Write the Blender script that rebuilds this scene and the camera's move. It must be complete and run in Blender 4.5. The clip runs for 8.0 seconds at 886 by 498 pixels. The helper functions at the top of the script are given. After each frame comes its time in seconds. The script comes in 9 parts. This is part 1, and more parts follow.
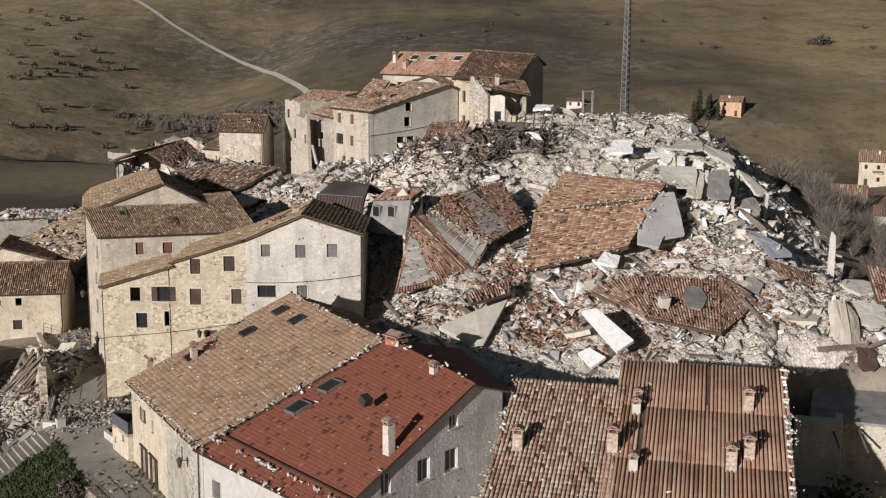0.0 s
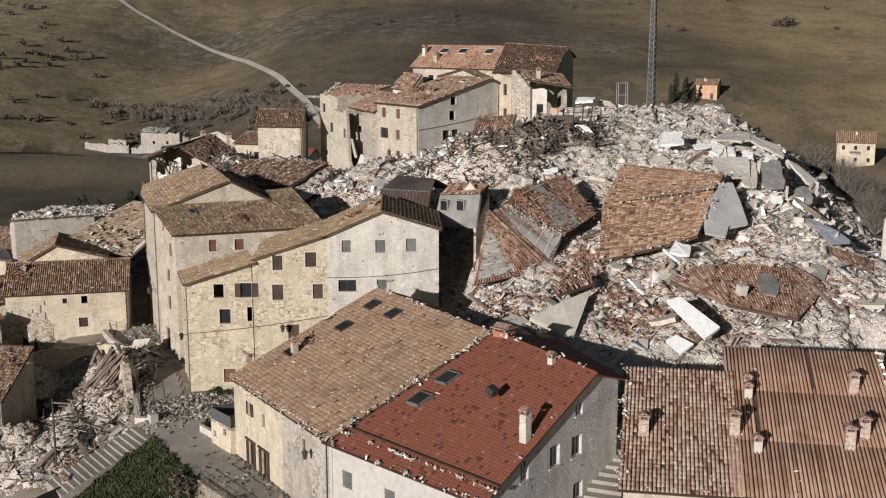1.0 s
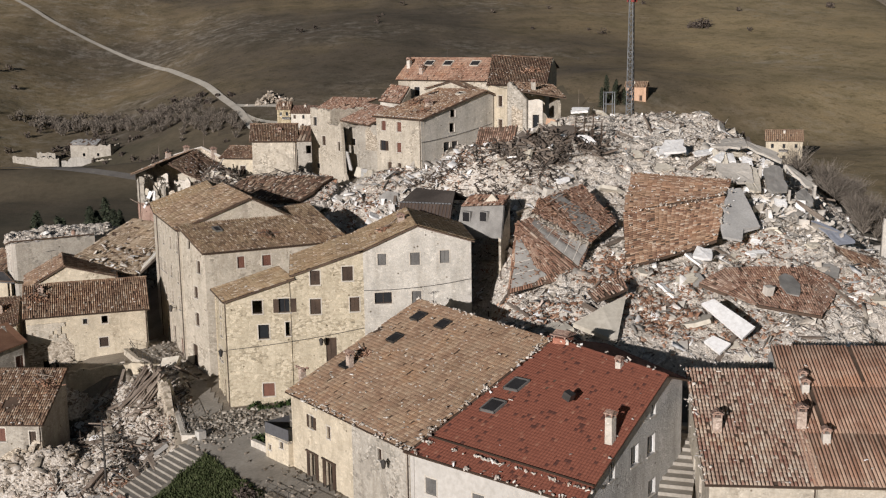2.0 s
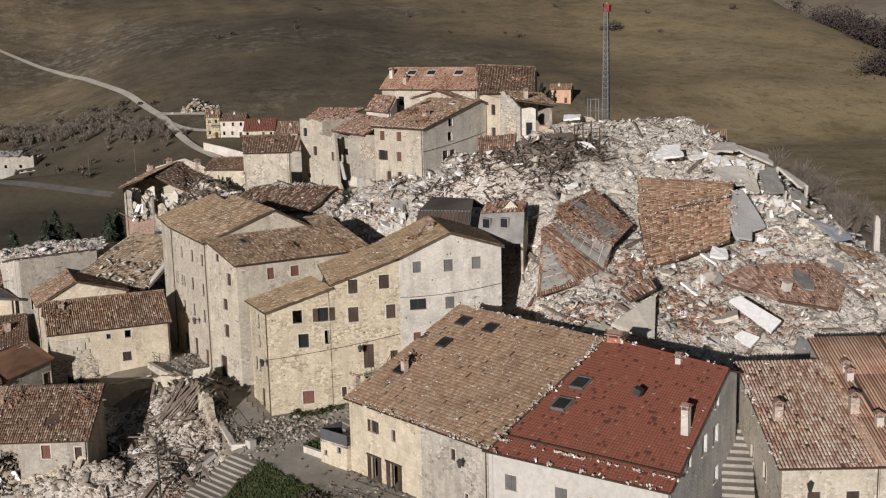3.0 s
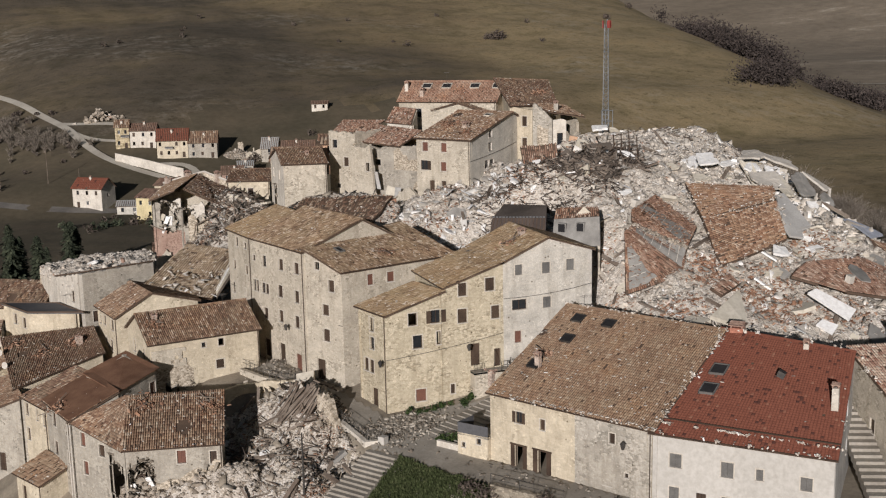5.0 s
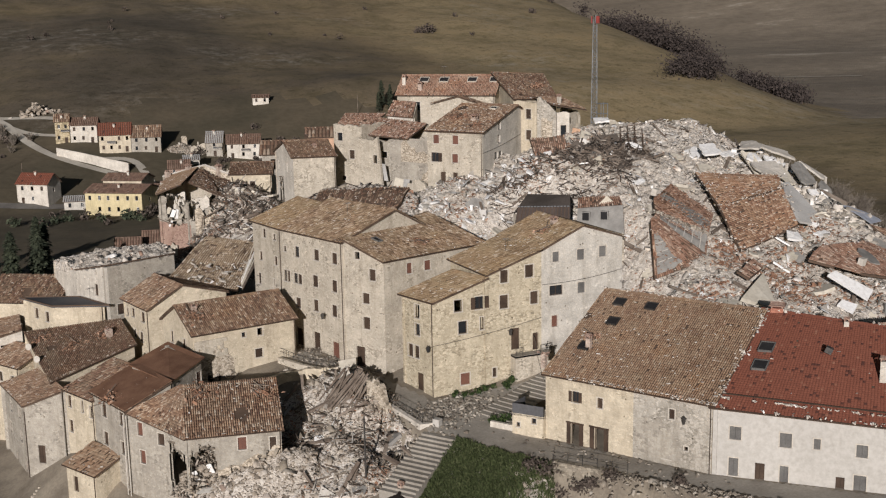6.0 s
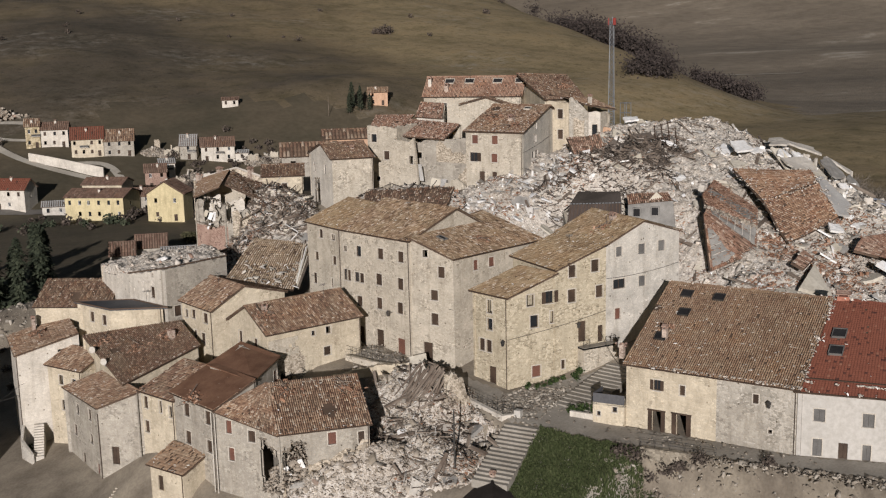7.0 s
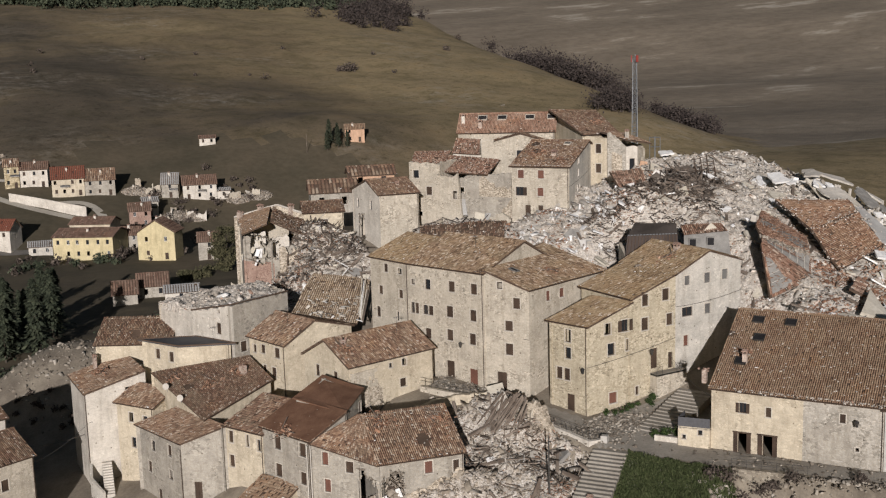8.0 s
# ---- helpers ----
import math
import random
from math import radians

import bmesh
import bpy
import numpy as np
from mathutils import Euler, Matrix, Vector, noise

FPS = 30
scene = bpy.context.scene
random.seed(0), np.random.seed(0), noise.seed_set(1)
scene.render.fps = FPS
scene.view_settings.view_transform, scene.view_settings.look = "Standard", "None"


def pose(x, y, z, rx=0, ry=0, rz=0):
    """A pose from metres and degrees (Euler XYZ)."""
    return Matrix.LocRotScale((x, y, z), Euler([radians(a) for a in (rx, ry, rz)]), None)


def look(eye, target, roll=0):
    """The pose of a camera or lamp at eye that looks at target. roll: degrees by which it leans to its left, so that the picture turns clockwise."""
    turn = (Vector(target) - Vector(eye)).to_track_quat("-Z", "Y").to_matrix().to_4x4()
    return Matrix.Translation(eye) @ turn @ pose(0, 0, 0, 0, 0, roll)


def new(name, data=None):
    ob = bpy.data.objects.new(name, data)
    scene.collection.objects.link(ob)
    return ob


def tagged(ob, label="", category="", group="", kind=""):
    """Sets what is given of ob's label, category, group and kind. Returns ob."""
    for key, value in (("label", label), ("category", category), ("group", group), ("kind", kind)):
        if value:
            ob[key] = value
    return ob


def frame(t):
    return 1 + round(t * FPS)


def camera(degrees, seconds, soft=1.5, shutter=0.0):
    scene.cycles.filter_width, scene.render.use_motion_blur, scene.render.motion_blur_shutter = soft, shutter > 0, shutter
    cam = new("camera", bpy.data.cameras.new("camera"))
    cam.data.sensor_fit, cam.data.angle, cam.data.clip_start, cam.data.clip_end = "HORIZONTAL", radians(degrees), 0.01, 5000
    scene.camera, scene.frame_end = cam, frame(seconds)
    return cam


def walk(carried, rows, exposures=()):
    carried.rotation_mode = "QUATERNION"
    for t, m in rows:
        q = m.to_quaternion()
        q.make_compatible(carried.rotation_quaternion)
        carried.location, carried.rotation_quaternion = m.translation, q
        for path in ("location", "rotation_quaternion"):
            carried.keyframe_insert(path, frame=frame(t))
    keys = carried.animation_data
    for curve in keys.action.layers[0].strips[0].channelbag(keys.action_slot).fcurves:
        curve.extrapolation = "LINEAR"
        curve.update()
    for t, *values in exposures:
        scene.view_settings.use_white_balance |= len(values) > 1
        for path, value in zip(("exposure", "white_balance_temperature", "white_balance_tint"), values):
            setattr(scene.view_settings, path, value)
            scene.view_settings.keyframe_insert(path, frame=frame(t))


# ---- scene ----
cam = camera(41.9, 8.0, soft=1.22)
METRES, EYE, TILT, LEAN, TURN = 120.0, 33.0, 0.0, 0.0, 0.0
ROWS = [
    (0.0, 0.0, 0.0, 0.0, 0.08, -10.2, -0.44),
    (0.5, -0.0491, -0.014, 0.007, -1.29, -10.83, -0.32),
    (1.0, -0.1032, -0.0265, 0.0138, -2.37, -11.04, 0.11),
    (1.5, -0.1545, -0.0365, 0.0205, -4.28, -11.02, 0.51),
    (3.0, -0.3314, -0.0607, 0.0406, -12.23, -10.93, 1.38),
    (3.5, -0.3889, -0.0639, 0.0456, -13.46, -11.07, 1.52),
    (4.0, -0.4522, -0.0654, 0.0501, -15.49, -11.02, 1.3),
    (4.5, -0.5126, -0.0653, 0.0544, -17.61, -10.82, 1.21),
    (6.0, -0.7094, -0.0501, 0.0629, -24.4, -11.2, 1.0),
    (6.5, -0.7731, -0.0384, 0.0653, -26.25, -11.38, 0.92),
    (7.0, -0.8432, -0.0218, 0.0691, -27.64, -11.25, 1.33),
    (7.5, -0.909, -0.004, 0.0725, -28.97, -10.43, 1.56),
    (8.0, -0.9811, 0.0178, 0.0762, -30.63, -9.59, 1.68),
]
walk(cam, [(t, pose(0, 0, EYE, TILT, LEAN, TURN) @ pose(METRES * x, METRES * y, METRES * z, 90 + pitch, roll, yaw)) for t, x, y, z, yaw, pitch, roll in ROWS],
     [(0.0, 0.22), (3.0, 0.07), (8.0, -0.05)])

# ---- light: a low winter sun behind the flight path, clear sky ----
SUN_AZ, SUN_EL = radians(33.0 + 180.0), radians(13.2)
world = bpy.data.worlds.new("world")
scene.world = world
world.use_nodes = True
sky = world.node_tree.nodes.new("ShaderNodeTexSky")
sky.sky_type, sky.sun_disc = "NISHITA", False
sky.sun_elevation, sky.sun_rotation = SUN_EL, SUN_AZ
background = world.node_tree.nodes["Background"]
background.inputs["Strength"].default_value = 0.025
world.node_tree.links.new(sky.outputs[0], background.inputs["Color"])
sun = new("sun", bpy.data.lights.new("sun", "SUN"))
sun.data.energy, sun.data.angle, sun.data.color = 4.4, radians(0.55), (1.0, 0.953, 0.945)
sun.matrix_world = look((-80, -120, 60), (-80 + math.sin(radians(33)), -120 + math.cos(radians(33)), 60 - math.tan(SUN_EL)))

# ---- materials ----
def nodes_of(name, rough=0.9, metal=0.0):
    m = bpy.data.materials.new(name)
    m.use_nodes = True
    b = m.node_tree.nodes["Principled BSDF"]
    b.inputs["Roughness"].default_value, b.inputs["Metallic"].default_value = rough, metal
    b.inputs["Specular IOR Level"].default_value = 0.25
    return m, m.node_tree.nodes, m.node_tree.links, b


def ramp(nodes, stops):
    r = nodes.new("ShaderNodeValToRGB")
    while len(r.color_ramp.elements) < len(stops):
        r.color_ramp.elements.new(0.5)
    for e, (at, c) in zip(r.color_ramp.elements, stops):
        e.position, e.color = at, (*c, 1)
    return r


def noise_of(nodes, links, scale, detail=4.0, rough=0.6):
    n = nodes.new("ShaderNodeTexNoise")
    n.inputs["Scale"].default_value, n.inputs["Detail"].default_value, n.inputs["Roughness"].default_value = scale, detail, rough
    g = nodes.new("ShaderNodeNewGeometry")
    links.new(g.outputs["Position"], n.inputs["Vector"])
    return n


def mix(nodes, links, how, fac, a, b):
    n = nodes.new("ShaderNodeMix")
    n.data_type, n.blend_type = "RGBA", how
    for socket, v in ((n.inputs[0], fac), (n.inputs[6], a), (n.inputs[7], b)):
        if hasattr(v, "is_linked"):
            links.new(v, socket)
        elif isinstance(v, tuple):
            socket.default_value = (*v, 1)
        else:
            socket.default_value = v
    return n.outputs[2]


def bump(nodes, links, b, height, strength, dist):
    n = nodes.new("ShaderNodeBump")
    n.inputs["Strength"].default_value, n.inputs["Distance"].default_value = strength, dist
    links.new(height, n.inputs["Height"])
    links.new(n.outputs[0], b.inputs["Normal"])


def wall_material(name, pale, deep, stone=0.5, size=2.6, stain=0.5):
    """Rubble masonry under worn plaster: stones show where the plaster has gone (below stone in a broad noise)."""
    m, n, l, b = nodes_of(name)
    g = n.new("ShaderNodeNewGeometry")
    wob = noise_of(n, l, 1.6, 3, 0.6)
    bent = n.new("ShaderNodeVectorMath")
    bent.operation = "MULTIPLY_ADD"
    l.new(wob.outputs["Color"], bent.inputs[0])
    bent.inputs[1].default_value = (0.22, 0.22, 0.12)
    l.new(g.outputs["Position"], bent.inputs[2])
    sc = n.new("ShaderNodeMapping")
    sc.inputs["Scale"].default_value = (1, 1, 1.65)
    l.new(bent.outputs[0], sc.inputs["Vector"])
    vor, edge = n.new("ShaderNodeTexVoronoi"), n.new("ShaderNodeTexVoronoi")
    edge.feature = "DISTANCE_TO_EDGE"
    for v in (vor, edge):
        v.inputs["Scale"].default_value = size
        l.new(sc.outputs[0], v.inputs["Vector"])
    stones = ramp(n, [(0.05, tuple(0.62 * c for c in deep)), (0.35, deep), (0.65, pale), (0.92, tuple(min(0.9, 1.18 * c) for c in pale))])
    l.new(vor.outputs["Color"], stones.inputs[0])
    joint = ramp(n, [(0.0, (0.52, 0.5, 0.46)), (0.09, (1, 1, 1))])
    l.new(edge.outputs["Distance"], joint.inputs[0])
    masonry = mix(n, l, "MULTIPLY", 0.6, stones.outputs[0], joint.outputs[0])
    big = noise_of(n, l, 0.35, 5, 0.65)
    tone = ramp(n, [(0.32, tuple(0.85 * c for c in deep)), (0.5, tuple((p + q) / 2 for p, q in zip(pale, deep))), (0.64, tuple(min(0.9, 1.06 * c) for c in pale))])
    l.new(big.outputs["Fac"], tone.inputs[0])
    # thin plaster lets the stones ghost through; where it has fallen they stand bare
    ghost = mix(n, l, "MIX", 0.76, masonry, tone.outputs[0])
    patch = noise_of(n, l, 0.42, 7, 0.7)
    cover = ramp(n, [(max(0.0, stone - 0.035), (0, 0, 0)), (min(1.0, stone + 0.035), (1, 1, 1))])
    l.new(patch.outputs["Fac"], cover.inputs[0])
    c = mix(n, l, "MIX", cover.outputs[0], masonry, ghost)
    fine = noise_of(n, l, 5.0, 5, 0.7)
    grime = ramp(n, [(0.34, (0.6, 0.56, 0.5)), (0.55, (1, 1, 1))])
    l.new(fine.outputs["Fac"], grime.inputs[0])
    c = mix(n, l, "MULTIPLY", stain * 0.7, c, grime.outputs[0])
    # rain streaks and pale flakes of old limewash
    stretch = n.new("ShaderNodeMapping")
    stretch.inputs["Scale"].default_value = (0.9, 0.9, 0.13)
    l.new(g.outputs["Position"], stretch.inputs["Vector"])
    streak = n.new("ShaderNodeTexNoise")
    streak.inputs["Scale"].default_value, streak.inputs["Detail"].default_value, streak.inputs["Roughness"].default_value = 1.0, 6.0, 0.7
    l.new(stretch.outputs[0], streak.inputs["Vector"])
    wet = ramp(n, [(0.36, (0.58, 0.55, 0.51)), (0.5, (1, 1, 1))])
    l.new(streak.outputs["Fac"], wet.inputs[0])
    c = mix(n, l, "MULTIPLY", 0.4, c, wet.outputs[0])
    flake = noise_of(n, l, 0.9, 8, 0.8)
    fl = ramp(n, [(0.59, (0, 0, 0)), (0.62, (0.75, 0.75, 0.75))])
    l.new(flake.outputs["Fac"], fl.inputs[0])
    c = mix(n, l, "MIX", fl.outputs[0], c, tuple(min(0.85, 1.22 * q) for q in pale))
    # single pale and dark stones, and old scaffold holes
    spot = n.new("ShaderNodeTexVoronoi")
    spot.inputs["Scale"].default_value = 1.5
    l.new(sc.outputs[0], spot.inputs["Vector"])
    bright = ramp(n, [(0.09, (0.5, 0.5, 0.5)), (0.15, (0, 0, 0))])
    l.new(spot.outputs["Distance"], bright.inputs[0])
    c = mix(n, l, "MIX", bright.outputs[0], c, tuple(min(0.85, 1.38 * q) for q in pale))
    pit = n.new("ShaderNodeTexVoronoi")
    pit.inputs["Scale"].default_value = 0.8
    l.new(g.outputs["Position"], pit.inputs["Vector"])
    pits = ramp(n, [(0.05, (0.3, 0.27, 0.23)), (0.1, (1, 1, 1))])
    l.new(pit.outputs["Distance"], pits.inputs[0])
    c = mix(n, l, "MULTIPLY", 1.0, c, pits.outputs[0])
    l.new(c, b.inputs["Base Color"])
    hgt = n.new("ShaderNodeMath")
    hgt.operation = "MULTIPLY_ADD"
    l.new(edge.outputs["Distance"], hgt.inputs[0])
    hgt.inputs[1].default_value = 1.2
    l.new(fine.outputs["Fac"], hgt.inputs[2])
    bump(n, l, b, hgt.outputs[0], 0.6, 0.06)
    return m


def island_material(name, stops, rough=0.9, lichen=None, amount=0.35, grain=6.0, depth=0.03, patch=0.0):
    """Many loose pieces: each mesh island has its own tone."""
    m, n, l, b = nodes_of(name, rough)
    g = n.new("ShaderNodeNewGeometry")
    r = ramp(n, stops)
    l.new(g.outputs["Random Per Island"], r.inputs[0])
    fine = noise_of(n, l, grain, 4, 0.7)
    dirt = ramp(n, [(0.3, (0.55, 0.52, 0.47)), (0.6, (1, 1, 1))])
    l.new(fine.outputs["Fac"], dirt.inputs[0])
    c = mix(n, l, "MULTIPLY", 0.6, r.outputs[0], dirt.outputs[0])
    if patch:
        zone = noise_of(n, l, 0.2, 6, 0.78)
        z = ramp(n, [(0.32, (0.5, 0.45, 0.4)), (0.42, (0.74, 0.7, 0.66)), (0.5, (0.86, 0.83, 0.79)), (0.58, (1, 1, 1)), (0.7, (0.93, 0.85, 0.78))])
        l.new(zone.outputs["Fac"], z.inputs[0])
        c = mix(n, l, "MULTIPLY", patch, c, z.outputs[0])
    if lichen:
        broad = noise_of(n, l, 0.22, 6, 0.72)
        w = ramp(n, [(0.34, (0.66, 0.62, 0.58)), (0.5, (1, 1, 1)), (0.66, (1.0, 0.9, 0.78))])
        l.new(broad.outputs["Fac"], w.inputs[0])
        c = mix(n, l, "MULTIPLY", 0.8, c, w.outputs[0])
        big = noise_of(n, l, 0.5, 5, 0.7)
        k = ramp(n, [(0.45, (0, 0, 0)), (0.65, (amount, amount, amount))])
        l.new(big.outputs["Fac"], k.inputs[0])
        c = mix(n, l, "MIX", k.outputs[0], c, lichen)
    l.new(c, b.inputs["Base Color"])
    bump(n, l, b, fine.outputs["Fac"], 0.5, depth)
    return m


def object_material(name, stops, rough=0.9, grain=3.0, depth=0.05):
    """Pieces that are objects of their own: tone by the object."""
    m, n, l, b = nodes_of(name, rough)
    g = n.new("ShaderNodeObjectInfo")
    r = ramp(n, stops)
    l.new(g.outputs["Random"], r.inputs[0])
    fine = noise_of(n, l, grain, 5, 0.7)
    dirt = ramp(n, [(0.3, (0.5, 0.47, 0.42)), (0.62, (1, 1, 1))])
    l.new(fine.outputs["Fac"], dirt.inputs[0])
    l.new(mix(n, l, "MULTIPLY", 0.7, r.outputs[0], dirt.outputs[0]), b.inputs["Base Color"])
    bump(n, l, b, fine.outputs["Fac"], 0.6, depth)
    return m


def plain_material(name, a, c2, scale=1.5, rough=0.85, metal=0.0, depth=0.02, spec=0.25):
    m, n, l, b = nodes_of(name, rough, metal)
    b.inputs["Specular IOR Level"].default_value = spec
    big, fine = noise_of(n, l, scale * 0.25, 4), noise_of(n, l, scale * 4, 5, 0.7)
    r = ramp(n, [(0.35, a), (0.65, c2)])
    l.new(big.outputs["Fac"], r.inputs[0])
    dirt = ramp(n, [(0.3, (0.65, 0.63, 0.6)), (0.6, (1, 1, 1))])
    l.new(fine.outputs["Fac"], dirt.inputs[0])
    l.new(mix(n, l, "MULTIPLY", 0.6, r.outputs[0], dirt.outputs[0]), b.inputs["Base Color"])
    bump(n, l, b, fine.outputs["Fac"], 0.5, depth)
    return m


OCHRE = wall_material("ochre_stone", (0.539, 0.474, 0.358), (0.437, 0.377, 0.274), 0.5, 3.0)
CREAM = wall_material("cream_plaster", (0.595, 0.523, 0.403), (0.48, 0.413, 0.312), 0.40, 2.2, 0.45)
STONE = wall_material("pale_stone", (0.535, 0.48, 0.395), (0.42, 0.375, 0.305), 0.46, 3.0)
GREY_PLASTER = wall_material("grey_plaster", (0.52, 0.51, 0.49), (0.44, 0.43, 0.41), 0.3, 2.4, 0.35)
GREYS = wall_material("grey_stone", (0.575, 0.54, 0.48), (0.45, 0.425, 0.38), 0.32, 3.0)
WHITE = wall_material("white_plaster", (0.63, 0.585, 0.515), (0.53, 0.485, 0.42), 0.33, 2.4, 0.4)
DULL = wall_material("dull_plaster", (0.424, 0.389, 0.331), (0.327, 0.296, 0.252), 0.44, 2.2, 0.5)
PATCHED = wall_material("patched_render", (0.475, 0.437, 0.38), (0.351, 0.323, 0.275), 0.5, 3.0, 0.6)
BARE_STONE = wall_material("bare_masonry", (0.546, 0.478, 0.389), (0.347, 0.294, 0.226), 0.9, 3.4, 0.6)
BANK_STONE = wall_material("bank_stone", (0.34, 0.3, 0.24), (0.22, 0.19, 0.15), 0.62, 2.2, 0.7)
SURROUND = plain_material("stone_surround", (0.5, 0.455, 0.39), (0.6, 0.55, 0.475), 1.5)
CHIMNEY = wall_material("chimney_plaster", (0.5, 0.41, 0.345), (0.37, 0.285, 0.235), 0.5, 4.0)
PINK = wall_material("red_brick", (0.38, 0.27, 0.215), (0.3, 0.19, 0.15), 0.5, 5.0)
TIMBERED = wall_material("shored_stone", (0.52, 0.44, 0.3), (0.4, 0.33, 0.21), 0.9, 1.1, 0.5)
BRICK = wall_material("chimney_brick", (0.42, 0.19, 0.13), (0.33, 0.14, 0.1), 0.3, 5.0)
YELLOW = wall_material("yellow_plaster", (0.6, 0.51, 0.31), (0.53, 0.45, 0.27), 0.2, 2.6, 0.2)
ORANGE = wall_material("orange_plaster", (0.55, 0.36, 0.245), (0.47, 0.3, 0.2), 0.2, 2.6, 0.25)
TILE = island_material("weathered_tile", [(0.0, (0.12, 0.07, 0.05)), (0.25, (0.195, 0.12, 0.082)), (0.65, (0.275, 0.178, 0.12)), (0.85, (0.35, 0.25, 0.175)), (1.0, (0.5, 0.42, 0.34))], lichen=(0.24, 0.2, 0.145))
TILE_GREY = island_material("lichened_tile", [(0.0, (0.2, 0.09, 0.065)), (0.2, (0.31, 0.19, 0.145)), (0.6, (0.4, 0.285, 0.22)), (0.85, (0.47, 0.37, 0.295)), (1.0, (0.56, 0.48, 0.4))], lichen=(0.46, 0.39, 0.31))
TILE_TAN = island_material("tan_tile", [(0.0, (0.198, 0.126, 0.0855)), (0.3, (0.248, 0.162, 0.108)), (0.8, (0.288, 0.196, 0.132)), (1.0, (0.36, 0.275, 0.198))], lichen=(0.27, 0.216, 0.149))
TILE_GOLD = island_material("ochre_tile", [(0.0, (0.15, 0.1, 0.062)), (0.3, (0.255, 0.18, 0.11)), (0.7, (0.305, 0.22, 0.138)), (0.92, (0.37, 0.285, 0.195)), (1.0, (0.55, 0.48, 0.4))], lichen=(0.3, 0.235, 0.14), amount=0.45)
TILE_DARK = island_material("brown_tile", [(0.0, (0.104, 0.0665, 0.0475)), (0.5, (0.19, 0.114, 0.0808)), (0.85, (0.266, 0.18, 0.123)), (1.0, (0.399, 0.332, 0.266))], lichen=(0.19, 0.162, 0.114))
TILE_RED = island_material("red_flat_tile", [(0.0, (0.07, 0.028, 0.022)), (0.05, (0.085, 0.034, 0.025)), (0.06, (0.17, 0.06, 0.039)), (0.97, (0.195, 0.07, 0.045)), (1.0, (0.25, 0.12, 0.08))], grain=9.0, depth=0.01)
SLAB_GREY = plain_material("bitumen_sheet", (0.21, 0.2, 0.185), (0.31, 0.297, 0.275), 3.0, 0.85)
TILE_RUST = island_material("rusty_tile", [(0.0, (0.13, 0.072, 0.052)), (0.3, (0.235, 0.135, 0.096)), (0.75, (0.305, 0.185, 0.135)), (0.9, (0.4, 0.28, 0.21)), (1.0, (0.52, 0.44, 0.37))], lichen=(0.32, 0.255, 0.2))
# boarding under the tiles, its colour darkened to carry the shade in the grooves
BED = plain_material("shaded_tile_bed", (0.09, 0.062, 0.045), (0.14, 0.095, 0.068), 2.0)
TILE_STRIP = island_material("strip_tile", [(0.0, (0.22, 0.125, 0.088)), (0.3, (0.32, 0.19, 0.135)), (0.8, (0.37, 0.225, 0.16)), (1.0, (0.43, 0.3, 0.225))], lichen=(0.44, 0.335, 0.255), amount=0.45)
BROWN_SHEET = plain_material("brown_sheet", (0.15, 0.078, 0.048), (0.23, 0.128, 0.08), 2.2, 0.75)
GREY_SHEET = plain_material("grey_sheet", (0.25, 0.25, 0.245), (0.34, 0.335, 0.325), 0.8, 0.8)
MANSARD_BROWN = plain_material("dark_brown_sheet", (0.055, 0.042, 0.036), (0.085, 0.064, 0.054), 1.4, 0.8)
DARK_ROOF = plain_material("charcoal_roof_sheet", (0.042, 0.036, 0.032), (0.066, 0.056, 0.05), 1.0, 0.9, 0.0, 0.02, 0.1)
DARK_SHEET = plain_material("dark_sheet", (0.07, 0.07, 0.075), (0.11, 0.11, 0.115), 0.8, 0.7)
SCREED = plain_material("pale_screed", (0.429, 0.416, 0.397), (0.546, 0.533, 0.507), 1.2, 0.9)
CONCRETE = plain_material("concrete", (0.47, 0.435, 0.385), (0.58, 0.54, 0.48), 0.8)
WHITE_RENDER = plain_material("white_render", (0.46, 0.437, 0.4), (0.52, 0.495, 0.455), 0.5, 0.9, 0.0, 0.01)
WHITE_SLAB = plain_material("white_paint", (0.78, 0.77, 0.75), (0.86, 0.85, 0.83), 0.6, 0.7)
PLASTER_SLAB = plain_material("broken_plaster", (0.52, 0.47, 0.38), (0.64, 0.59, 0.5), 0.5)
WOOD = plain_material("old_timber", (0.12, 0.09, 0.07), (0.26, 0.215, 0.175), 1.5)
BROWN_WOOD = plain_material("shutter_wood", (0.045, 0.03, 0.022), (0.085, 0.057, 0.04), 2.0, 0.7)
RED_WOOD = plain_material("red_wood", (0.13, 0.06, 0.045), (0.18, 0.085, 0.06), 2.0, 0.7)
GREY_WOOD = plain_material("grey_wood", (0.11, 0.105, 0.1), (0.17, 0.165, 0.155), 2.0, 0.7)
STEEL = plain_material("dark_steel", (0.06, 0.06, 0.06), (0.12, 0.11, 0.1), 2.0, 0.5, 0.6)
PALE_STEEL = plain_material("pale_steel", (0.2, 0.21, 0.22), (0.28, 0.29, 0.3), 2.0, 0.5, 0.4)
RED_PAINT = plain_material("dull_red_paint", (0.2, 0.035, 0.03), (0.28, 0.05, 0.04), 2.0, 0.6)
COPPER = plain_material("gutter_metal", (0.06, 0.042, 0.032), (0.09, 0.062, 0.045), 2.0, 0.5, 0.3)
SKYLIGHT_GLASS = plain_material("skylight_glass", (0.022, 0.021, 0.022), (0.036, 0.035, 0.036), 1.0, 0.7, 0.0, 0.0, 0.08)
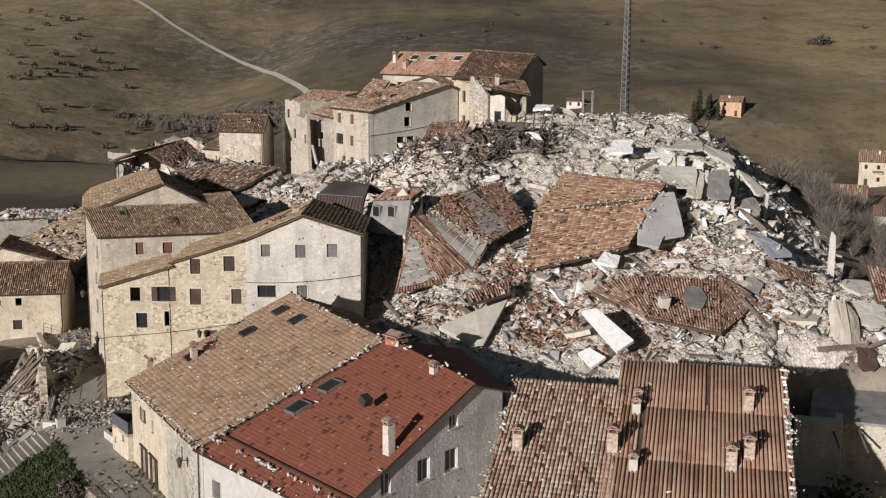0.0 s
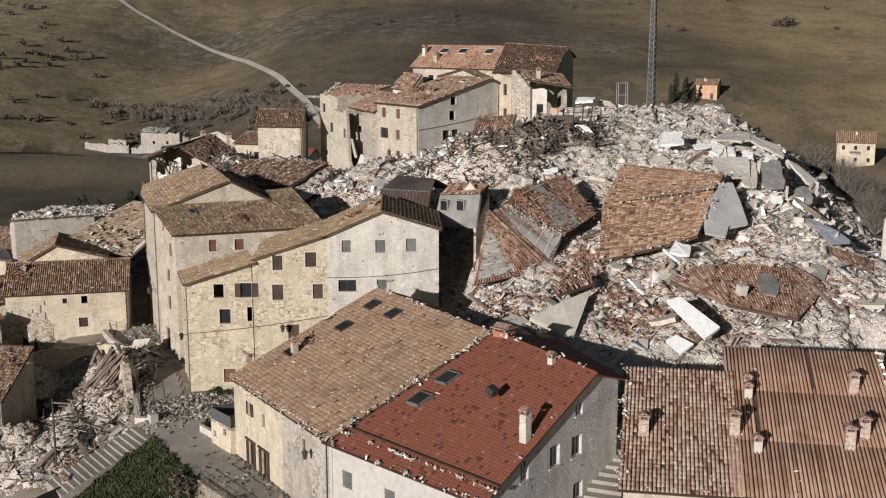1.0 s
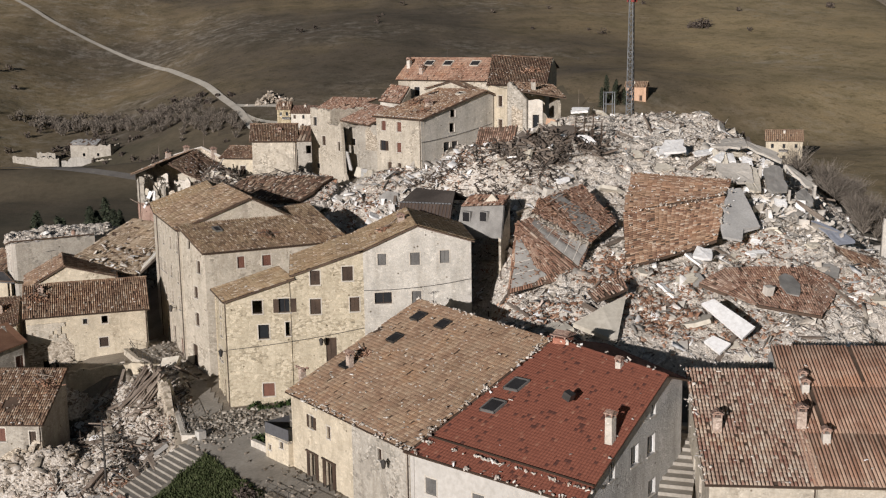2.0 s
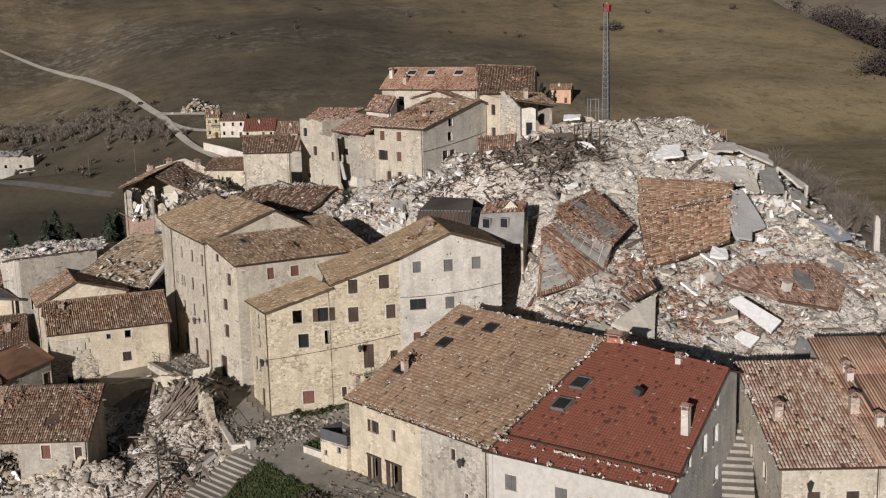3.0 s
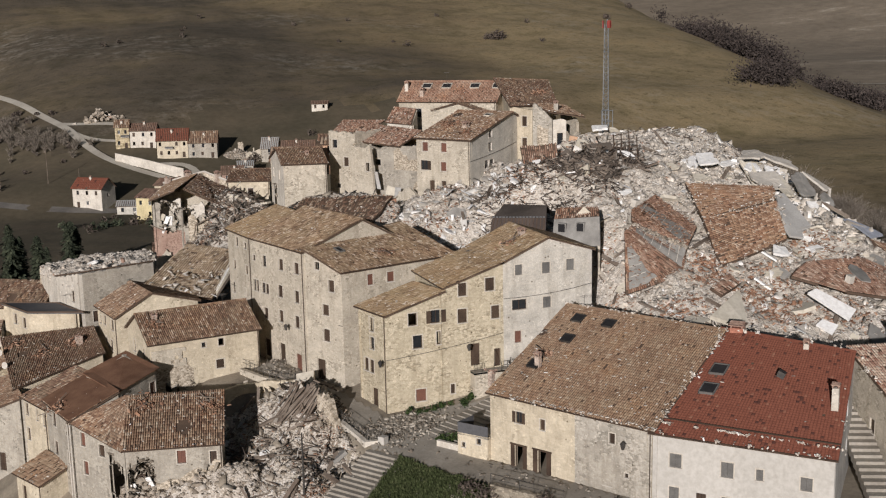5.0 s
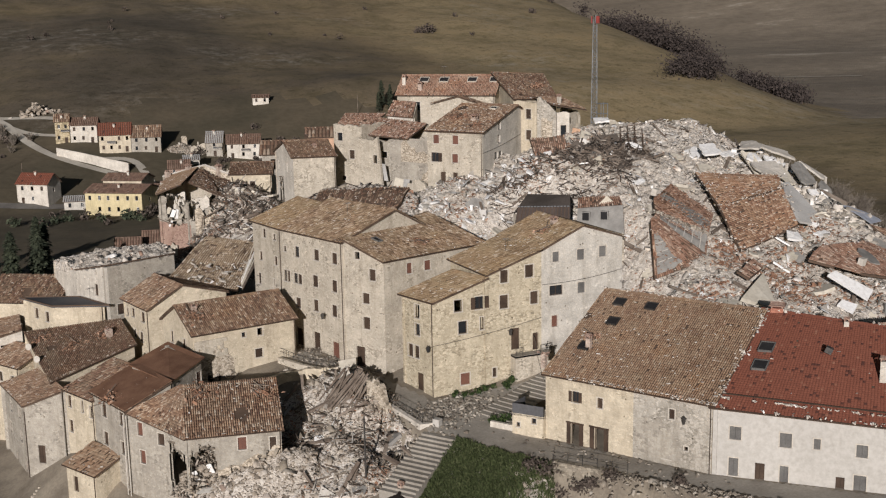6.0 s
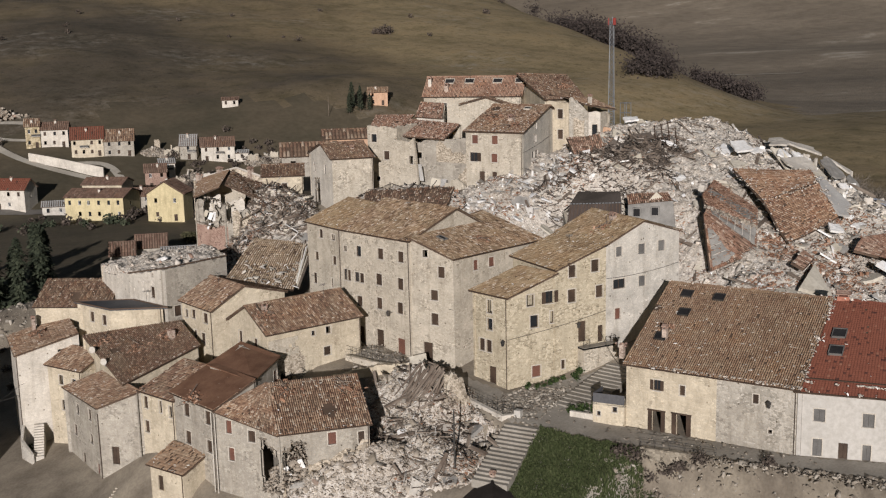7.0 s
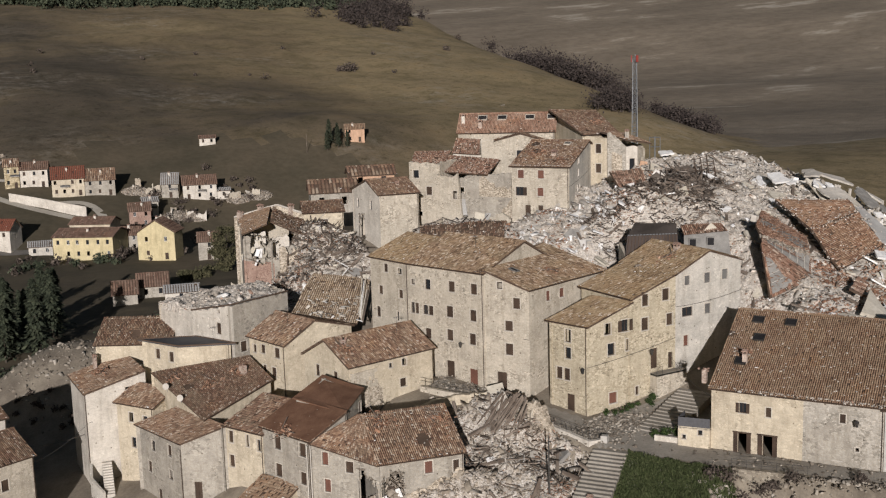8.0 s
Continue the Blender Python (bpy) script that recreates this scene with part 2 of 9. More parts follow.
TILE_WARM = island_material("warm_tile", [(0.0, (0.14, 0.078, 0.055)), (0.3, (0.25, 0.145, 0.095)), (0.7, (0.33, 0.205, 0.135)), (0.9, (0.4, 0.28, 0.2)), (1.0, (0.5, 0.41, 0.33))], lichen=(0.33, 0.235, 0.15))
GLASS = plain_material("window_glass", (0.02, 0.022, 0.025), (0.03, 0.033, 0.037), 1.0, 0.08, 0.0, 0.0, 0.5)
ROAD = plain_material("worn_asphalt", (0.13, 0.12, 0.11), (0.2, 0.185, 0.165), 0.7)
PAVING = plain_material("stone_paving", (0.26, 0.235, 0.2), (0.36, 0.33, 0.285), 0.9)
TRACK = plain_material("gravel_track", (0.42, 0.38, 0.32), (0.52, 0.48, 0.41), 0.5)
RUBBLE = island_material("rubble", [(0.0, (0.363, 0.32, 0.278)), (0.12, (0.508, 0.454, 0.399)), (0.5, (0.629, 0.575, 0.508)), (0.85, (0.726, 0.671, 0.599)), (0.93, (0.799, 0.75, 0.69)), (0.94, (0.968, 0.955, 0.943)), (0.955, (0.968, 0.955, 0.943)), (0.965, (0.532, 0.363, 0.278)), (1.0, (0.459, 0.302, 0.23))], grain=3.0, patch=0.35)
TAN_BLOCK = object_material("dusty_block", [(0.0, (0.28, 0.24, 0.19)), (0.5, (0.41, 0.36, 0.295)), (0.9, (0.5, 0.445, 0.375)), (1.0, (0.66, 0.63, 0.58))])
BLOCK = object_material("rubble_block", [(0.0, (0.367, 0.324, 0.27)), (0.4, (0.518, 0.464, 0.4)), (0.75, (0.626, 0.578, 0.508)), (0.86, (0.821, 0.799, 0.767)), (0.96, (0.864, 0.853, 0.832)), (1.0, (0.497, 0.389, 0.324))])
def heap_material():
    """Small broken stone and mortar dust, cell by cell."""
    m, n, l, b = nodes_of("rubble_dust", 0.95)
    g = n.new("ShaderNodeNewGeometry")
    v = n.new("ShaderNodeTexVoronoi")
    v.inputs["Scale"].default_value = 4.5
    l.new(g.outputs["Position"], v.inputs["Vector"])
    r = ramp(n, [(0.15, (0.4, 0.36, 0.31)), (0.4, (0.53, 0.48, 0.42)), (0.7, (0.62, 0.57, 0.505)), (0.9, (0.69, 0.65, 0.6))])
    l.new(v.outputs["Color"], r.inputs[0])
    zone = noise_of(n, l, 0.2, 6, 0.78)
    z = ramp(n, [(0.32, (0.5, 0.45, 0.4)), (0.42, (0.74, 0.7, 0.66)), (0.5, (0.86, 0.83, 0.79)), (0.58, (1, 1, 1)), (0.7, (0.93, 0.85, 0.78))])
    l.new(zone.outputs["Fac"], z.inputs[0])
    l.new(mix(n, l, "MULTIPLY", 0.55, r.outputs[0], z.outputs[0]), b.inputs["Base Color"])
    bump(n, l, b, v.outputs["Distance"], 0.8, 0.12)
    return m


HEAP = heap_material()
BUSH = island_material("winter_brush", [(0.0, (0.06, 0.047, 0.04)), (0.6, (0.1, 0.08, 0.066)), (1.0, (0.15, 0.122, 0.1))])
LEAF = island_material("green_leaf", [(0.0, (0.02, 0.035, 0.012)), (0.6, (0.04, 0.065, 0.02)), (1.0, (0.07, 0.1, 0.03))])
NEEDLE = island_material("conifer_needles", [(0.0, (0.03, 0.038, 0.025)), (0.6, (0.065, 0.078, 0.048)), (1.0, (0.1, 0.112, 0.07))])
GRASS = island_material("lawn_grass", [(0.0, (0.035, 0.045, 0.016)), (0.6, (0.055, 0.072, 0.026)), (1.0, (0.095, 0.105, 0.05))])
WOODS = island_material("bare_wood", [(0.0, (0.042, 0.033, 0.031)), (0.6, (0.06, 0.048, 0.043)), (1.0, (0.085, 0.068, 0.06))])
EARTH_STONE = island_material("earthy_stone", [(0.0, (0.15, 0.125, 0.1)), (0.6, (0.31, 0.27, 0.22)), (1.0, (0.5, 0.455, 0.39))])
SPLINTER = island_material("splinters", [(0.0, (0.07, 0.055, 0.045)), (0.4, (0.17, 0.13, 0.1)), (0.7, (0.3, 0.26, 0.21)), (0.85, (0.5, 0.48, 0.45)), (1.0, (0.75, 0.74, 0.72))])
SHARD = island_material("tile_shards", [(0.0, (0.192, 0.102, 0.066)), (0.5, (0.36, 0.204, 0.132)), (1.0, (0.504, 0.336, 0.24))])
TILE_OLD = island_material("old_brown_tile", [(0.0, (0.11, 0.072, 0.048)), (0.3, (0.215, 0.145, 0.095)), (0.7, (0.295, 0.21, 0.14)), (0.88, (0.37, 0.28, 0.2)), (1.0, (0.52, 0.45, 0.37))], lichen=(0.31, 0.245, 0.15))
TILE_VALLEY = island_material("dull_brown_tile", [(0.0, (0.13, 0.08, 0.06)), (0.5, (0.17, 0.105, 0.08)), (1.0, (0.22, 0.145, 0.11))], lichen=(0.2, 0.16, 0.125))
TILE_SLID = island_material("dusty_tan_tile", [(0.0, (0.15, 0.11, 0.08)), (0.3, (0.31, 0.235, 0.165)), (0.75, (0.38, 0.3, 0.215)), (0.9, (0.46, 0.38, 0.295)), (1.0, (0.56, 0.5, 0.42))], lichen=(0.38, 0.31, 0.22), amount=0.5)
OLIVE = island_material("autumn_leaf", [(0.0, (0.045, 0.045, 0.022)), (0.6, (0.085, 0.08, 0.042)), (1.0, (0.14, 0.125, 0.07))])
TWIG = island_material("bare_twigs", [(0.0, (0.1, 0.085, 0.07)), (0.6, (0.2, 0.17, 0.14)), (1.0, (0.3, 0.26, 0.215))])
BLUE_SHEET = plain_material("blue_grey_sheet", (0.26, 0.28, 0.33), (0.34, 0.36, 0.41), 1.0, 0.7)
DARK_LATH = island_material("dark_lath", [(0.0, (0.05, 0.04, 0.034)), (0.5, (0.1, 0.08, 0.065)), (0.85, (0.17, 0.14, 0.115)), (1.0, (0.34, 0.3, 0.26))])
DARK_EARTH = island_material("dark_debris", [(0.0, (0.06, 0.05, 0.042)), (0.6, (0.15, 0.125, 0.105)), (0.9, (0.24, 0.2, 0.165)), (1.0, (0.45, 0.41, 0.36))])
TAN_RUBBLE = island_material("tan_rubble", [(0.0, (0.152, 0.128, 0.104)), (0.15, (0.314, 0.271, 0.223)), (0.5, (0.399, 0.349, 0.29)), (0.85, (0.484, 0.432, 0.369)), (0.95, (0.589, 0.546, 0.494)), (1.0, (0.342, 0.228, 0.171))], grain=3.0, patch=0.6)
PLATES = island_material("plate_shards", [(0.0, (0.337, 0.31, 0.276)), (0.35, (0.517, 0.478, 0.422)), (0.55, (0.63, 0.579, 0.511)), (0.75, (0.719, 0.657, 0.573)), (0.85, (0.899, 0.887, 0.865)), (1.0, (0.943, 0.933, 0.921))], grain=1.5)
PALE_SHARD = island_material("white_plaster_shards", [(0.0, (0.55, 0.53, 0.5)), (0.4, (0.74, 0.72, 0.69)), (1.0, (0.88, 0.87, 0.86))], grain=1.5)
BARK = plain_material("bark", (0.06, 0.05, 0.04), (0.11, 0.09, 0.07), 3.0)


def ground_material():
    m, n, l, b = nodes_of("hill_grass", 0.95)
    big, mid, fine = noise_of(n, l, 0.006, 5, 0.6), noise_of(n, l, 0.05, 6, 0.7), noise_of(n, l, 0.9, 6, 0.75)
    a = ramp(n, [(0.3, (0.086, 0.07, 0.05)), (0.5, (0.13, 0.104, 0.074)), (0.7, (0.25, 0.19, 0.112)), (0.85, (0.34, 0.262, 0.15))])
    # drier, more golden grass towards the spur and on the western shoulder, with slope brightness in the colour
    pos = n.new("ShaderNodeNewGeometry")
    xyz = n.new("ShaderNodeSeparateXYZ")
    l.new(pos.outputs["Position"], xyz.inputs[0])
    east = n.new("ShaderNodeMapRange")
    east.inputs[1].default_value, east.inputs[2].default_value, east.inputs[3].default_value, east.inputs[4].default_value = 40, 280, 0.0, 0.4
    l.new(xyz.outputs[0], east.inputs[0])
    # lightens the western colour too, against the shade on the modelled hollow
    west = n.new("ShaderNodeMapRange")
    west.inputs[1].default_value, west.inputs[2].default_value, west.inputs[3].default_value, west.inputs[4].default_value = -70, -210, 0.0, 0.33
    l.new(xyz.outputs[0], west.inputs[0])
    dry = n.new("ShaderNodeMath")
    dry.operation = "ADD"
    l.new(east.outputs[0], dry.inputs[0])
    l.new(west.outputs[0], dry.inputs[1])
    dry2 = n.new("ShaderNodeMath")
    dry2.operation = "ADD"
    l.new(dry.outputs[0], dry2.inputs[0])
    l.new(big.outputs["Fac"], dry2.inputs[1])
    l.new(dry2.outputs[0], a.inputs[0])
    k = ramp(n, [(0.3, (0.6, 0.62, 0.55)), (0.55, (1, 1, 1)), (0.75, (1.0, 0.95, 0.86))])
    l.new(mid.outputs["Fac"], k.inputs[0])
    c = mix(n, l, "MULTIPLY", 1.0, a.outputs[0], k.outputs[0])
    f = ramp(n, [(0.3, (0.6, 0.6, 0.55)), (0.65, (1, 1, 1))])
    l.new(fine.outputs["Fac"], f.inputs[0])
    c = mix(n, l, "MULTIPLY", 0.7, c, f.outputs[0])
    # bare limestone scree breaking through the turf
    scree = noise_of(n, l, 0.11, 8, 0.8)
    where = noise_of(n, l, 0.009, 2, 0.5)
    w = n.new("ShaderNodeMath")
    w.operation = "MULTIPLY"
    ws = ramp(n, [(0.52, (0, 0, 0)), (0.64, (1, 1, 1))])
    more = n.new("ShaderNodeMath")
    more.operation = "ADD"
    l.new(where.outputs["Fac"], more.inputs[0])
    l.new(west.outputs[0], more.inputs[1])
    l.new(more.outputs[0], ws.inputs[0])
    ss = ramp(n, [(0.5, (0, 0, 0)), (0.66, (0.5, 0.5, 0.5))])
    l.new(scree.outputs["Fac"], ss.inputs[0])
    l.new(ws.outputs[0], w.inputs[0])
    l.new(ss.outputs[0], w.inputs[1])
    c = mix(n, l, "MIX", w.outputs[0], c, (0.38, 0.345, 0.29))
    # worn diagonal sheep paths and thin stony lines down the slope
    turn = n.new("ShaderNodeMapping")
    turn.inputs["Rotation"].default_value, turn.inputs["Scale"].default_value = (0, 0, 0.55), (0.02, 0.1, 0.05)
    l.new(pos.outputs["Position"], turn.inputs["Vector"])
    line = n.new("ShaderNodeTexNoise")
    line.inputs["Scale"].default_value, line.inputs["Detail"].default_value, line.inputs["Roughness"].default_value = 1.0, 5.0, 0.6
    l.new(turn.outputs[0], line.inputs["Vector"])
    ls = ramp(n, [(0.58, (0, 0, 0)), (0.72, (0.22, 0.22, 0.22))])
    l.new(line.outputs["Fac"], ls.inputs[0])
    c = mix(n, l, "MIX", ls.outputs[0], c, (0.26, 0.225, 0.17))
    # dark tufts of heath
    tuft = noise_of(n, l, 0.22, 6, 0.8)
    tf = ramp(n, [(0.36, (0.55, 0.55, 0.52)), (0.46, (1, 1, 1))])
    l.new(tuft.outputs["Fac"], tf.inputs[0])
    c = mix(n, l, "MULTIPLY", 0.9, c, tf.outputs[0])
    l.new(c, b.inputs["Base Color"])
    bump(n, l, b, mid.outputs["Fac"], 0.7, 1.2)
    return m


HILL = ground_material()

# ---- geometry helpers ----
class Geo:
    """Vertices and faces gathered before they become one mesh."""

    def __init__(self):
        self.v, self.f = [], []

    def add(self, verts, faces):
        k = len(self.v)
        self.v.extend(verts)
        self.f.extend([tuple(i + k for i in f) for f in faces])
        return self

    def quad(self, a, b, c, d):
        return self.add([a, b, c, d], [(0, 1, 2, 3)])

    def box(self, o, ex, ey, ez):
        """A box from its corner o and its three edge vectors."""
        o, ex, ey, ez = Vector(o), Vector(ex), Vector(ey), Vector(ez)
        vs = [o + ex * i + ey * j + ez * k for k in (0, 1) for j in (0, 1) for i in (0, 1)]
        return self.add(vs, [(0, 2, 3, 1), (4, 5, 7, 6), (0, 1, 5, 4), (2, 6, 7, 3), (0, 4, 6, 2), (1, 3, 7, 5)])

    def block(self, c, size, spin=0.0, tip=(0, 0), rough=0.0, rnd=None):
        """A box about its middle c, turned and tipped, with corners knocked about."""
        e = Euler((tip[0], tip[1], spin)).to_matrix()
        vs = []
        for k in (-1, 1):
            for j in (-1, 1):
                for i in (-1, 1):
                    p = Vector((i * size[0] / 2, j * size[1] / 2, k * size[2] / 2))
                    if rnd:
                        p = Vector((p[q] * (1 - rough * rnd.random()) for q in range(3)))
                    vs.append(Vector(c) + e @ p)
        return self.add(vs, [(0, 2, 3, 1), (4, 5, 7, 6), (0, 1, 5, 4), (2, 6, 7, 3), (0, 4, 6, 2), (1, 3, 7, 5)])

    def tube(self, a, b, r0, r1=None, n=6):
        a, b = Vector(a), Vector(b)
        r1 = r0 if r1 is None else r1
        w = (b - a).normalized()
        u = w.orthogonal().normalized()
        t = w.cross(u)
        ring = [(math.cos(2 * math.pi * i / n), math.sin(2 * math.pi * i / n)) for i in range(n)]
        vs = [a + (u * c + t * s) * r0 for c, s in ring] + [b + (u * c + t * s) * r1 for c, s in ring]
        fs = [(i, (i + 1) % n, n + (i + 1) % n, n + i) for i in range(n)] + [tuple(range(n))[::-1], tuple(range(n, 2 * n))]
        return self.add(vs, fs)

    def slab(self, pts, thick):
        """A sheet of that outline with thickness downwards along its normal."""
        pts = [Vector(p) for p in pts]
        n = (pts[1] - pts[0]).cross(pts[2] - pts[0]).normalized()
        if n.z < 0:
            n = -n
        k = len(pts)
        low = [p - n * thick for p in pts]
        fs = [tuple(range(k)), tuple(range(k, 2 * k))[::-1]] + [(i, k + i, k + (i + 1) % k, (i + 1) % k) for i in range(k)]
        return self.add(pts + low, fs)


def mesh_of(name, geo, material):
    me = bpy.data.meshes.new(name)
    if isinstance(geo, Geo):
        me.from_pydata([tuple(p) for p in geo.v], [], geo.f)
    else:
        verts, quads = geo
        me.vertices.add(len(verts))
        me.vertices.foreach_set("co", np.asarray(verts, dtype=np.float32).ravel())
        me.loops.add(len(quads) * 4)
        me.loops.foreach_set("vertex_index", np.asarray(quads, dtype=np.int32).ravel())
        me.polygons.add(len(quads))
        me.polygons.foreach_set("loop_start", np.arange(0, len(quads) * 4, 4, dtype=np.int32))
        me.update(calc_edges=True)
    me.materials.append(material)
    if isinstance(geo, Geo):
        bm = bmesh.new()
        bm.from_mesh(me)
        bmesh.ops.recalc_face_normals(bm, faces=bm.faces)
        bm.to_mesh(me)
        bm.free()
    me.update()
    return me


def part(name, geo, material, parent=None, label="", kind=""):
    """Link a Geo (or vertices and quads) as ONE mesh object under a thing or a part."""
    ob = new(name, mesh_of(name, geo, material))
    if parent is not None:
        ob.parent = parent
        ob.matrix_parent_inverse = Matrix.Translation(-parent.location)
    return tagged(ob, label, kind=kind)


def thing(name, at, label, category, group="", kind=""):
    ob = new(name)
    ob.location = at
    ob.empty_display_size = 0.5
    return tagged(ob, label, category, group, kind)


def lone(name, geo, material, label, category, group="", kind=""):
    return tagged(part(name, geo, material), label, category, group, kind)


RND = random.Random(7)


def scatter_blocks(pts, sizes, rnd_seed=1, flat=0.6, lean=0.5):
    """Vertices and quads of many small broken blocks at pts (n,3) of sizes (n,)."""
    g = np.random.default_rng(rnd_seed)
    n = len(pts)
    corner = np.array([[i, j, k] for k in (-1, 1) for j in (-1, 1) for i in (-1, 1)], dtype=float) * 0.5
    dims = sizes[:, None] * np.stack([g.uniform(0.7, 2.0, n), g.uniform(0.5, 1.2, n), g.uniform(min(0.15, 0.4 * flat + 0.04), flat + 0.1, n)], 1)
    vs = corner[None] * dims[:, None, :] * g.uniform(0.78, 1.0, (n, 8, 1))
    vs[:, 4:, 0] *= g.uniform(0.35, 1.0, (n, 1))
    vs[:, 4:, 1] *= g.uniform(0.6, 1.0, (n, 1))
    vs[:, 1::2, 1] *= g.uniform(0.4, 1.0, (n, 1))
    a, b, c = g.uniform(0, 6.28, n), g.normal(0, lean, n), g.normal(0, lean, n)
    ca, sa, cb, sb, cc, sc = np.cos(a), np.sin(a), np.cos(b), np.sin(b), np.cos(c), np.sin(c)
    x, y, z = vs[..., 0], vs[..., 1], vs[..., 2]
    y, z = y * cb[:, None] - z * sb[:, None], y * sb[:, None] + z * cb[:, None]
    x, z = x * cc[:, None] + z * sc[:, None], -x * sc[:, None] + z * cc[:, None]
    x, y = x * ca[:, None] - y * sa[:, None], x * sa[:, None] + y * ca[:, None]
    vs = np.stack([x, y, z], -1) + pts[:, None, :]
    face = np.array([(4, 5, 7, 6), (0, 1, 5, 4), (2, 6, 7, 3), (0, 4, 6, 2), (1, 3, 7, 5)])
    quads = (face[None] + 8 * np.arange(n)[:, None, None]).reshape(-1, 4)
    return vs.reshape(-1, 3), quads


# ---- the lie of the land ----
def smax(a, b, k=1.5):
    h = np.clip(0.5 + 0.5 * (a - b) / k, 0, 1)
    return b + (a - b) * h + k * h * (1 - h)


def sstep(a, b, x):
    t = np.clip((x - a) / (b - a), 0, 1)
    return t * t * (3 - 2 * t)


def rubble_height(x, y):
    """The collapsed quarter on the hilltop."""
    r = 6 + 0.35 * (np.minimum(y, 135) - 95) + 0.22 * np.clip(y - 135, 0, 17) - 0.9 * np.maximum(0, y - 153)
    r = r - (0.13 + 0.5 * sstep(108, 120, y)) * np.maximum(0, x - 31) - 1.2 * np.maximum(0, x - 47) - 0.8 * np.maximum(0, -4 - x) - 0.9 * np.clip(1 - x, 0, 9) * (1 - sstep(132, 138, y)) * sstep(104, 109, y) - 1.1 * np.maximum(0, 94 - y) - 1.6 * sstep(28, 31, x) * np.maximum(0, 99.5 - 0.25 * np.maximum(0, x - 32) - y)
    r = r - 4.2 * np.exp(-(((x + 1.5) / 7.5) ** 2 + ((y - 150.5) / 7.5) ** 2))
    return r


def hillside(x, y):
    """The broad slope across the valley, which ends in a spur; the ground beyond it lies lower."""
    up = 0.30 * np.clip(y - 425, 0, 95) + 0.165 * np.maximum(0, y - 520)
    up = up - 24 * np.exp(-((x + 130) / np.where(x > -130, 60, 85)) ** 2) * sstep(450, 500, y) * (1 - sstep(700, 1000, y))
    up = up + 10 * np.exp(-(((x - 125) / 70) ** 2 + ((y - 500) / 60) ** 2))
    edge = 420 + 0.3 * (y - 640)
    return up / (1 + np.exp(-np.clip((edge - 12 - x) / 28, -30, 30)))


def ground(x, y):
    x, y = np.asarray(x, float), np.asarray(y, float)
    hill = 44 * np.exp(-(((x - 15) / 75) ** 2 + ((y - 160) / 75) ** 2))
    hill = hill + 8.5 * np.exp(-(((x + 39) / 20) ** 2 + ((y - 178) / 18) ** 2)) + 4.5 * np.exp(-(((x + 18) / 12) ** 2 + ((y - 145) / 9) ** 2)) + 11.5 * np.exp(-(((x + 78) / 17) ** 2 + ((y - 203) / 17) ** 2))
    r = np.hypot(x, y)
    far = 0.13 * np.maximum(0, r - 1500) * sstep(1400, 2300, r) - 4 + 20 * sstep(1100, 1500, r)
    far = far + 14 * sstep(60, 180, x) * np.exp(-((y - 400) / 150) ** 2)
    wave = (3.0 * np.sin(x / 61 + 1.3) * np.sin(y / 83) + 1.2 * np.sin(x / 19 + y / 47) * np.sin(y / 31)) * sstep(430, 600, y)
    land = -24 + hill + smax(hillside(x, y) + wave, far, 6)
    # the square and street in front of the houses
    s = -0.87 * (x + 29) - 0.5 * (y - 91)
    square = -3.8 + np.where(y > 98, 0.11, 0.03) * (y - 98) + 0.06 * np.clip(x + 30, -25, 25)
    drop = np.where(y > 90, 0.42, 0.42 + 0.5 * np.clip((90 - y) / 6, 0, 1))
    square = square - drop * np.maximum(0, s) - 0.15 * np.maximum(0, x - 40) - 0.2 * np.maximum(0, 55 - y) - 0.3 * np.maximum(0, y - 132)
    square = square - 0.5 * np.maximum(0, -x - 69) * sstep(116, 124, y)
    square = square - 3.2 * sstep(0.1, 1.2, s) * (1 - sstep(89.5, 91.5, y))
    # lower ground west of the parapet
    w = -38.6 - 0.215 * (y - 105.7) - x
    square = square - 1.6 * sstep(0.0, 1.0, w) * sstep(102.6, 104.6, y) * (1 - sstep(111, 114, y)) * (1 - sstep(3, 7, w))
    # sunken yard below the terrace wall
    square = square - 2.4 * np.exp(-(((x + 50) / 4.5) ** 2 + ((y - 118) / 4.5) ** 2))
    return smax(smax(land, square, 1.0), rubble_height(x, y) - 0.3, 1.5)


def spaced(lo, hi, fine_lo, fine_hi, step, grow):
    out = list(np.arange(fine_lo, fine_hi, step))
    d, p = step, fine_hi
    while p < hi:
        out.append(p)
        d *= grow
        p += d
    d, p = step, fine_lo
    while p > lo:
        d *= grow
        p -= d
        out.insert(0, p)
    return np.array(out)


gx, gy = spaced(-4300, 4300, -100, 60, 1.2, 1.05), spaced(-600, 4500, 60, 200, 1.2, 1.035)
GX, GY = np.meshgrid(gx, gy)
GZ = ground(GX, GY)
GZ = GZ + np.where((GY > 210) | (np.abs(GX) > 110), 0.5 * np.sin(GX * 0.21 + GY * 0.13) * np.sin(GY * 0.17), 0)
nx, ny = len(gx), len(gy)
idx = np.arange(nx * ny).reshape(ny, nx)
quads = np.stack([idx[:-1, :-1], idx[:-1, 1:], idx[1:, 1:], idx[1:, :-1]], -1).reshape(-1, 4)
land = lone("ground", (np.stack([GX, GY, GZ], -1).reshape(-1, 3), quads), HILL, "brown winter grassland on rolling hills", "ground", kind="structure")
for p in land.data.polygons:
    p.use_smooth = True


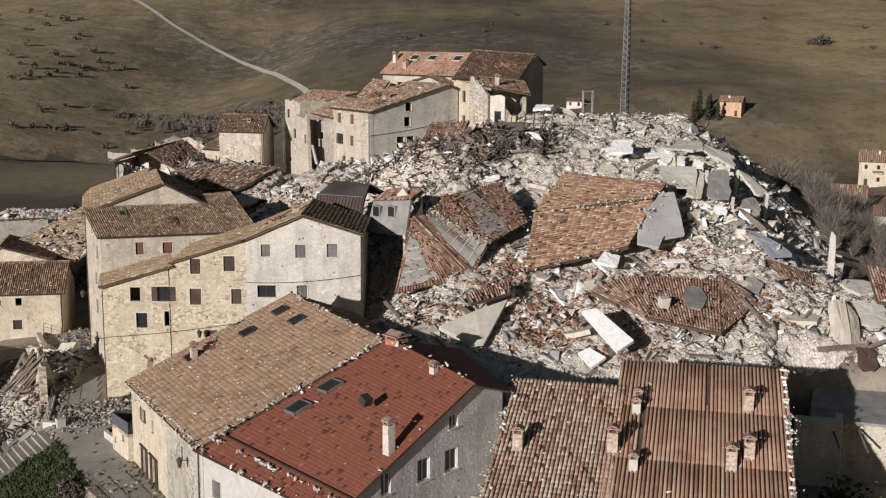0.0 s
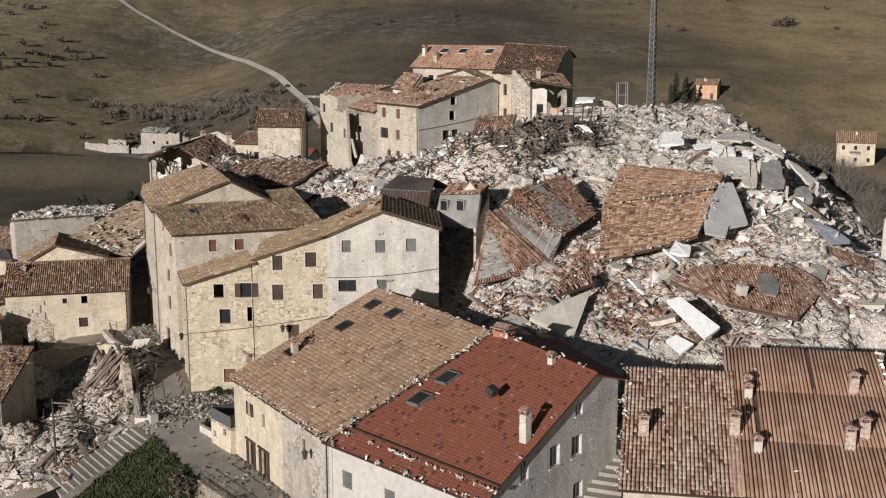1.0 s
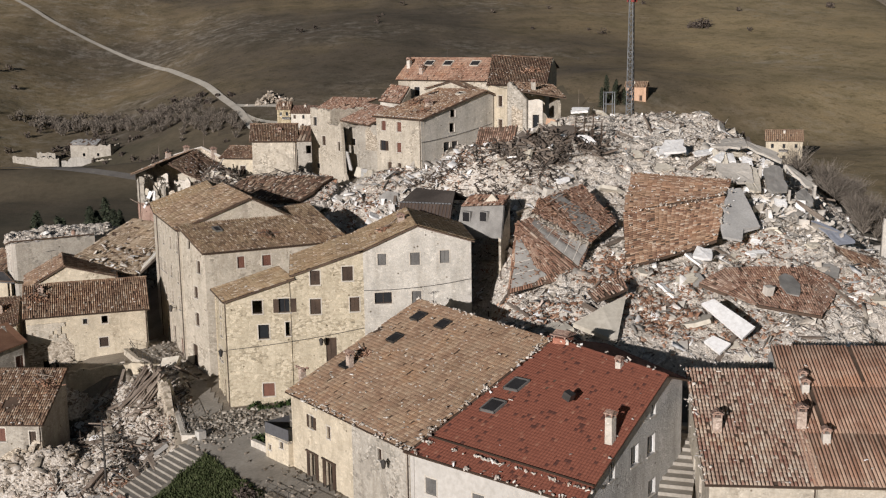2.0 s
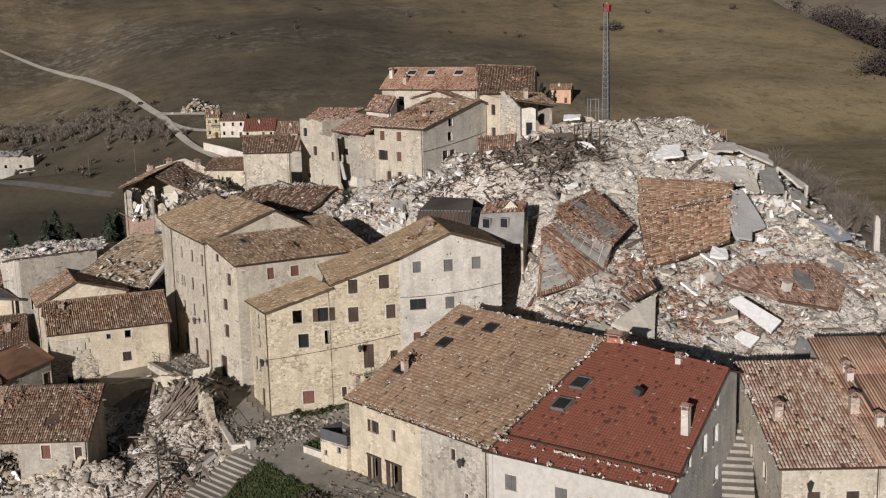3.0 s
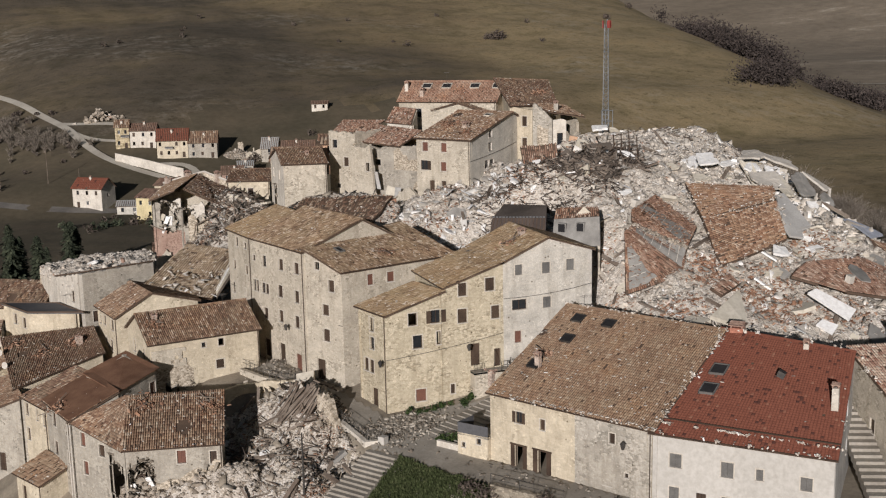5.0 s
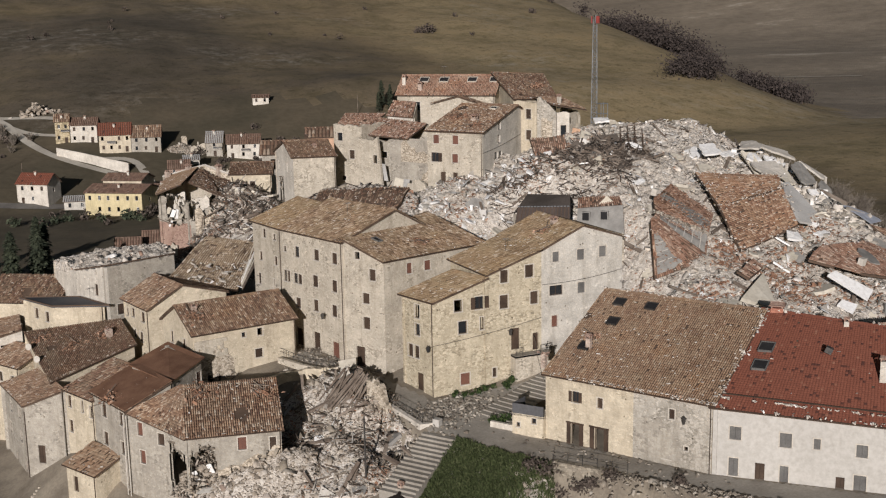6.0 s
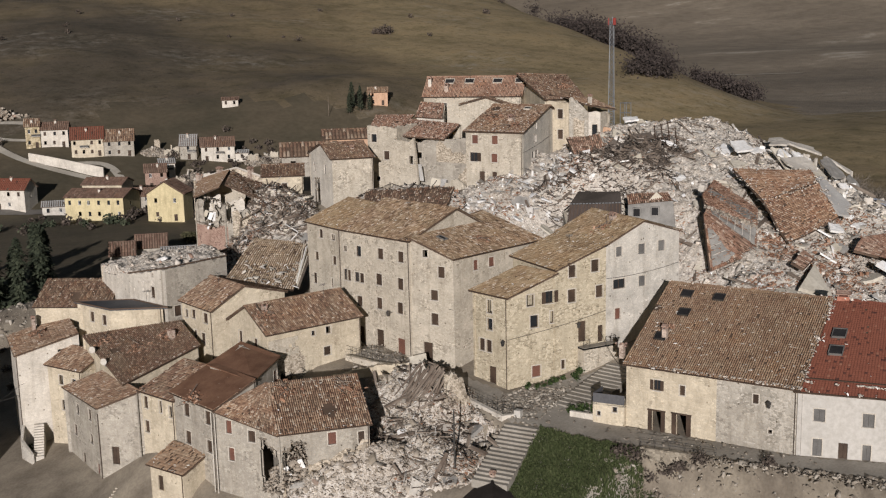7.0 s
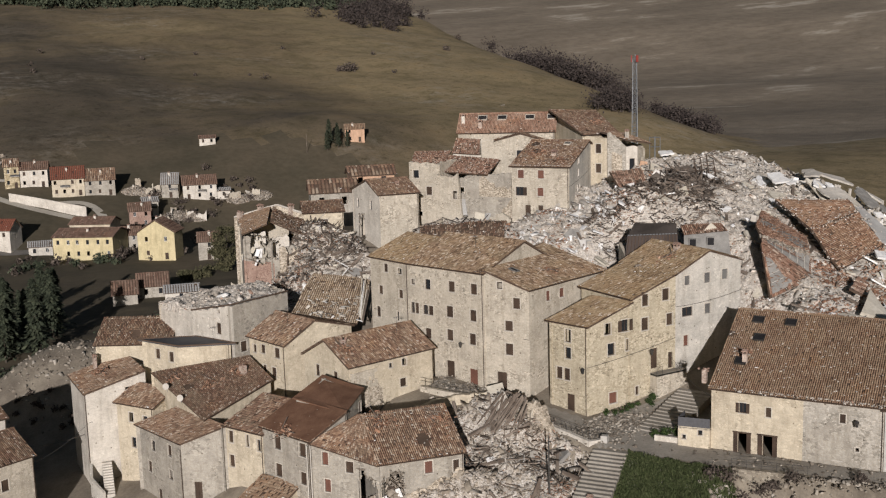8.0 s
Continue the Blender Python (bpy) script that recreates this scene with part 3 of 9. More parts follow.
def ribbon(line, width, lift, name, material, label, category, step=2.0):
    """A strip of road laid on the land along a line of plan points."""
    pts = []
    for (x0, y0), (x1, y1) in zip(line, line[1:]):
        k = max(1, int(math.hypot(x1 - x0, y1 - y0) / step))
        pts += [Vector((x0 + (x1 - x0) * i / k, y0 + (y1 - y0) * i / k)) for i in range(k)]
    pts.append(Vector(line[-1]))
    for _ in range(6):
        pts = [pts[0]] + [(a + b * 2 + c) / 4 for a, b, c in zip(pts, pts[1:], pts[2:])] + [pts[-1]]
    g, rows, cols = Geo(), [], 4
    for i, p in enumerate(pts):
        d = (pts[min(i + 1, len(pts) - 1)] - pts[max(i - 1, 0)]).normalized()
        nrm = Vector((-d.y, d.x))
        rows.append([p + nrm * width * (j / cols - 0.5) for j in range(cols + 1)])
    vs = [(q.x, q.y, float(ground(q.x, q.y)) + lift) for r in rows for q in r]
    w = cols + 1
    g.add(vs, [(i * w + j, i * w + j + 1, (i + 1) * w + j + 1, (i + 1) * w + j) for i in range(len(rows) - 1) for j in range(cols)])
    return lone(name, g, material, label, category, kind="structure")

# ---- houses ----
def wall_geo(p0, p1, z0, tops, holes, thick=0.45, ends=False):
    """A wall from p0 to p1 with a stepped or sloping head and openings (u, z, w, h) right through it."""
    p0, p1 = Vector(p0[:2]), Vector(p1[:2])
    L = (p1 - p0).length
    d = (p1 - p0) / L
    n = Vector((d.y, -d.x))
    g = Geo()

    def at(u, z, back):
        q = p0 + d * u - n * (thick if back else 0)
        return (q.x, q.y, z)

    def head(u):
        for (a, za), (b, zb) in zip(tops, tops[1:]):
            if a - 1e-6 <= u <= b + 1e-6:
                return za + (zb - za) * (u - a) / max(b - a, 1e-6)
        return tops[-1][1]

    cuts = sorted({0.0, L, *[min(max(t[0], 0), L) for t in tops], *[min(max(v, 0), L) for h in holes for v in (h[0], h[0] + h[2])]})
    for a, b in zip(cuts, cuts[1:]):
        if b - a < 1e-4:
            continue
        mid = (a + b) / 2
        spans, low = [], z0
        for h in sorted((h for h in holes if h[0] < mid < h[0] + h[2]), key=lambda h: h[1]):
            spans.append((low, low, h[1], h[1]))
            low = h[1] + h[3]
        ha = head(a + 1e-4)
        hb = head(b - 1e-4)
        spans.append((low, low, hb, ha))
        for za0, zb0, zb1, za1 in spans:
            if zb1 - zb0 < 0.01 and za1 - za0 < 0.01:
                continue
            g.quad(at(a, za0, 0), at(b, zb0, 0), at(b, zb1, 0), at(a, za1, 0))
            g.quad(at(b, zb0, 1), at(a, za0, 1), at(a, za1, 1), at(b, zb1, 1))
        g.quad(at(a, ha, 0), at(b, hb, 0), at(b, hb, 1), at(a, ha, 1))
    ragged = {(q[0], q[1]) for q in holes if q[4] == "b"}
    for u, z, w, h in [q[:4] for q in holes]:
        c = [(u, z), (u + w, z), (u + w, z + h), (u, z + h)]
        for k, ((ua, za), (ub, zb)) in enumerate(zip(c, c[1:] + c[:1])):
            if (u, z) in ragged and k % 2:
                continue
            g.quad(at(ua, za, 0), at(ub, zb, 0), at(ub, zb, 1), at(ua, za, 1))
    for u in (0, L) if ends else ():
        g.quad(at(u, z0, 0), at(u, head(u), 0), at(u, head(u), 1), at(u, z0, 1))
    return g


def opening(house, p0, p1, hole):
    """What fills an opening: frame with panes, closed or open shutters, or a door."""
    u, z, w, h, style = hole
    p0, p1 = Vector(p0[:2]), Vector(p1[:2])
    d = (p1 - p0).normalized()
    n = Vector((d.y, -d.x))
    D, N, Z = Vector((d.x, d.y, 0)), Vector((n.x, n.y, 0)), Vector((0, 0, 1))
    o = Vector((*(p0 + d * u), z))

    def bar(g, a, b, c, e, depth, t):
        return g.box(o + D * a + Z * b - N * depth, D * (c - a), Z * (e - b), N * t)

    if style == "x":
        return
    frame_mat = {"w": WHITE_SLAB, "s": BROWN_WOOD, "r": RED_WOOD, "g": GREY_WOOD, "D": BROWN_WOOD, "R": RED_WOOD}.get(style, BROWN_WOOD)
    k = 0.07
    g = Geo()
    for a, b, c, e in ((0, 0, k, h), (w - k, 0, w, h), (k, h - k, w - k, h), (k, 0, w - k, k)):
        bar(g, a, b, c, e, 0.24, 0.08)
    if style == "O":
        door = part("door", g, frame_mat, house)
        for a in (-w * 0.5, w + 0.01):
            sh = Geo()
            bar(sh, a, 0.03, a + w * 0.48, h - 0.03, -0.03, 0.05)
            part("shutter", sh, BROWN_WOOD, door)
        cap = Geo()
        bar(cap, -w * 0.55, h + 0.02, w * 1.55, h + 0.16, -0.05, 0.12)
        part("lintel", cap, BROWN_WOOD, door)
        return
    if style in "DR":
        door = part("door", g, frame_mat, house)
        leaf = Geo()
        bar(leaf, k, 0, w / 2 - 0.01, h - k, 0.22, 0.04)
        bar(leaf, w / 2 + 0.01, 0, w - k, h - k, 0.22, 0.04)
        for c in (0.25, 0.75):
            for b, e in ((0.12, 0.42), (0.5, 0.9)):
                bar(leaf, w * c - w * 0.16, h * b, w * c + w * 0.16, h * e, 0.18, 0.025)
        part("door_leaf", leaf, frame_mat, door)
        return
    win = part("window", g, frame_mat, house)
    if not house.name.startswith("valley") and style != "w":
        edge = Geo()
        for a, b, c, e in ((-0.11, 0, -0.004, h), (w + 0.004, 0, w + 0.11, h), (-0.11, h + 0.004, w + 0.11, h + 0.12)):
            bar(edge, a, b, c, e, -0.0, 0.025)
        part("window_surround", edge, SURROUND, win)
    sill = Geo()
    bar(sill, -0.1, -0.1, w + 0.1, -0.003, -0.0, 0.09)
    part("window_sill", sill, CONCRETE, win)
    if style in "srg":
        for a, c in ((k, w / 2 - 0.008), (w / 2 + 0.008, w - k)):
            sh = Geo()
            bar(sh, a, k, c, h - k, 0.16, 0.035)
            part("shutter", sh, frame_mat, win)
        return
    pane = Geo()
    bar(pane, k, k, w - k, h - k, 0.215, 0.012)
    if style != "d" or RND.random() < 0.6:
        part("pane", pane, GLASS, win)
    if style in "ow":
        mid = Geo()
        bar(mid, w / 2 - 0.03, k, w / 2 + 0.03, h - k, 0.2, 0.05)
        part("mullion", mid, frame_mat, win)
    if style == "o":
        for a in (-w * 0.48, w + 0.01):
            if RND.random() < 0.6:
                sh = Geo()
                bar(sh, a, 0.03, a + w * 0.46, h - 0.03, -0.02, 0.04)
                part("shutter", sh, BROWN_WOOD, win)


def burst(u, z, w, h, seed):
    """A ragged hole: narrow slots side by side, each of its own height."""
    rnd = random.Random(seed)
    k = max(5, int(w / 0.13))
    out, da, db = [], 0.0, 0.0
    for i in range(k):
        f = min(1.0, 3.2 * math.sin(math.pi * (i + 0.5) / k)) ** 0.5
        da, db = 0.75 * da + rnd.gauss(0, 0.3), 0.75 * db + rnd.gauss(0, 0.3)
        lo = z + h * 0.5 * (1 - f) + da
        hi = z + h - h * 0.5 * (1 - f) + db
        out.append((u + w * i / k, lo, w / k, max(0.2, hi - lo), "b"))
    return out


def jagged(L, z, amp, seed, step=0.45):
    """The head of a broken wall."""
    rnd = random.Random(seed)
    k = max(2, int(L / step))
    drift, out = 0.0, []
    for i in range(k + 1):
        drift = 0.75 * drift + rnd.gauss(0, amp * 0.45)
        zz = z(i / k) if callable(z) else z
        out.append((L * i / k, zz + drift + rnd.uniform(-0.15, 0.15)))
    return out


def wall_with(house, p0, p1, z0, tops, holes, material, thick=0.45, label="", ends=False):
    holes = [h for h in holes if h[4] != "x"]
    w = part("wall", wall_geo(p0, p1, z0, tops, holes, thick, ends), material, house, label)
    bm = bmesh.new()
    bm.from_mesh(w.data)
    bmesh.ops.remove_doubles(bm, verts=bm.verts, dist=0.002)
    bm.to_mesh(w.data)
    bm.free()
    for h in holes:
        if h[4] != "b":
            opening(house, p0, p1, h)
    torn = [h for h in holes if h[4] == "b"]
    if torn:
        # broken stones left standing round the ragged edge
        q0, q1 = Vector(p0[:2]), Vector(p1[:2])
        d = (q1 - q0).normalized()
        nn = Vector((d.y, -d.x))
        rnd = random.Random(int(torn[0][0] * 100) + len(torn))
        pts, sz = [], []
        for u, z, ww, hh, _ in torn:
            for zz in [z - 0.05, z + hh + 0.08] * 2:
                q = q0 + d * (u + rnd.uniform(-0.1, 0.2)) - nn * rnd.uniform(-0.12, 0.4)
                pts.append((q.x, q.y, zz + rnd.gauss(0, 0.07)))
                sz.append(rnd.uniform(0.14, 0.42))
        part("torn_masonry", scatter_blocks(np.array(pts), np.array(sz), len(pts), 0.7, 0.6), EARTH_STONE, house, kind="stuff")
    return w


def tile_field(e0, e1, r1, r0, pitch=0.24, length=0.42, damage=0.02, flat=False, seed=0):
    """Rows of barrel tiles over the roof plane eave e0-e1, ridge r0-r1; gaps where tiles have gone."""
    rnd = np.random.default_rng(seed)
    e0, e1, r1, r0 = [np.array(p, float) for p in (e0, e1, r1, r0)]
    wide = max(np.linalg.norm(e1 - e0), np.linalg.norm(r1 - r0))
    deep = max(np.linalg.norm(r0 - e0), np.linalg.norm(r1 - e1))
    n = np.cross(e1 - e0, r0 - e0)
    n = n / np.linalg.norm(n)
    if n[2] < 0:
        n = -n
    ns, nt = max(2, int(wide / pitch)), max(2, int(deep / length))
    s = np.repeat((np.arange(ns) + 0.5) / ns, nt)
    t = np.tile(np.arange(nt) / nt, ns)
    keep = rnd.random(len(s)) > damage
    for _ in range(int(wide * deep * min(0.02, damage * 0.25)) if not flat else 0):
        a, b, r = rnd.random(), rnd.random(), rnd.uniform(0.25, 0.8)
        keep &= ((s - a) * wide) ** 2 + ((t - b) * deep) ** 2 * 0.6 > r * r
    s, t = s[keep], t[keep]
    k = len(s)
    s = s + rnd.normal(0, 0.0006, k)
    along = (e1 - e0) / np.linalg.norm(e1 - e0)

    def at(s, t):
        t = np.minimum(t, 1.0)
        a = e0 + (e1 - e0) * s[:, None]
        b = r0 + (r1 - r0) * s[:, None]
        return a + (b - a) * t[:, None]

    lo, hi = at(s, t), at(s, t + 1.12 / nt)
    up = rnd.uniform(0.0, 0.004 if flat else 0.025, k)
    spin = rnd.normal(0, 0.006 if flat else 0.03, k)
    shape = [(-0.44, 0.0), (-0.24, 0.42), (0.24, 0.42), (0.44, 0.0)] if not flat else [(-0.57, 0.058), (-0.2, 0.062), (0.2, 0.062), (0.57, 0.058)]
    vs = []
    for base, scale, lift, sg in ((lo, 0.9, 0.014 if flat else 0.055, -1), (hi, 0.9 if flat else 0.74, 0.008 if flat else 0.02, 1)):
        for a, h in shape:
            vs.append(base + along * (pitch * scale * a + sg * spin * pitch * 0.5)[:, None] + n * (pitch * scale * h + lift + up + 0.012)[:, None])
    vs = np.stack(vs, 1)
    face = np.array([(0, 1, 5, 4), (1, 2, 6, 5), (2, 3, 7, 6), (3, 2, 1, 0)])
    quads = (face[None] + 8 * np.arange(k)[:, None, None]).reshape(-1, 4)
    return vs.reshape(-1, 3), quads


def tiled_roof(house, e0, e1, r1, r0, material, pitch=0.24, length=0.42, damage=0.02, flat=False, seed=0, thick=0.16, loose=0.3, label=""):
    """One roof plane: boarding with its tiles on it."""
    a, b, c, d = [Vector(p) for p in (e0, e1, r1, r0)]
    up = (b - a).cross(d - a).normalized()
    up = -up if up.z < 0 else up
    g, k = Geo(), 8
    for off in (-0.015, -thick):
        g.v.extend([a.lerp(b, i / k).lerp(d.lerp(c, i / k), j / k) + up * off for j in range(k + 1) for i in range(k + 1)])
    w, n2 = k + 1, (k + 1) ** 2
    for j in range(k):
        for i in range(k):
            q = (j * w + i, j * w + i + 1, (j + 1) * w + i + 1, (j + 1) * w + i)
            g.f += [q, tuple(n2 + v for v in q[::-1])]
    ring = [i for i in range(w)] + [j * w + k for j in range(1, w)] + [k * w + i for i in range(k - 1, -1, -1)] + [j * w for j in range(k - 1, 0, -1)]
    g.f += [(p, q, n2 + q, n2 + p) for p, q in zip(ring, ring[1:] + ring[:1])]
    roof = part("roof", g, BED, house, label)
    part("roof_tiles", tile_field(e0, e1, r1, r0, pitch, length, damage, flat, seed), material, roof, kind="stuff")
    if loose:
        rnd = random.Random(seed + 5)
        a, b, c, d = [Vector(p) for p in (e0, e1, r1, r0)]
        pts, sz = [], []
        for _ in range(int(loose * ((b - a).length * 1.2 + (d - a).length) + 0.8 * loose * (b - a).length * (d - a).length)):
            s, t = rnd.random(), rnd.choice([0.02, rnd.random(), rnd.random(), rnd.random()])
            p = a.lerp(b, s).lerp(d.lerp(c, s), t)
            pts.append((p.x, p.y, p.z + 0.16))
            sz.append(rnd.uniform(0.09, 0.28))
        if pts:
            part("loose_tiles", scatter_blocks(np.array(pts), np.array(sz), seed, 0.3, 0.2), RUBBLE, roof, kind="stuff")
    return roof


def ridge_tiles(house, a, b, material, pitch=0.24):
    a, b = Vector(a), Vector(b)
    g, k = Geo(), max(2, int((b - a).length / 0.45))
    for i in range(k):
        p, q = a.lerp(b, i / k), a.lerp(b, (i + 1.1) / k)
        g.tube(p + Vector((0, 0, 0.05)), q + Vector((0, 0, 0.03 + 0.02 * RND.random())), 0.15, 0.12, 6)
    part("ridge_tiles", g, material, house, kind="stuff")


def gutter(house, a, b, z0=None):
    a, b = Vector(a), Vector(b)
    part("gutter", Geo().tube(a, b, 0.09, 0.09, 6), COPPER, house)
    if z0 is not None:
        for p in (a, b):
            part("drainpipe", Geo().tube(p, (p.x, p.y, z0), 0.06, 0.06, 6), COPPER, house)


def edge_stones(house, a, b, n, seed, spread=0.25):
    """Lumps of mortar and broken tile that have collected along a roof's edge."""
    rnd = random.Random(seed)
    a, b = Vector(a), Vector(b)
    pts = []
    while len(pts) < n:
        f = rnd.random()
        for _ in range(rnd.randint(1, 5)):
            p = a.lerp(b, min(1, max(0, f + rnd.gauss(0, 0.012))))
            pts.append((p.x + rnd.gauss(0, spread), p.y + rnd.gauss(0, spread), p.z + 0.17 + rnd.uniform(0, 0.1)))
    part("edge_rubble", scatter_blocks(np.array(pts), np.array([rnd.uniform(0.08, 0.3) for _ in pts]), seed, 0.6, 0.5), RUBBLE, house, kind="stuff")


def tile_pile(house, roof, s, t, r, n, seed):
    """Slipped and broken tiles with a few laths lying on a roof."""
    a, b, c, d = [Vector(p) for p in roof]
    rnd = random.Random(seed)
    up = (b - a).cross(d - a).normalized()
    up = -up if up.z < 0 else up
    X, Y = (b - a).normalized(), (d - a).normalized()
    o = a.lerp(b, s).lerp(d.lerp(c, s), t)
    pts = []
    for _ in range(n):
        u, v = rnd.gauss(0, r), rnd.gauss(0, r * 0.7) - abs(rnd.gauss(0, r * 0.4))
        pts.append(o + X * u + Y * v + up * (0.2 + 0.35 * math.exp(-(u * u + v * v) / (r * r)) * rnd.random()))
    part("tile_litter", scatter_blocks(np.array([tuple(p) for p in pts]), np.array([rnd.uniform(0.15, 0.42) for _ in pts]), seed, 0.15, 0.5), SHARD, house, kind="stuff")
    for _ in range(5):
        p = o + X * rnd.gauss(0, r * 0.6) + Y * rnd.gauss(0, r * 0.5) + up * 0.3
        part("lath", Geo().tube(p, p + X * rnd.gauss(0, 0.9) + Y * rnd.gauss(0, 0.9) + up * rnd.uniform(0, 0.35), 0.06, 0.05, 4), WOOD, house)


def chimney(house, at, h=1.4, w=0.6, spin=0.0, material=None, broken=False):
    x, y, z = at
    stack = part("chimney", Geo().block((x, y, z + h / 2 - 0.4), (w, w, h + 0.8), spin, (0, 0), 0.08, RND), material or CHIMNEY, house)
    if broken:
        g = Geo()
        for _ in range(7):
            g.block((x + RND.uniform(-0.5, 0.5), y + RND.uniform(-0.5, 0.5), z + h + RND.uniform(-0.2, 0.2)), (0.3, 0.25, 0.15), RND.random() * 3, (RND.random(), 0), 0.3, RND)
        part("broken_bricks", g, PINK, stack, kind="stuff")
        return
    g = Geo()
    c, s = math.cos(spin), math.sin(spin)
    for i, j in ((-1, -1), (1, -1), (1, 1), (-1, 1)):
        px, py = i * w * 0.4, j * w * 0.4
        g.block((x + c * px - s * py, y + s * px + c * py, z + h + 0.1), (0.12, 0.12, 0.25), spin)
    g.block((x, y, z + h + 0.26), (w * 1.25, w * 1.25, 0.1), spin)
    for q in (-0.25, 0.25):
        g.block((x + c * q * w, y + s * q * w, z + h + 0.36), (w * 0.5, w * 1.1, 0.12), spin, (0, 0.5 if q > 0 else -0.5))
    part("chimney_cap", g, PINK, stack)


def skylight(house, e0, e1, r1, r0, s, t, w=0.8, h=1.1, frame_mat=None):
    a, b, c, d = [Vector(p) for p in (e0, e1, r1, r0)]
    p = a.lerp(b, s).lerp(d.lerp(c, s), t)
    X = (b - a).normalized()
    Y = (d.lerp(c, s) - a.lerp(b, s)).normalized()
    n = X.cross(Y).normalized()
    g = Geo()
    for o, ex, ey in ((p, X * w, Y * 0.1), (p + Y * h, X * w, Y * 0.1), (p, X * 0.1, Y * h), (p + X * (w - 0.1), X * 0.1, Y * h)):
        g.box(o + n * 0.02, ex, ey, n * 0.28)
    sk = part("skylight", g, frame_mat or GREY_WOOD, house)
    part("pane", Geo().box(p + X * 0.1 + Y * 0.1 + n * 0.2, X * (w - 0.2), Y * (h - 0.1), n * 0.03), SKYLIGHT_GLASS, sk)


def box_house(name, label, p0, p1, depth, z0, ze, zr, walls, material, tile, rf=0.5, zb=None, over=0.35, seed=0, damage=0.02, pitch=0.24,
              length=0.42, shear=0.0, category="house", flat=False, loose=0.3, gut=True, group="", hip=0.0, zright=0.0):
    """A house on the front line p0-p1 (left to right seen from the square), going back by depth, with its ridge along the front.
    rf: where the ridge lies across the depth; shear: how far the back slides along the front; zright: rise of the eave to the right."""
    p0, p1 = Vector(p0), Vector(p1)
    d = (p1 - p0).normalized()
    nb = Vector((-d.y, d.x))
    zb = ze if zb is None else zb
    q0, q1 = p0 + nb * depth + d * shear, p1 + nb * depth + d * shear
    L = (p1 - p0).length
    ho = thing(name, (p0.x, p0.y, z0), label, category, group)
    walls = dict(walls)
    k = depth * rf
    side = math.hypot(depth, shear)
    zb_m = zr if rf >= 0.999 else zb
    split = walls.get("split", [(0.0, L, material)])
    for ua, ub, mat in split:
        zz = [(0, ze + zright * ua / L), (min(ub, L) - ua, ze + zright * min(ub, L) / L)]
        wall_with(ho, p0 + d * ua, p0 + d * min(ub, L), z0, zz, [(h[0] - ua, *h[1:]) for h in walls.get("front", []) if ua <= h[0] < ub], mat)
    right_tops = [(0, ze + zright), (side * rf, zr + zright), (side, zb + zright)] if rf < 0.999 else [(0, ze + zright), (side, zr + zright)]
    left_tops = [(0, zb), (side * (1 - rf), zr), (side, ze)] if rf < 0.999 else [(0, zr), (side, ze)]
    wall_with(ho, p1, q1, z0, right_tops, walls.get("right", []), walls.get("right_mat", material))
    wall_with(ho, q0, p0, z0, left_tops, walls.get("left", []), walls.get("left_mat", material))
    wall_with(ho, q1, q0, z0, [(0, zb_m + zright), (L, zb_m)], [], material)
    e = over
    slope = (zr - ze) / max(k, 0.1)
    f0, f1 = p0 - d * e - nb * e, p1 + d * e - nb * e
    m0, m1 = p0 + nb * k + d * (shear * rf - e), p1 + nb * k + d * (shear * rf + e)
    lift = 0.14
    F0, F1 = (f0.x, f0.y, ze - slope * e + lift), (f1.x, f1.y, ze + zright - slope * e + lift)
    R0, R1 = (m0.x, m0.y, zr + lift), (m1.x, m1.y, zr + zright + lift)
    if hip:
        R0 = tuple(Vector(R0) + Vector((d.x, d.y, 0)) * hip)
    tiled_roof(ho, F0, F1, R1, R0, tile, pitch, length, damage, flat, seed, loose=loose)
    if rf < 0.999:
        b0, b1 = q0 - d * e + nb * e, q1 + d * e + nb * e
        sb = (zr - zb) / max(depth - k, 0.1)
        B0, B1 = (b0.x, b0.y, zb - sb * e + lift), (b1.x, b1.y, zb + zright - sb * e + lift)
        tiled_roof(ho, B1, B0, R0, R1, tile, pitch, length, damage, flat, seed + 1, loose=0)
        if hip:
            tiled_roof(ho, B0, F0, R0, tuple(Vector(R0) - Vector((0.02, 0.02, 0))), tile, pitch, length, damage, flat, seed + 2, loose=0)
        ridge_tiles(ho, R0, R1, tile)
    if gut:
        gutter(ho, F0, F1, None)
        c = p1 - nb * 0.08 - d * 0.15
        part("drainpipe", Geo().tube((c.x, c.y, ze), (c.x, c.y, z0), 0.05, 0.05, 6), COPPER, ho)
    return ho, (F0, F1, R1, R0)

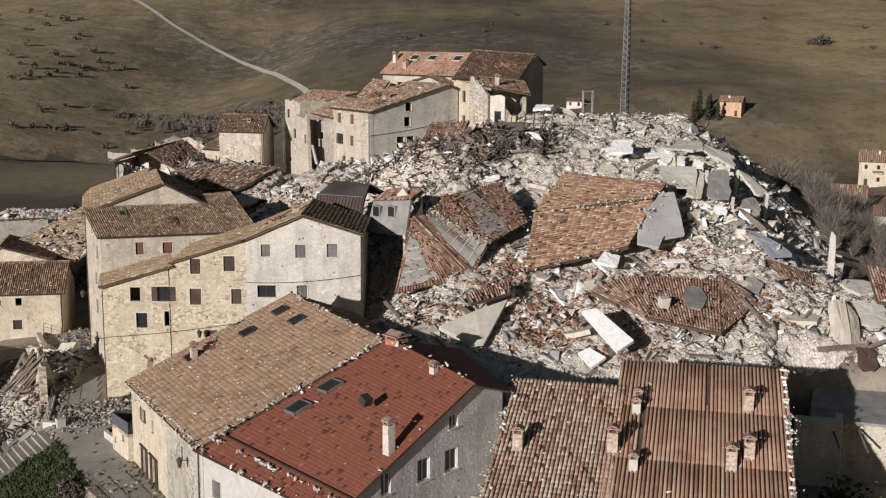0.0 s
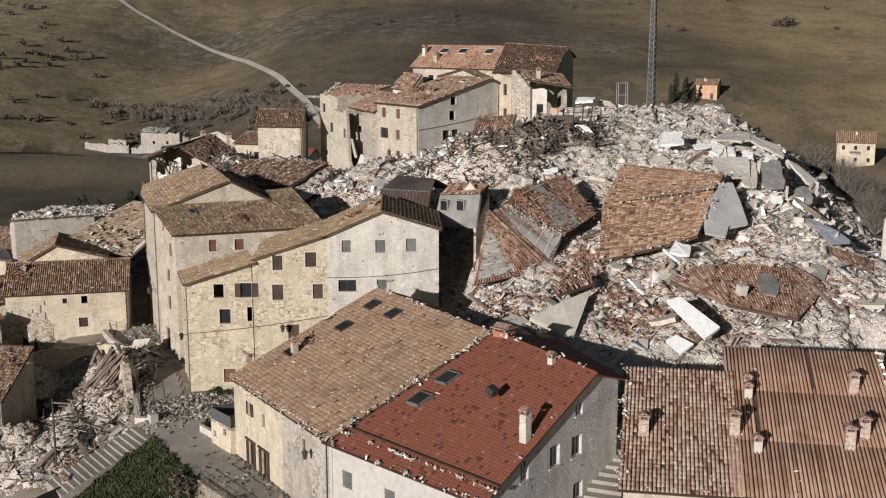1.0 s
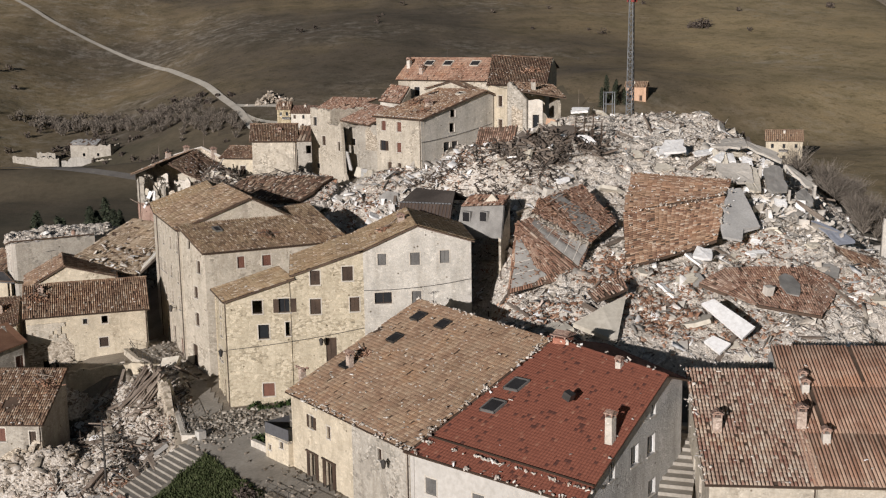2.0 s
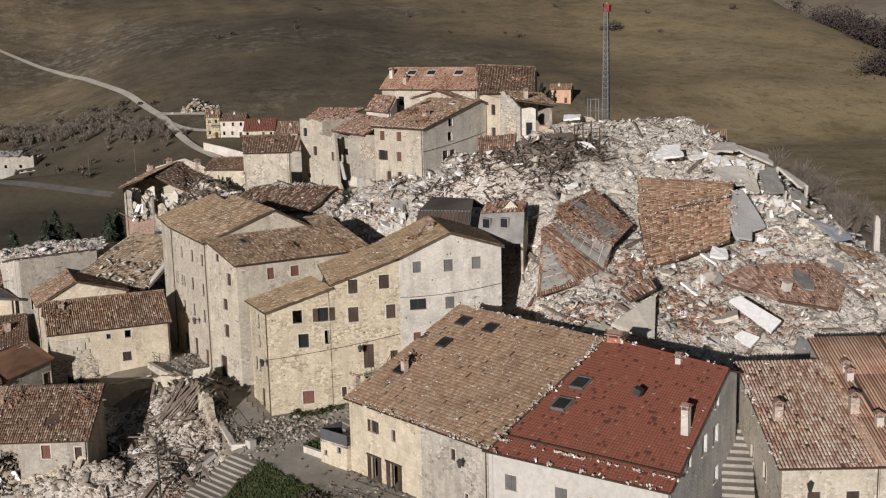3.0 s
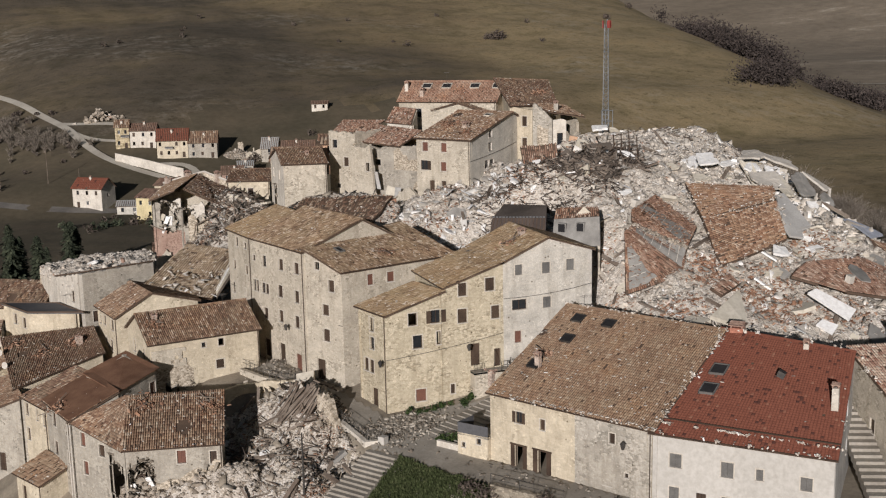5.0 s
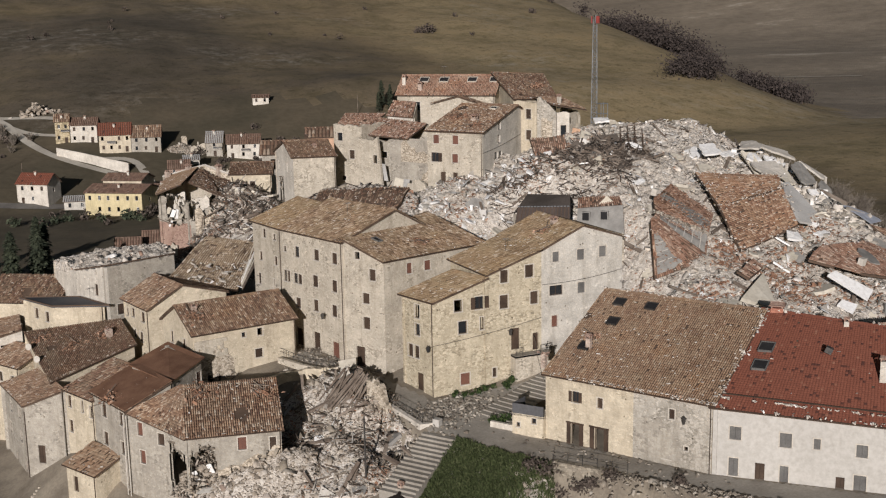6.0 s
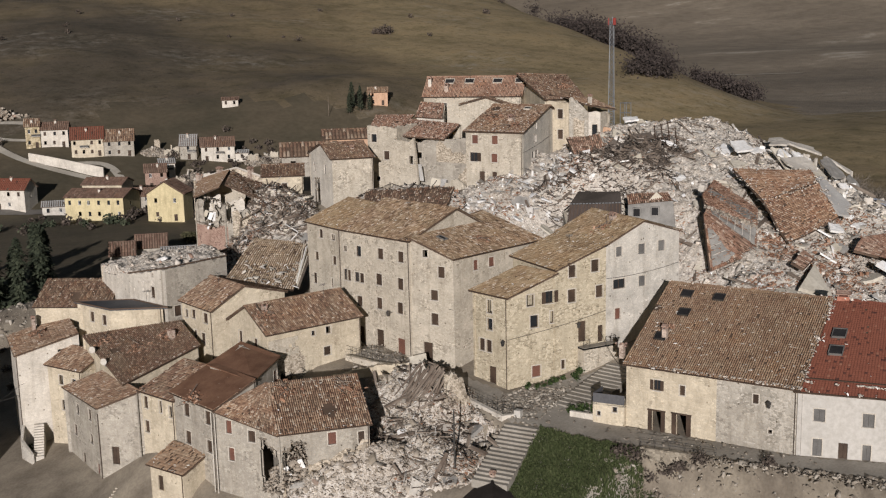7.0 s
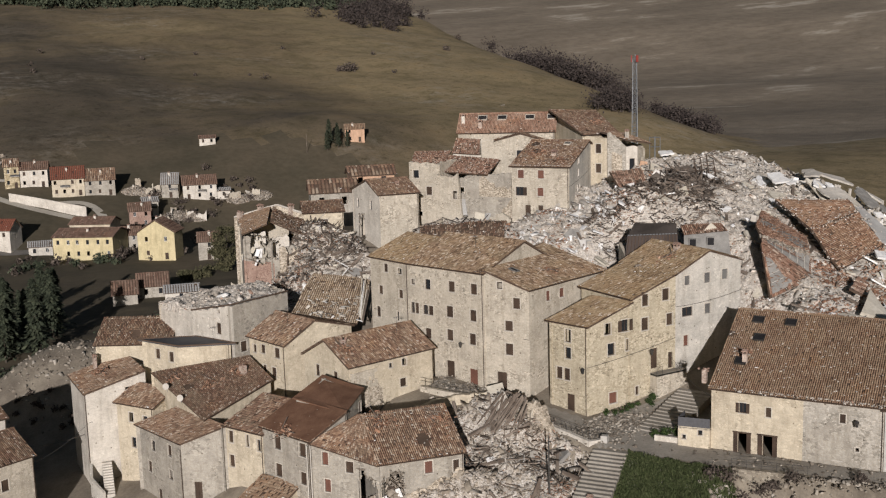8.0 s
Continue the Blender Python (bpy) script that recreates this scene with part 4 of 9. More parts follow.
# ---- the houses round the square ----
def quad_house(name, label, F0, F1, R0, R1, B0, B1, z0, walls, material, tile, seed=0, damage=0.02, pitch=0.24, length=0.42, flat=False, over=0.35, loose=0.3, category="house", gut=True):
    """A house whose plan is no rectangle: eave F0-F1, ridge R0-R1 and back eave B0-B1, as points."""
    F0, F1, R0, R1, B0, B1 = [Vector(p) for p in (F0, F1, R0, R1, B0, B1)]
    ho = thing(name, (F0.x, F0.y, z0), label, category)

    def run(pts, holes, mat):
        a, b = pts[0], pts[-1]
        L = (b - a).xy.length
        d = (b - a).xy / L
        wall_with(ho, a.xy, b.xy, z0, [((p - a).xy.dot(d), p.z) for p in pts], holes, mat)

    run([F0, F1], walls.get("front", []), material)
    run([F1, R1, B1], walls.get("right", []), walls.get("right_mat", material))
    run([B1, B0], [], material)
    run([B0, R0, F0], walls.get("left", []), walls.get("left_mat", material))
    up = Vector((0, 0, 0.14))
    side = (F1 - F0).normalized() * over
    out_f, out_b = (F0 - R0).normalized() * over, (B0 - R0).normalized() * over
    e0, e1, r0, r1 = F0 + out_f - side + up, F1 + out_f + side + up, R0 - side + up, R1 + side + up
    tiled_roof(ho, e0, e1, r1, r0, tile, pitch, length, damage, flat, seed, loose=loose)
    if (B0 - R0).length > 0.5:
        tiled_roof(ho, B1 + out_b + side + up, B0 + out_b - side + up, r0, r1, tile, pitch, length, damage, flat, seed + 1, loose=0)
        ridge_tiles(ho, r0, r1, tile)
    if gut:
        gutter(ho, e0, e1)
    return ho, (e0, e1, r1, r0)


# two terraced houses with one long ridge, the nearest to the square
a1, a1_roof = box_house("terraced_house", "cream stone terraced house with a worn tan tile roof", (-27.1, 97.1), (-17.75, 80.85), 21.5, -6.0, 3.5, 9.4,
    {"front": [(3.2, 1.0, 0.8, 1.2, "o"), (6.2, 0.9, 0.6, 1.1, "s"), (3.1, -3.85, 1.0, 2.5, "O"), (5.9, -3.9, 1.1, 2.6, "O"), (14.2, 1.3, 0.6, 1.0, "s"), (13.6, -3.0, 0.9, 2.0, "w"), (15.9, -1.7, 0.4, 0.4, "d")], "split": [(0, 10.3, CREAM), (10.3, 99, PATCHED)]},
    CREAM, TILE_TAN, rf=0.72, zb=7.0, shear=-1.2, seed=11, loose=1.2)
for s, t in ((0.12, 0.82), (0.32, 0.82), (0.16, 0.6), (0.1, 0.3)):
    skylight(a1, *a1_roof, s, t, 1.35, 1.25, STEEL)
chimney(a1, (-21.6, 97.4, 5.6), 1.1, 0.55, 0.5)
chimney(a1, (-26.0, 99.4, 4.2), 0.9, 0.55, 0.5, broken=True)
chimney(a1, (-8.8, 93.5, 8.0), 0.9, 0.4, 0.5, broken=True)
a2, a2_roof = quad_house("terraced_house", "white plastered house with a new red flat-tile roof and skylights", (-17.7, 80.8, 3.3), (-6.8, 69.1, 3.2), (-4.4, 89.7, 9.4), (2.0, 78.3, 9.2), (1.5, 93.2, 7.6), (4.4, 80.8, 8.0), -6.5,
    {"front": [(1.6, 0.3, 1.1, 1.3, "g"), (6.3, 0.1, 1.1, 1.4, "g"), (9.4, 0.3, 0.6, 1.0, "g"), (13.2, 0.0, 1.0, 1.2, "g"), (1.6, -3.4, 0.9, 1.8, "g"), (4.1, -3.8, 0.9, 2.0, "D"), (6.4, -3.6, 0.8, 1.8, "g"), (11.5, -4.2, 0.8, 2.0, "D"), (13.1, -3.9, 1.1, 2.1, "g")],
     "right": [(7.5, 3.4, 1.2, 1.6, "w"), (10.2, 3.4, 1.3, 1.6, "w"), (4.1, 3.4, 0.9, 1.5, "w"), (10.5, 0.0, 1.2, 1.3, "w"), (10.6, 6.5, 0.9, 0.9, "w")], "right_mat": GREY_PLASTER},
    WHITE_RENDER, TILE_RED, seed=21, damage=0.002, pitch=0.3, length=0.36, flat=True, loose=0.08)
skylight(a2, *a2_roof, 0.12, 0.56, 1.5, 1.5)
skylight(a2, *a2_roof, 0.13, 0.38, 1.5, 1.5)
chimney(a2, (-3.5, 73.5, 6.6), 1.35, 0.62, 0.75, WHITE)
chimney(a2, (-3.6, 88.6, 9.0), 0.9, 1.35, 0.75, BRICK)
chimney(a2, (-0.6, 81.6, 9.0), 0.6, 0.5, 0.75, WHITE)
hatch = Geo()
hatch.block((-5.4, 78.8, 7.9), (0.7, 0.7, 0.6), 0.75, (0.4, 0))
part("roof_vent", hatch, STEEL, a2)

ra, rb = Vector((-27.1, 97.1)).lerp(Vector((-17.75, 80.85)), 0.565), Vector((-27.1, 97.1)).lerp(Vector((-17.75, 80.85)), 0.83)
out = Vector((-0.867, -0.499)) * 0.04
wall_with(a1, ra + out, rb + out, -6.0, jagged((rb - ra).length, lambda f: 0.9 + 0.7 * math.sin(4 * f) - 1.4 * f * f, 0.5, 611, 0.3), [], DULL, 0.05, "patch of smooth grey render")
edge_stones(a1, a1_roof[0], a1_roof[1], 70, 601)
edge_stones(a1, a1_roof[1], a1_roof[2], 110, 602)
edge_stones(a1, a1_roof[3], a1_roof[2], 60, 603)
ea, eb = [a2_roof[i].lerp(a2_roof[3 - i], 0.09) + Vector((0, 0, -0.02)) for i in (0, 1)]
edge_stones(a2, ea, eb, 90, 604, 0.1)
part("snow_rail", Geo().tube(a2_roof[0].lerp(a2_roof[3], 0.13) + Vector((0, 0, 0.12)), a2_roof[1].lerp(a2_roof[2], 0.13) + Vector((0, 0, 0.12)), 0.09, 0.09, 6), COPPER, a2)
edge_stones(a2, a2_roof[0], a2_roof[1], 40, 609, 0.15)
edge_stones(a2, a2_roof[3], a2_roof[2], 25, 605)
# brown-tiled pair with many chimneys across the steps
r1, r1_roof = box_house("terraced_house", "stone house with a weathered brown tile roof and small chimneys", (2.7, 69.5), (10.0, 67.85), 14.3, -7.0, 3.9, 8.0,
    {"front": [(2.0, 0.5, 1.0, 1.4, "s"), (5.0, 0.5, 1.0, 1.4, "s")], "left": [(5.0, 1.0, 0.9, 1.4, "s"), (9.0, 1.0, 0.9, 1.4, "s")]}, STONE, TILE_GREY, rf=0.999, seed=31, loose=0.3, pitch=0.28, length=0.5)
r2, r2_roof = box_house("terraced_house", "stone house with a reddish brown tile roof and white ridge stones", (10.05, 67.85), (21.2, 65.3), 18.4, -7.0, 3.95, 8.9,
    {"front": [(2.0, 0.5, 1.0, 1.4, "s"), (6.0, 0.5, 1.0, 1.4, "s")]}, STONE, TILE_STRIP, rf=0.999, seed=32, loose=0.08, pitch=0.27, length=6.0)
v0, v1 = Vector(r2_roof[1]), Vector(r2_roof[2])
for i in range(26):
    p = v0.lerp(v1, (i + RND.uniform(0.1, 0.9)) / 26)
    part("verge_stone", Geo().block((p.x - 0.25, p.y, p.z + 0.2), (RND.uniform(0.2, 0.55), RND.uniform(0.2, 0.4), 0.2), RND.random() * 3, (0.2, 0.1), 0.3, RND), RND.choice((WHITE_SLAB, CONCRETE, PLASTER_SLAB)), r2)
edge_stones(r2, v0, v1, 40, 606)
edge_stones(r1, r1_roof[0], r1_roof[3], 60, 607)
for x, y, z in ((5.2, 75.0, 5.2), (11.5, 74.2, 5.6), (21.6, 78.3, 7.0), (20.3, 72.8, 5.5), (18.9, 71.8, 5.2)):
    chimney(r1 if x < 10 else r2, (x, y, z), 1.75, 0.72, -0.22)
for x, y, z in ((14.1, 79.9, 7.2), (13.8, 78.7, 6.9), (12.6, 72.2, 5.2)):
    chimney(r2, (x, y, z), 1.0, 0.6, -0.22, CONCRETE)

# ochre and grey house with a long stepped roof above the stairs
cu = 7.0
box_house("stone_house", "ochre stone house with shuttered windows and old tile roof", (-35.1, 117.5), (-33.6, 111.8), 6.77, -5.0, 8.8, 10.9,
    {"left_mat": OCHRE, "front": [(2.5, 6.5, 0.9, 1.6, "d"), (2.5, 4.4, 0.9, 1.4, "d"), (1.1, 1.6, 0.9, 1.5, "s"), (2.3, 1.6, 0.9, 1.5, "s"), (2.7, -2.7, 1.2, 2.6, "D")],
     "right": [(2.7, 8.1 - 0.7, 1.0, 1.4, "d"), (5.4, 7.4, 1.2, 1.5, "o"), (3.2, 4.7, 1.1, 1.5, "d"), (6.0, 4.9, 0.5, 1.5, "d"), (3.4, -1.5, 1.2, 1.4, "r")]}, OCHRE, TILE_GOLD, rf=0.999, shear=1.78, seed=41)
box_house("stone_house", "ochre stone house with closed brown shutters and mossy tile roof", (-26.6, 122.0), (-26.6, 111.8), 7.2, -5.0, 11.3, 13.6,
    {"right": [(8.7 - cu, 10.2, 1.0, 1.5, "s"), (12.0 - cu, 10.5, 1.1, 1.5, "s"), (8.6 - cu, 7.1, 1.1, 1.6, "s"), (12.7 - cu, 7.2, 1.0, 1.5, "s"), (10.1 - cu, 1.9, 1.1, 2.6, "D"), (13.0 - cu, 1.5, 0.8, 2.1, "D"), (7.6 - cu, -1.1, 0.5, 1.1, "s")]}, OCHRE, TILE_GOLD, rf=0.999, seed=42)
cg = 14.2
c3, c3_roof = box_house("stone_house", "grey stone gabled house with shuttered windows", (-19.4, 122.5), (-19.4, 111.8), 11.3, -3.0, 13.6, 16.0,
    {"right": [(15.7 - cg, 12.0, 0.9, 1.2, "g"), (19.1 - cg, 11.9, 1.0, 1.3, "g"), (22.2 - cg, 12.0, 1.0, 1.3, "g"), (15.3 - cg, 7.9, 1.8, 1.2, "o"), (19.2 - cg, 7.8, 1.0, 1.3, "g"), (15.6 - cg, 4.0, 0.8, 1.4, "r")]}, GREYS, TILE_GOLD, rf=0.49, zb=14.2, seed=43)
chimney(c3, (-15.0, 116.5, 15.4), 0.8, 0.7, 0.1)

# the tall tenement with three roofs
b3, b3_roof = quad_house("tenement", "tall pale stone tenement end with brown tile roof", (-36.2, 120.3, 12.3), (-20.5, 125.0, 12.3), (-39.2, 125.8, 14.37), (-25.0, 133.0, 15.4), (-39.4, 126.4, 14.2), (-26.5, 135.7, 14.3), -5.0,
    {"front": [(3.6, 10.3, 0.8, 1.3, "r"), (6.4, 10.3, 1.0, 1.2, "r")], "left": [(2.3, 12.2, 0.8, 0.9, "d"), (4.6, 9.8, 1.0, 1.4, "s"), (3.4, 6.8, 1.1, 1.3, "s"), (3.4, 3.6, 1.1, 1.5, "s"), (2.1, -1.4, 1.4, 2.6, "D")]},
    STONE, TILE_OLD, seed=51, category="house")
skylight(b3, *b3_roof, 0.2, 0.6)
box_house("tenement", "tall pale stone tenement with rows of brown shutters", (-43.3, 139.0), (-39.4, 126.0), 14.0, -5.0, 14.0, 17.0,
    {"front": [(0.6, 11.2, 0.7, 0.7, "d"), (3.2, 10.8, 1.0, 1.4, "d"), (7.5, 11.0, 1.1, 1.4, "s"), (11.4, 11.1, 1.1, 1.4, "s"), (0.4, 7.2, 0.7, 1.5, "o"), (1.2, 7.2, 0.7, 1.5, "s"), (2.7, 7.3, 0.9, 1.3, "o"), (3.7, 7.3, 0.9, 1.3, "s"), (7.0, 7.5, 1.2, 1.5, "s"), (11.2, 7.5, 1.1, 1.5, "s"), (3.0, 4.0, 1.1, 1.4, "s"), (7.0, 4.3, 1.1, 1.5, "s"), (11.0, 4.3, 1.1, 1.5, "s"), (6.8, -0.9, 1.4, 2.4, "D"), (10.9, -1.3, 1.4, 2.3, "R"), (2.9, -1.0, 1.4, 2.3, "D")]},
    STONE, TILE_OLD, rf=0.6, seed=52)
box_house("tenement", "tall stone tenement end beside a collapsed house", (-44.8, 147.3), (-43.32, 139.05), 12.0, -4.0, 14.0, 16.4,
    {"front": [(3.1, 12.2, 0.9, 1.2, "s"), (6.2, 12.3, 0.9, 0.8, "d"), (1.8, 8.9, 0.9, 1.2, "s"), (6.3, 8.9, 0.9, 1.2, "s"), (1.1, 5.5, 0.9, 1.5, "s"), (5.7, 5.6, 0.5, 1.3, "d")]}, STONE, TILE_GOLD, rf=0.6, seed=53)

# cream house with a torn flank, and its neighbours down the slope
# the burst hole is added low in the front for darkness where cast shade lies
dh, d_roof = box_house("village_house", "cream plastered house with a torn stone flank", (-57.6, 128.9), (-44.2, 131.2), 10.0, -8.0, 3.9, 6.5,
    {"front": [(6.3, 2.6, 0.5, 0.6, "d"), (8.4, 2.5, 0.7, 0.9, "d"), (8.0, -0.3, 1.0, 1.1, "s"), (8.6, -3.1, 0.6, 0.9, "d"), *burst(1.4, -6.8, 2.0, 5.2, 9)], "left": [(2.5, 1.5, 0.9, 1.5, "s"), (6.5, 1.2, 0.9, 1.6, "s")]}, CREAM, TILE, rf=0.5, seed=61)
wall_with(dh, (-57.55, 128.85), (-52.6, 129.7), -8.0, jagged(5.0, lambda f: 2.6 - 2.4 * f * f, 0.5, 118, 0.3), [*burst(1.4, -6.8, 2.0, 5.2, 9)], BARE_STONE, 0.05, "bare masonry where the plaster has come off")
chimney(dh, (-56.5, 132.8, 5.8), 0.8, 0.6, 0.17, broken=True)
box_house("village_house", "small cream house with damaged tile roof", (-62.2, 151.0), (-60.4, 142.8), 10.75, -8.0, 4.3, 6.9,
    {"front": [(0.9, 2.2, 0.8, 1.1, "s"), (2.8, 2.4, 1.0, 1.2, "s"), (6.0, 2.3, 1.2, 1.4, "s"), (3.1, -0.4, 0.8, 1.2, "s"), (5.1, -0.6, 1.1, 1.4, "s")]}, CREAM, TILE, rf=0.43, zb=5.2, shear=0.92, seed=62, damage=0.12)
lm, lm_roof = quad_house("village_house", "long house with a large sagging brown tile roof", (-73.2, 138.9, -2.5), (-62.3, 143.6, -0.4), (-74.6, 156.0, 0.0), (-63.2, 149.4, 1.7), (-74.6, 156.3, -0.1), (-63.2, 149.7, 1.6), -19.0, {}, CREAM, TILE_DARK, seed=63, damage=0.03)
chimney(lm, (-70.8, 152.0, -0.4), 0.7, 0.6, 0.3, broken=True)
chimney(lm, (-65.0, 146.5, 0.6), 0.9, 0.8, 0.3, broken=True)
box_house("village_house", "low stone house with a tile roof on the lane", (-78.3, 151.9), (-76.7, 138.3), 4.0, -20.0, -5.6, -3.2,
    {"front": [(4.4, -8.0, 1.2, 1.4, "d"), (9.5, -7.4, 1.2, 1.5, "s"), (2.8, -11.3, 1.2, 1.5, "s"), (9.5, -10.5, 1.2, 1.3, "d"), (5.6, -15.2, 1.1, 2.3, "D"), (11.4, -14.8, 1.0, 2.2, "R")], "right": [(1.5, -12.0, 1.0, 2.3, "D")]}, DULL, TILE, rf=0.999, shear=4.6, seed=64, zright=0.9)
box_house("village_house", "small dun house with a patched roof", (-72.2, 134.2), (-69.75, 128.2), 7.0, -19.0, -2.2, 0.0,
    {"front": [(0.5, -4.2, 0.8, 1.5, "s"), (3.6, -4.2, 0.5, 1.5, "d"), (5.5, -4.4, 0.7, 1.4, "d"), (0.4, -7.3, 0.9, 1.5, "s")]}, CREAM, TILE_DARK, rf=0.999, seed=65, damage=0.05)
qh, q_roof = box_house("village_house", "grey plastered house with a flat brown roof sheet", (-69.7, 128.2), (-67.3, 119.7), 5.5, -19.0, -1.2, 0.9,
    {"front": [(2.2, -3.4, 1.2, 1.6, "s"), (6.8, -3.3, 1.2, 1.6, "s"), (2.2, -6.8, 1.2, 1.6, "s"), (6.8, -6.7, 1.1, 1.5, "s")]}, DULL, TILE_DARK, rf=0.999, seed=66)
part("roof_sheet", Geo().slab([Vector(p) + Vector((0, 0, 0.22)) for p in q_roof], 0.06), BROWN_SHEET, qh)
ph, p_roof = box_house("village_house", "damaged corner house with a hipped tile roof and burst walls", (-62.3, 112.2), (-52.5, 110.3), 7.0, -13.0, -2.7, 0.9,
    {"front": [(5.3, -4.6, 0.9, 1.4, "r"), *burst(0.1, -9.6, 2.9, 5.2, 1), *burst(4.3, -9.4, 1.7, 3.0, 2), *burst(7.3, -9.4, 1.4, 3.6, 4), (8.7, -4.9, 0.7, 1.4, "s")]}, DULL, TILE, rf=0.999, seed=67, damage=0.06, loose=0.8)
wall_with(ph, (-67.25, 119.7), (-62.35, 112.2), -13.0, [(0, -1.4), (9, -2.8)], [(1.5, -3.7, 0.8, 1.5, "r"), (1.7, -6.9, 0.8, 1.5, "r"), (4.6, -4.2, 1.0, 1.3, "s"), *burst(6.2, -9.4, 2.5, 5.4, 3)], DULL)
tiled_roof(ph, (-67.6, 119.9, -1.4), (-62.7, 111.9, -2.8), (-60.9, 118.9, 1.05), (-61.2, 119.2, 1.05), TILE, seed=68, damage=0.05)
wall_with(ph, (-62.32, 112.13), (-52.52, 110.23), -13.0, [(0, -6.0), (1.2, -5.6), (2.3, -6.3), (3.4, -6.7), (4.6, -6.2), (5.4, -6.4), (6.3, -5.7), (7.4, -5.2), (8.3, -5.6), (9.1, -4.4), (9.98, -4.6)],
          [*burst(0.1, -9.6, 2.9, 5.2, 1), *burst(4.3, -9.4, 1.7, 3.0, 2), *burst(7.3, -9.4, 1.4, 3.6, 4)], BARE_STONE, 0.06, "bare masonry where the plaster has come off")
gp = np.random.default_rng(17)
px = gp.uniform(-62.0, -53.0, 900)
pd = gp.uniform(0.5, 2.4, 900)
py = 112.2 - 0.194 * (px + 62.3) + pd
pz = -9.0 + 1.7 * pd + 1.0 * (px < -59) + 0.7 * np.sin(px * 1.3) + gp.normal(0, 0.25, 900)
cu2 = gp.uniform(-2.4, 3.0, 700)
cd2 = gp.uniform(-0.5, 1.8, 700)
cx2 = np.where(cu2 > 0, -62.3 + 0.98 * cu2 + 0.2 * cd2, -62.3 + 0.55 * cu2 + 0.84 * cd2)
cy2 = np.where(cu2 > 0, 112.2 - 0.19 * cu2 + cd2, 112.2 - 0.84 * cu2 + 0.5 * cd2)
cz2 = -9.4 + 1.1 * np.clip(cd2, 0, 2) + 2.4 * gp.random(700) * np.exp(-(cu2 - 0.6) ** 2 / 2.5)
part("fallen_floor", scatter_blocks(np.stack([cx2, cy2, cz2], 1), 0.15 + 0.6 * gp.random(700) ** 2, 19, 0.4, 0.6), TAN_RUBBLE, ph, kind="stuff")
part("fallen_floor", scatter_blocks(np.stack([px, py, pz], 1), 0.15 + 0.8 * gp.random(900) ** 2, 18, 0.4, 0.6), TAN_RUBBLE, ph, kind="stuff")
for u, d, z, w, h, mat in ((0.7, 0.5, -7.4, 0.9, 1.6, WHITE_SLAB), (1.7, 0.7, -8.2, 1.3, 0.9, PLASTER_SLAB), (2.4, 0.5, -6.6, 0.6, 1.4, WHITE_SLAB), (1.1, 0.9, -6.0, 2.0, 0.3, BROWN_WOOD), (5.0, 0.5, -8.4, 0.8, 1.7, BROWN_SHEET), (5.6, 0.6, -7.3, 0.4, 1.0, WHITE_SLAB), (7.9, 0.5, -8.3, 0.6, 2.0, WOOD)):
    part("broken_panel", Geo().block((-62.3 + 0.98 * u, 112.2 - 0.19 * u + d, z), (w, 0.14, h), -0.19 + 0.3 * math.sin(u * 5), (0.25 * math.sin(u * 3), 0.35 * math.cos(u * 4)), 0.3, RND), mat, ph)
low_parts = [(-53.2, 123.4), (-47.6, 124.6), (-43.4, 123.4), (-41.3, 121.7)]
for (a, b), (za, zb2) in zip(zip(low_parts, low_parts[1:]), ((-1.4, -0.9), (-0.9, -0.7), (-0.7, -0.4))):
    wall_with(dh, a, b, -9.0, jagged(math.dist(a, b), lambda f: za + (zb2 - za) * f, 0.12, int(-a[0])), [], CREAM, 0.5, "terrace wall below the house")
zh = thing("village_house", (-62, 121.5, -8), "house stub with a smooth brown sheet roof", "house")
zc = [(-65.0, 128.6), (-62.1, 121.4), (-57.4, 126.2), (-60.4, 130.6)]
ztop = [1.2, 0.7, 1.6, 2.7]
for i in range(4):
    a, b = zc[i], zc[(i + 1) % 4]
    L = math.dist(a, b)
    wall_with(zh, a, b, -8.0, [(0, ztop[i]), (L, ztop[(i + 1) % 4])], [(5.6, -1.2, 1.0, 1.5, "r")] if i == 1 else [], DULL)
part("roof_sheet", Geo().slab([(-65.4, 128.8, 1.45), (-62.2, 120.9, 0.95), (-56.9, 126.2, 1.85), (-60.2, 131.2, 2.95)], 0.14), BROWN_SHEET, zh)
eh = thing("village_house", (-69, 157, -8), "cream house with a flat dark roof", "house")
ec = [(-74.0, 162.0), (-71.0, 155.3), (-64.6, 152.0), (-67.3, 158.4)]
for i in range(4):
    a, b = ec[i], ec[(i + 1) % 4]
    L = math.dist(a, b)
    wall_with(eh, a, b, -10.0, [(0, 3.2), (L, 3.2)], [(2.6, 1.0, 0.9, 1.4, "s"), (5.4, 0.9, 0.9, 1.4, "s")] if i == 0 else [], CREAM)
part("roof", Geo().slab([(-74.6, 162.3, 3.45), (-71.1, 154.7, 3.45), (-64.0, 151.5, 3.45), (-67.2, 158.9, 3.45)], 0.22), DARK_SHEET, eh)
rim = Geo()
er = [(-74.6, 162.3), (-71.1, 154.7), (-64.0, 151.5), (-67.2, 158.9)]
for i in range(4):
    rim.tube((*er[i], 3.47), (*er[(i + 1) % 4], 3.47), 0.1)
part("eave_trim", rim, BED, eh)
fh = thing("ruined_house", (-60, 161, -6), "pale plastered house stump heaped with rubble", "ruin")
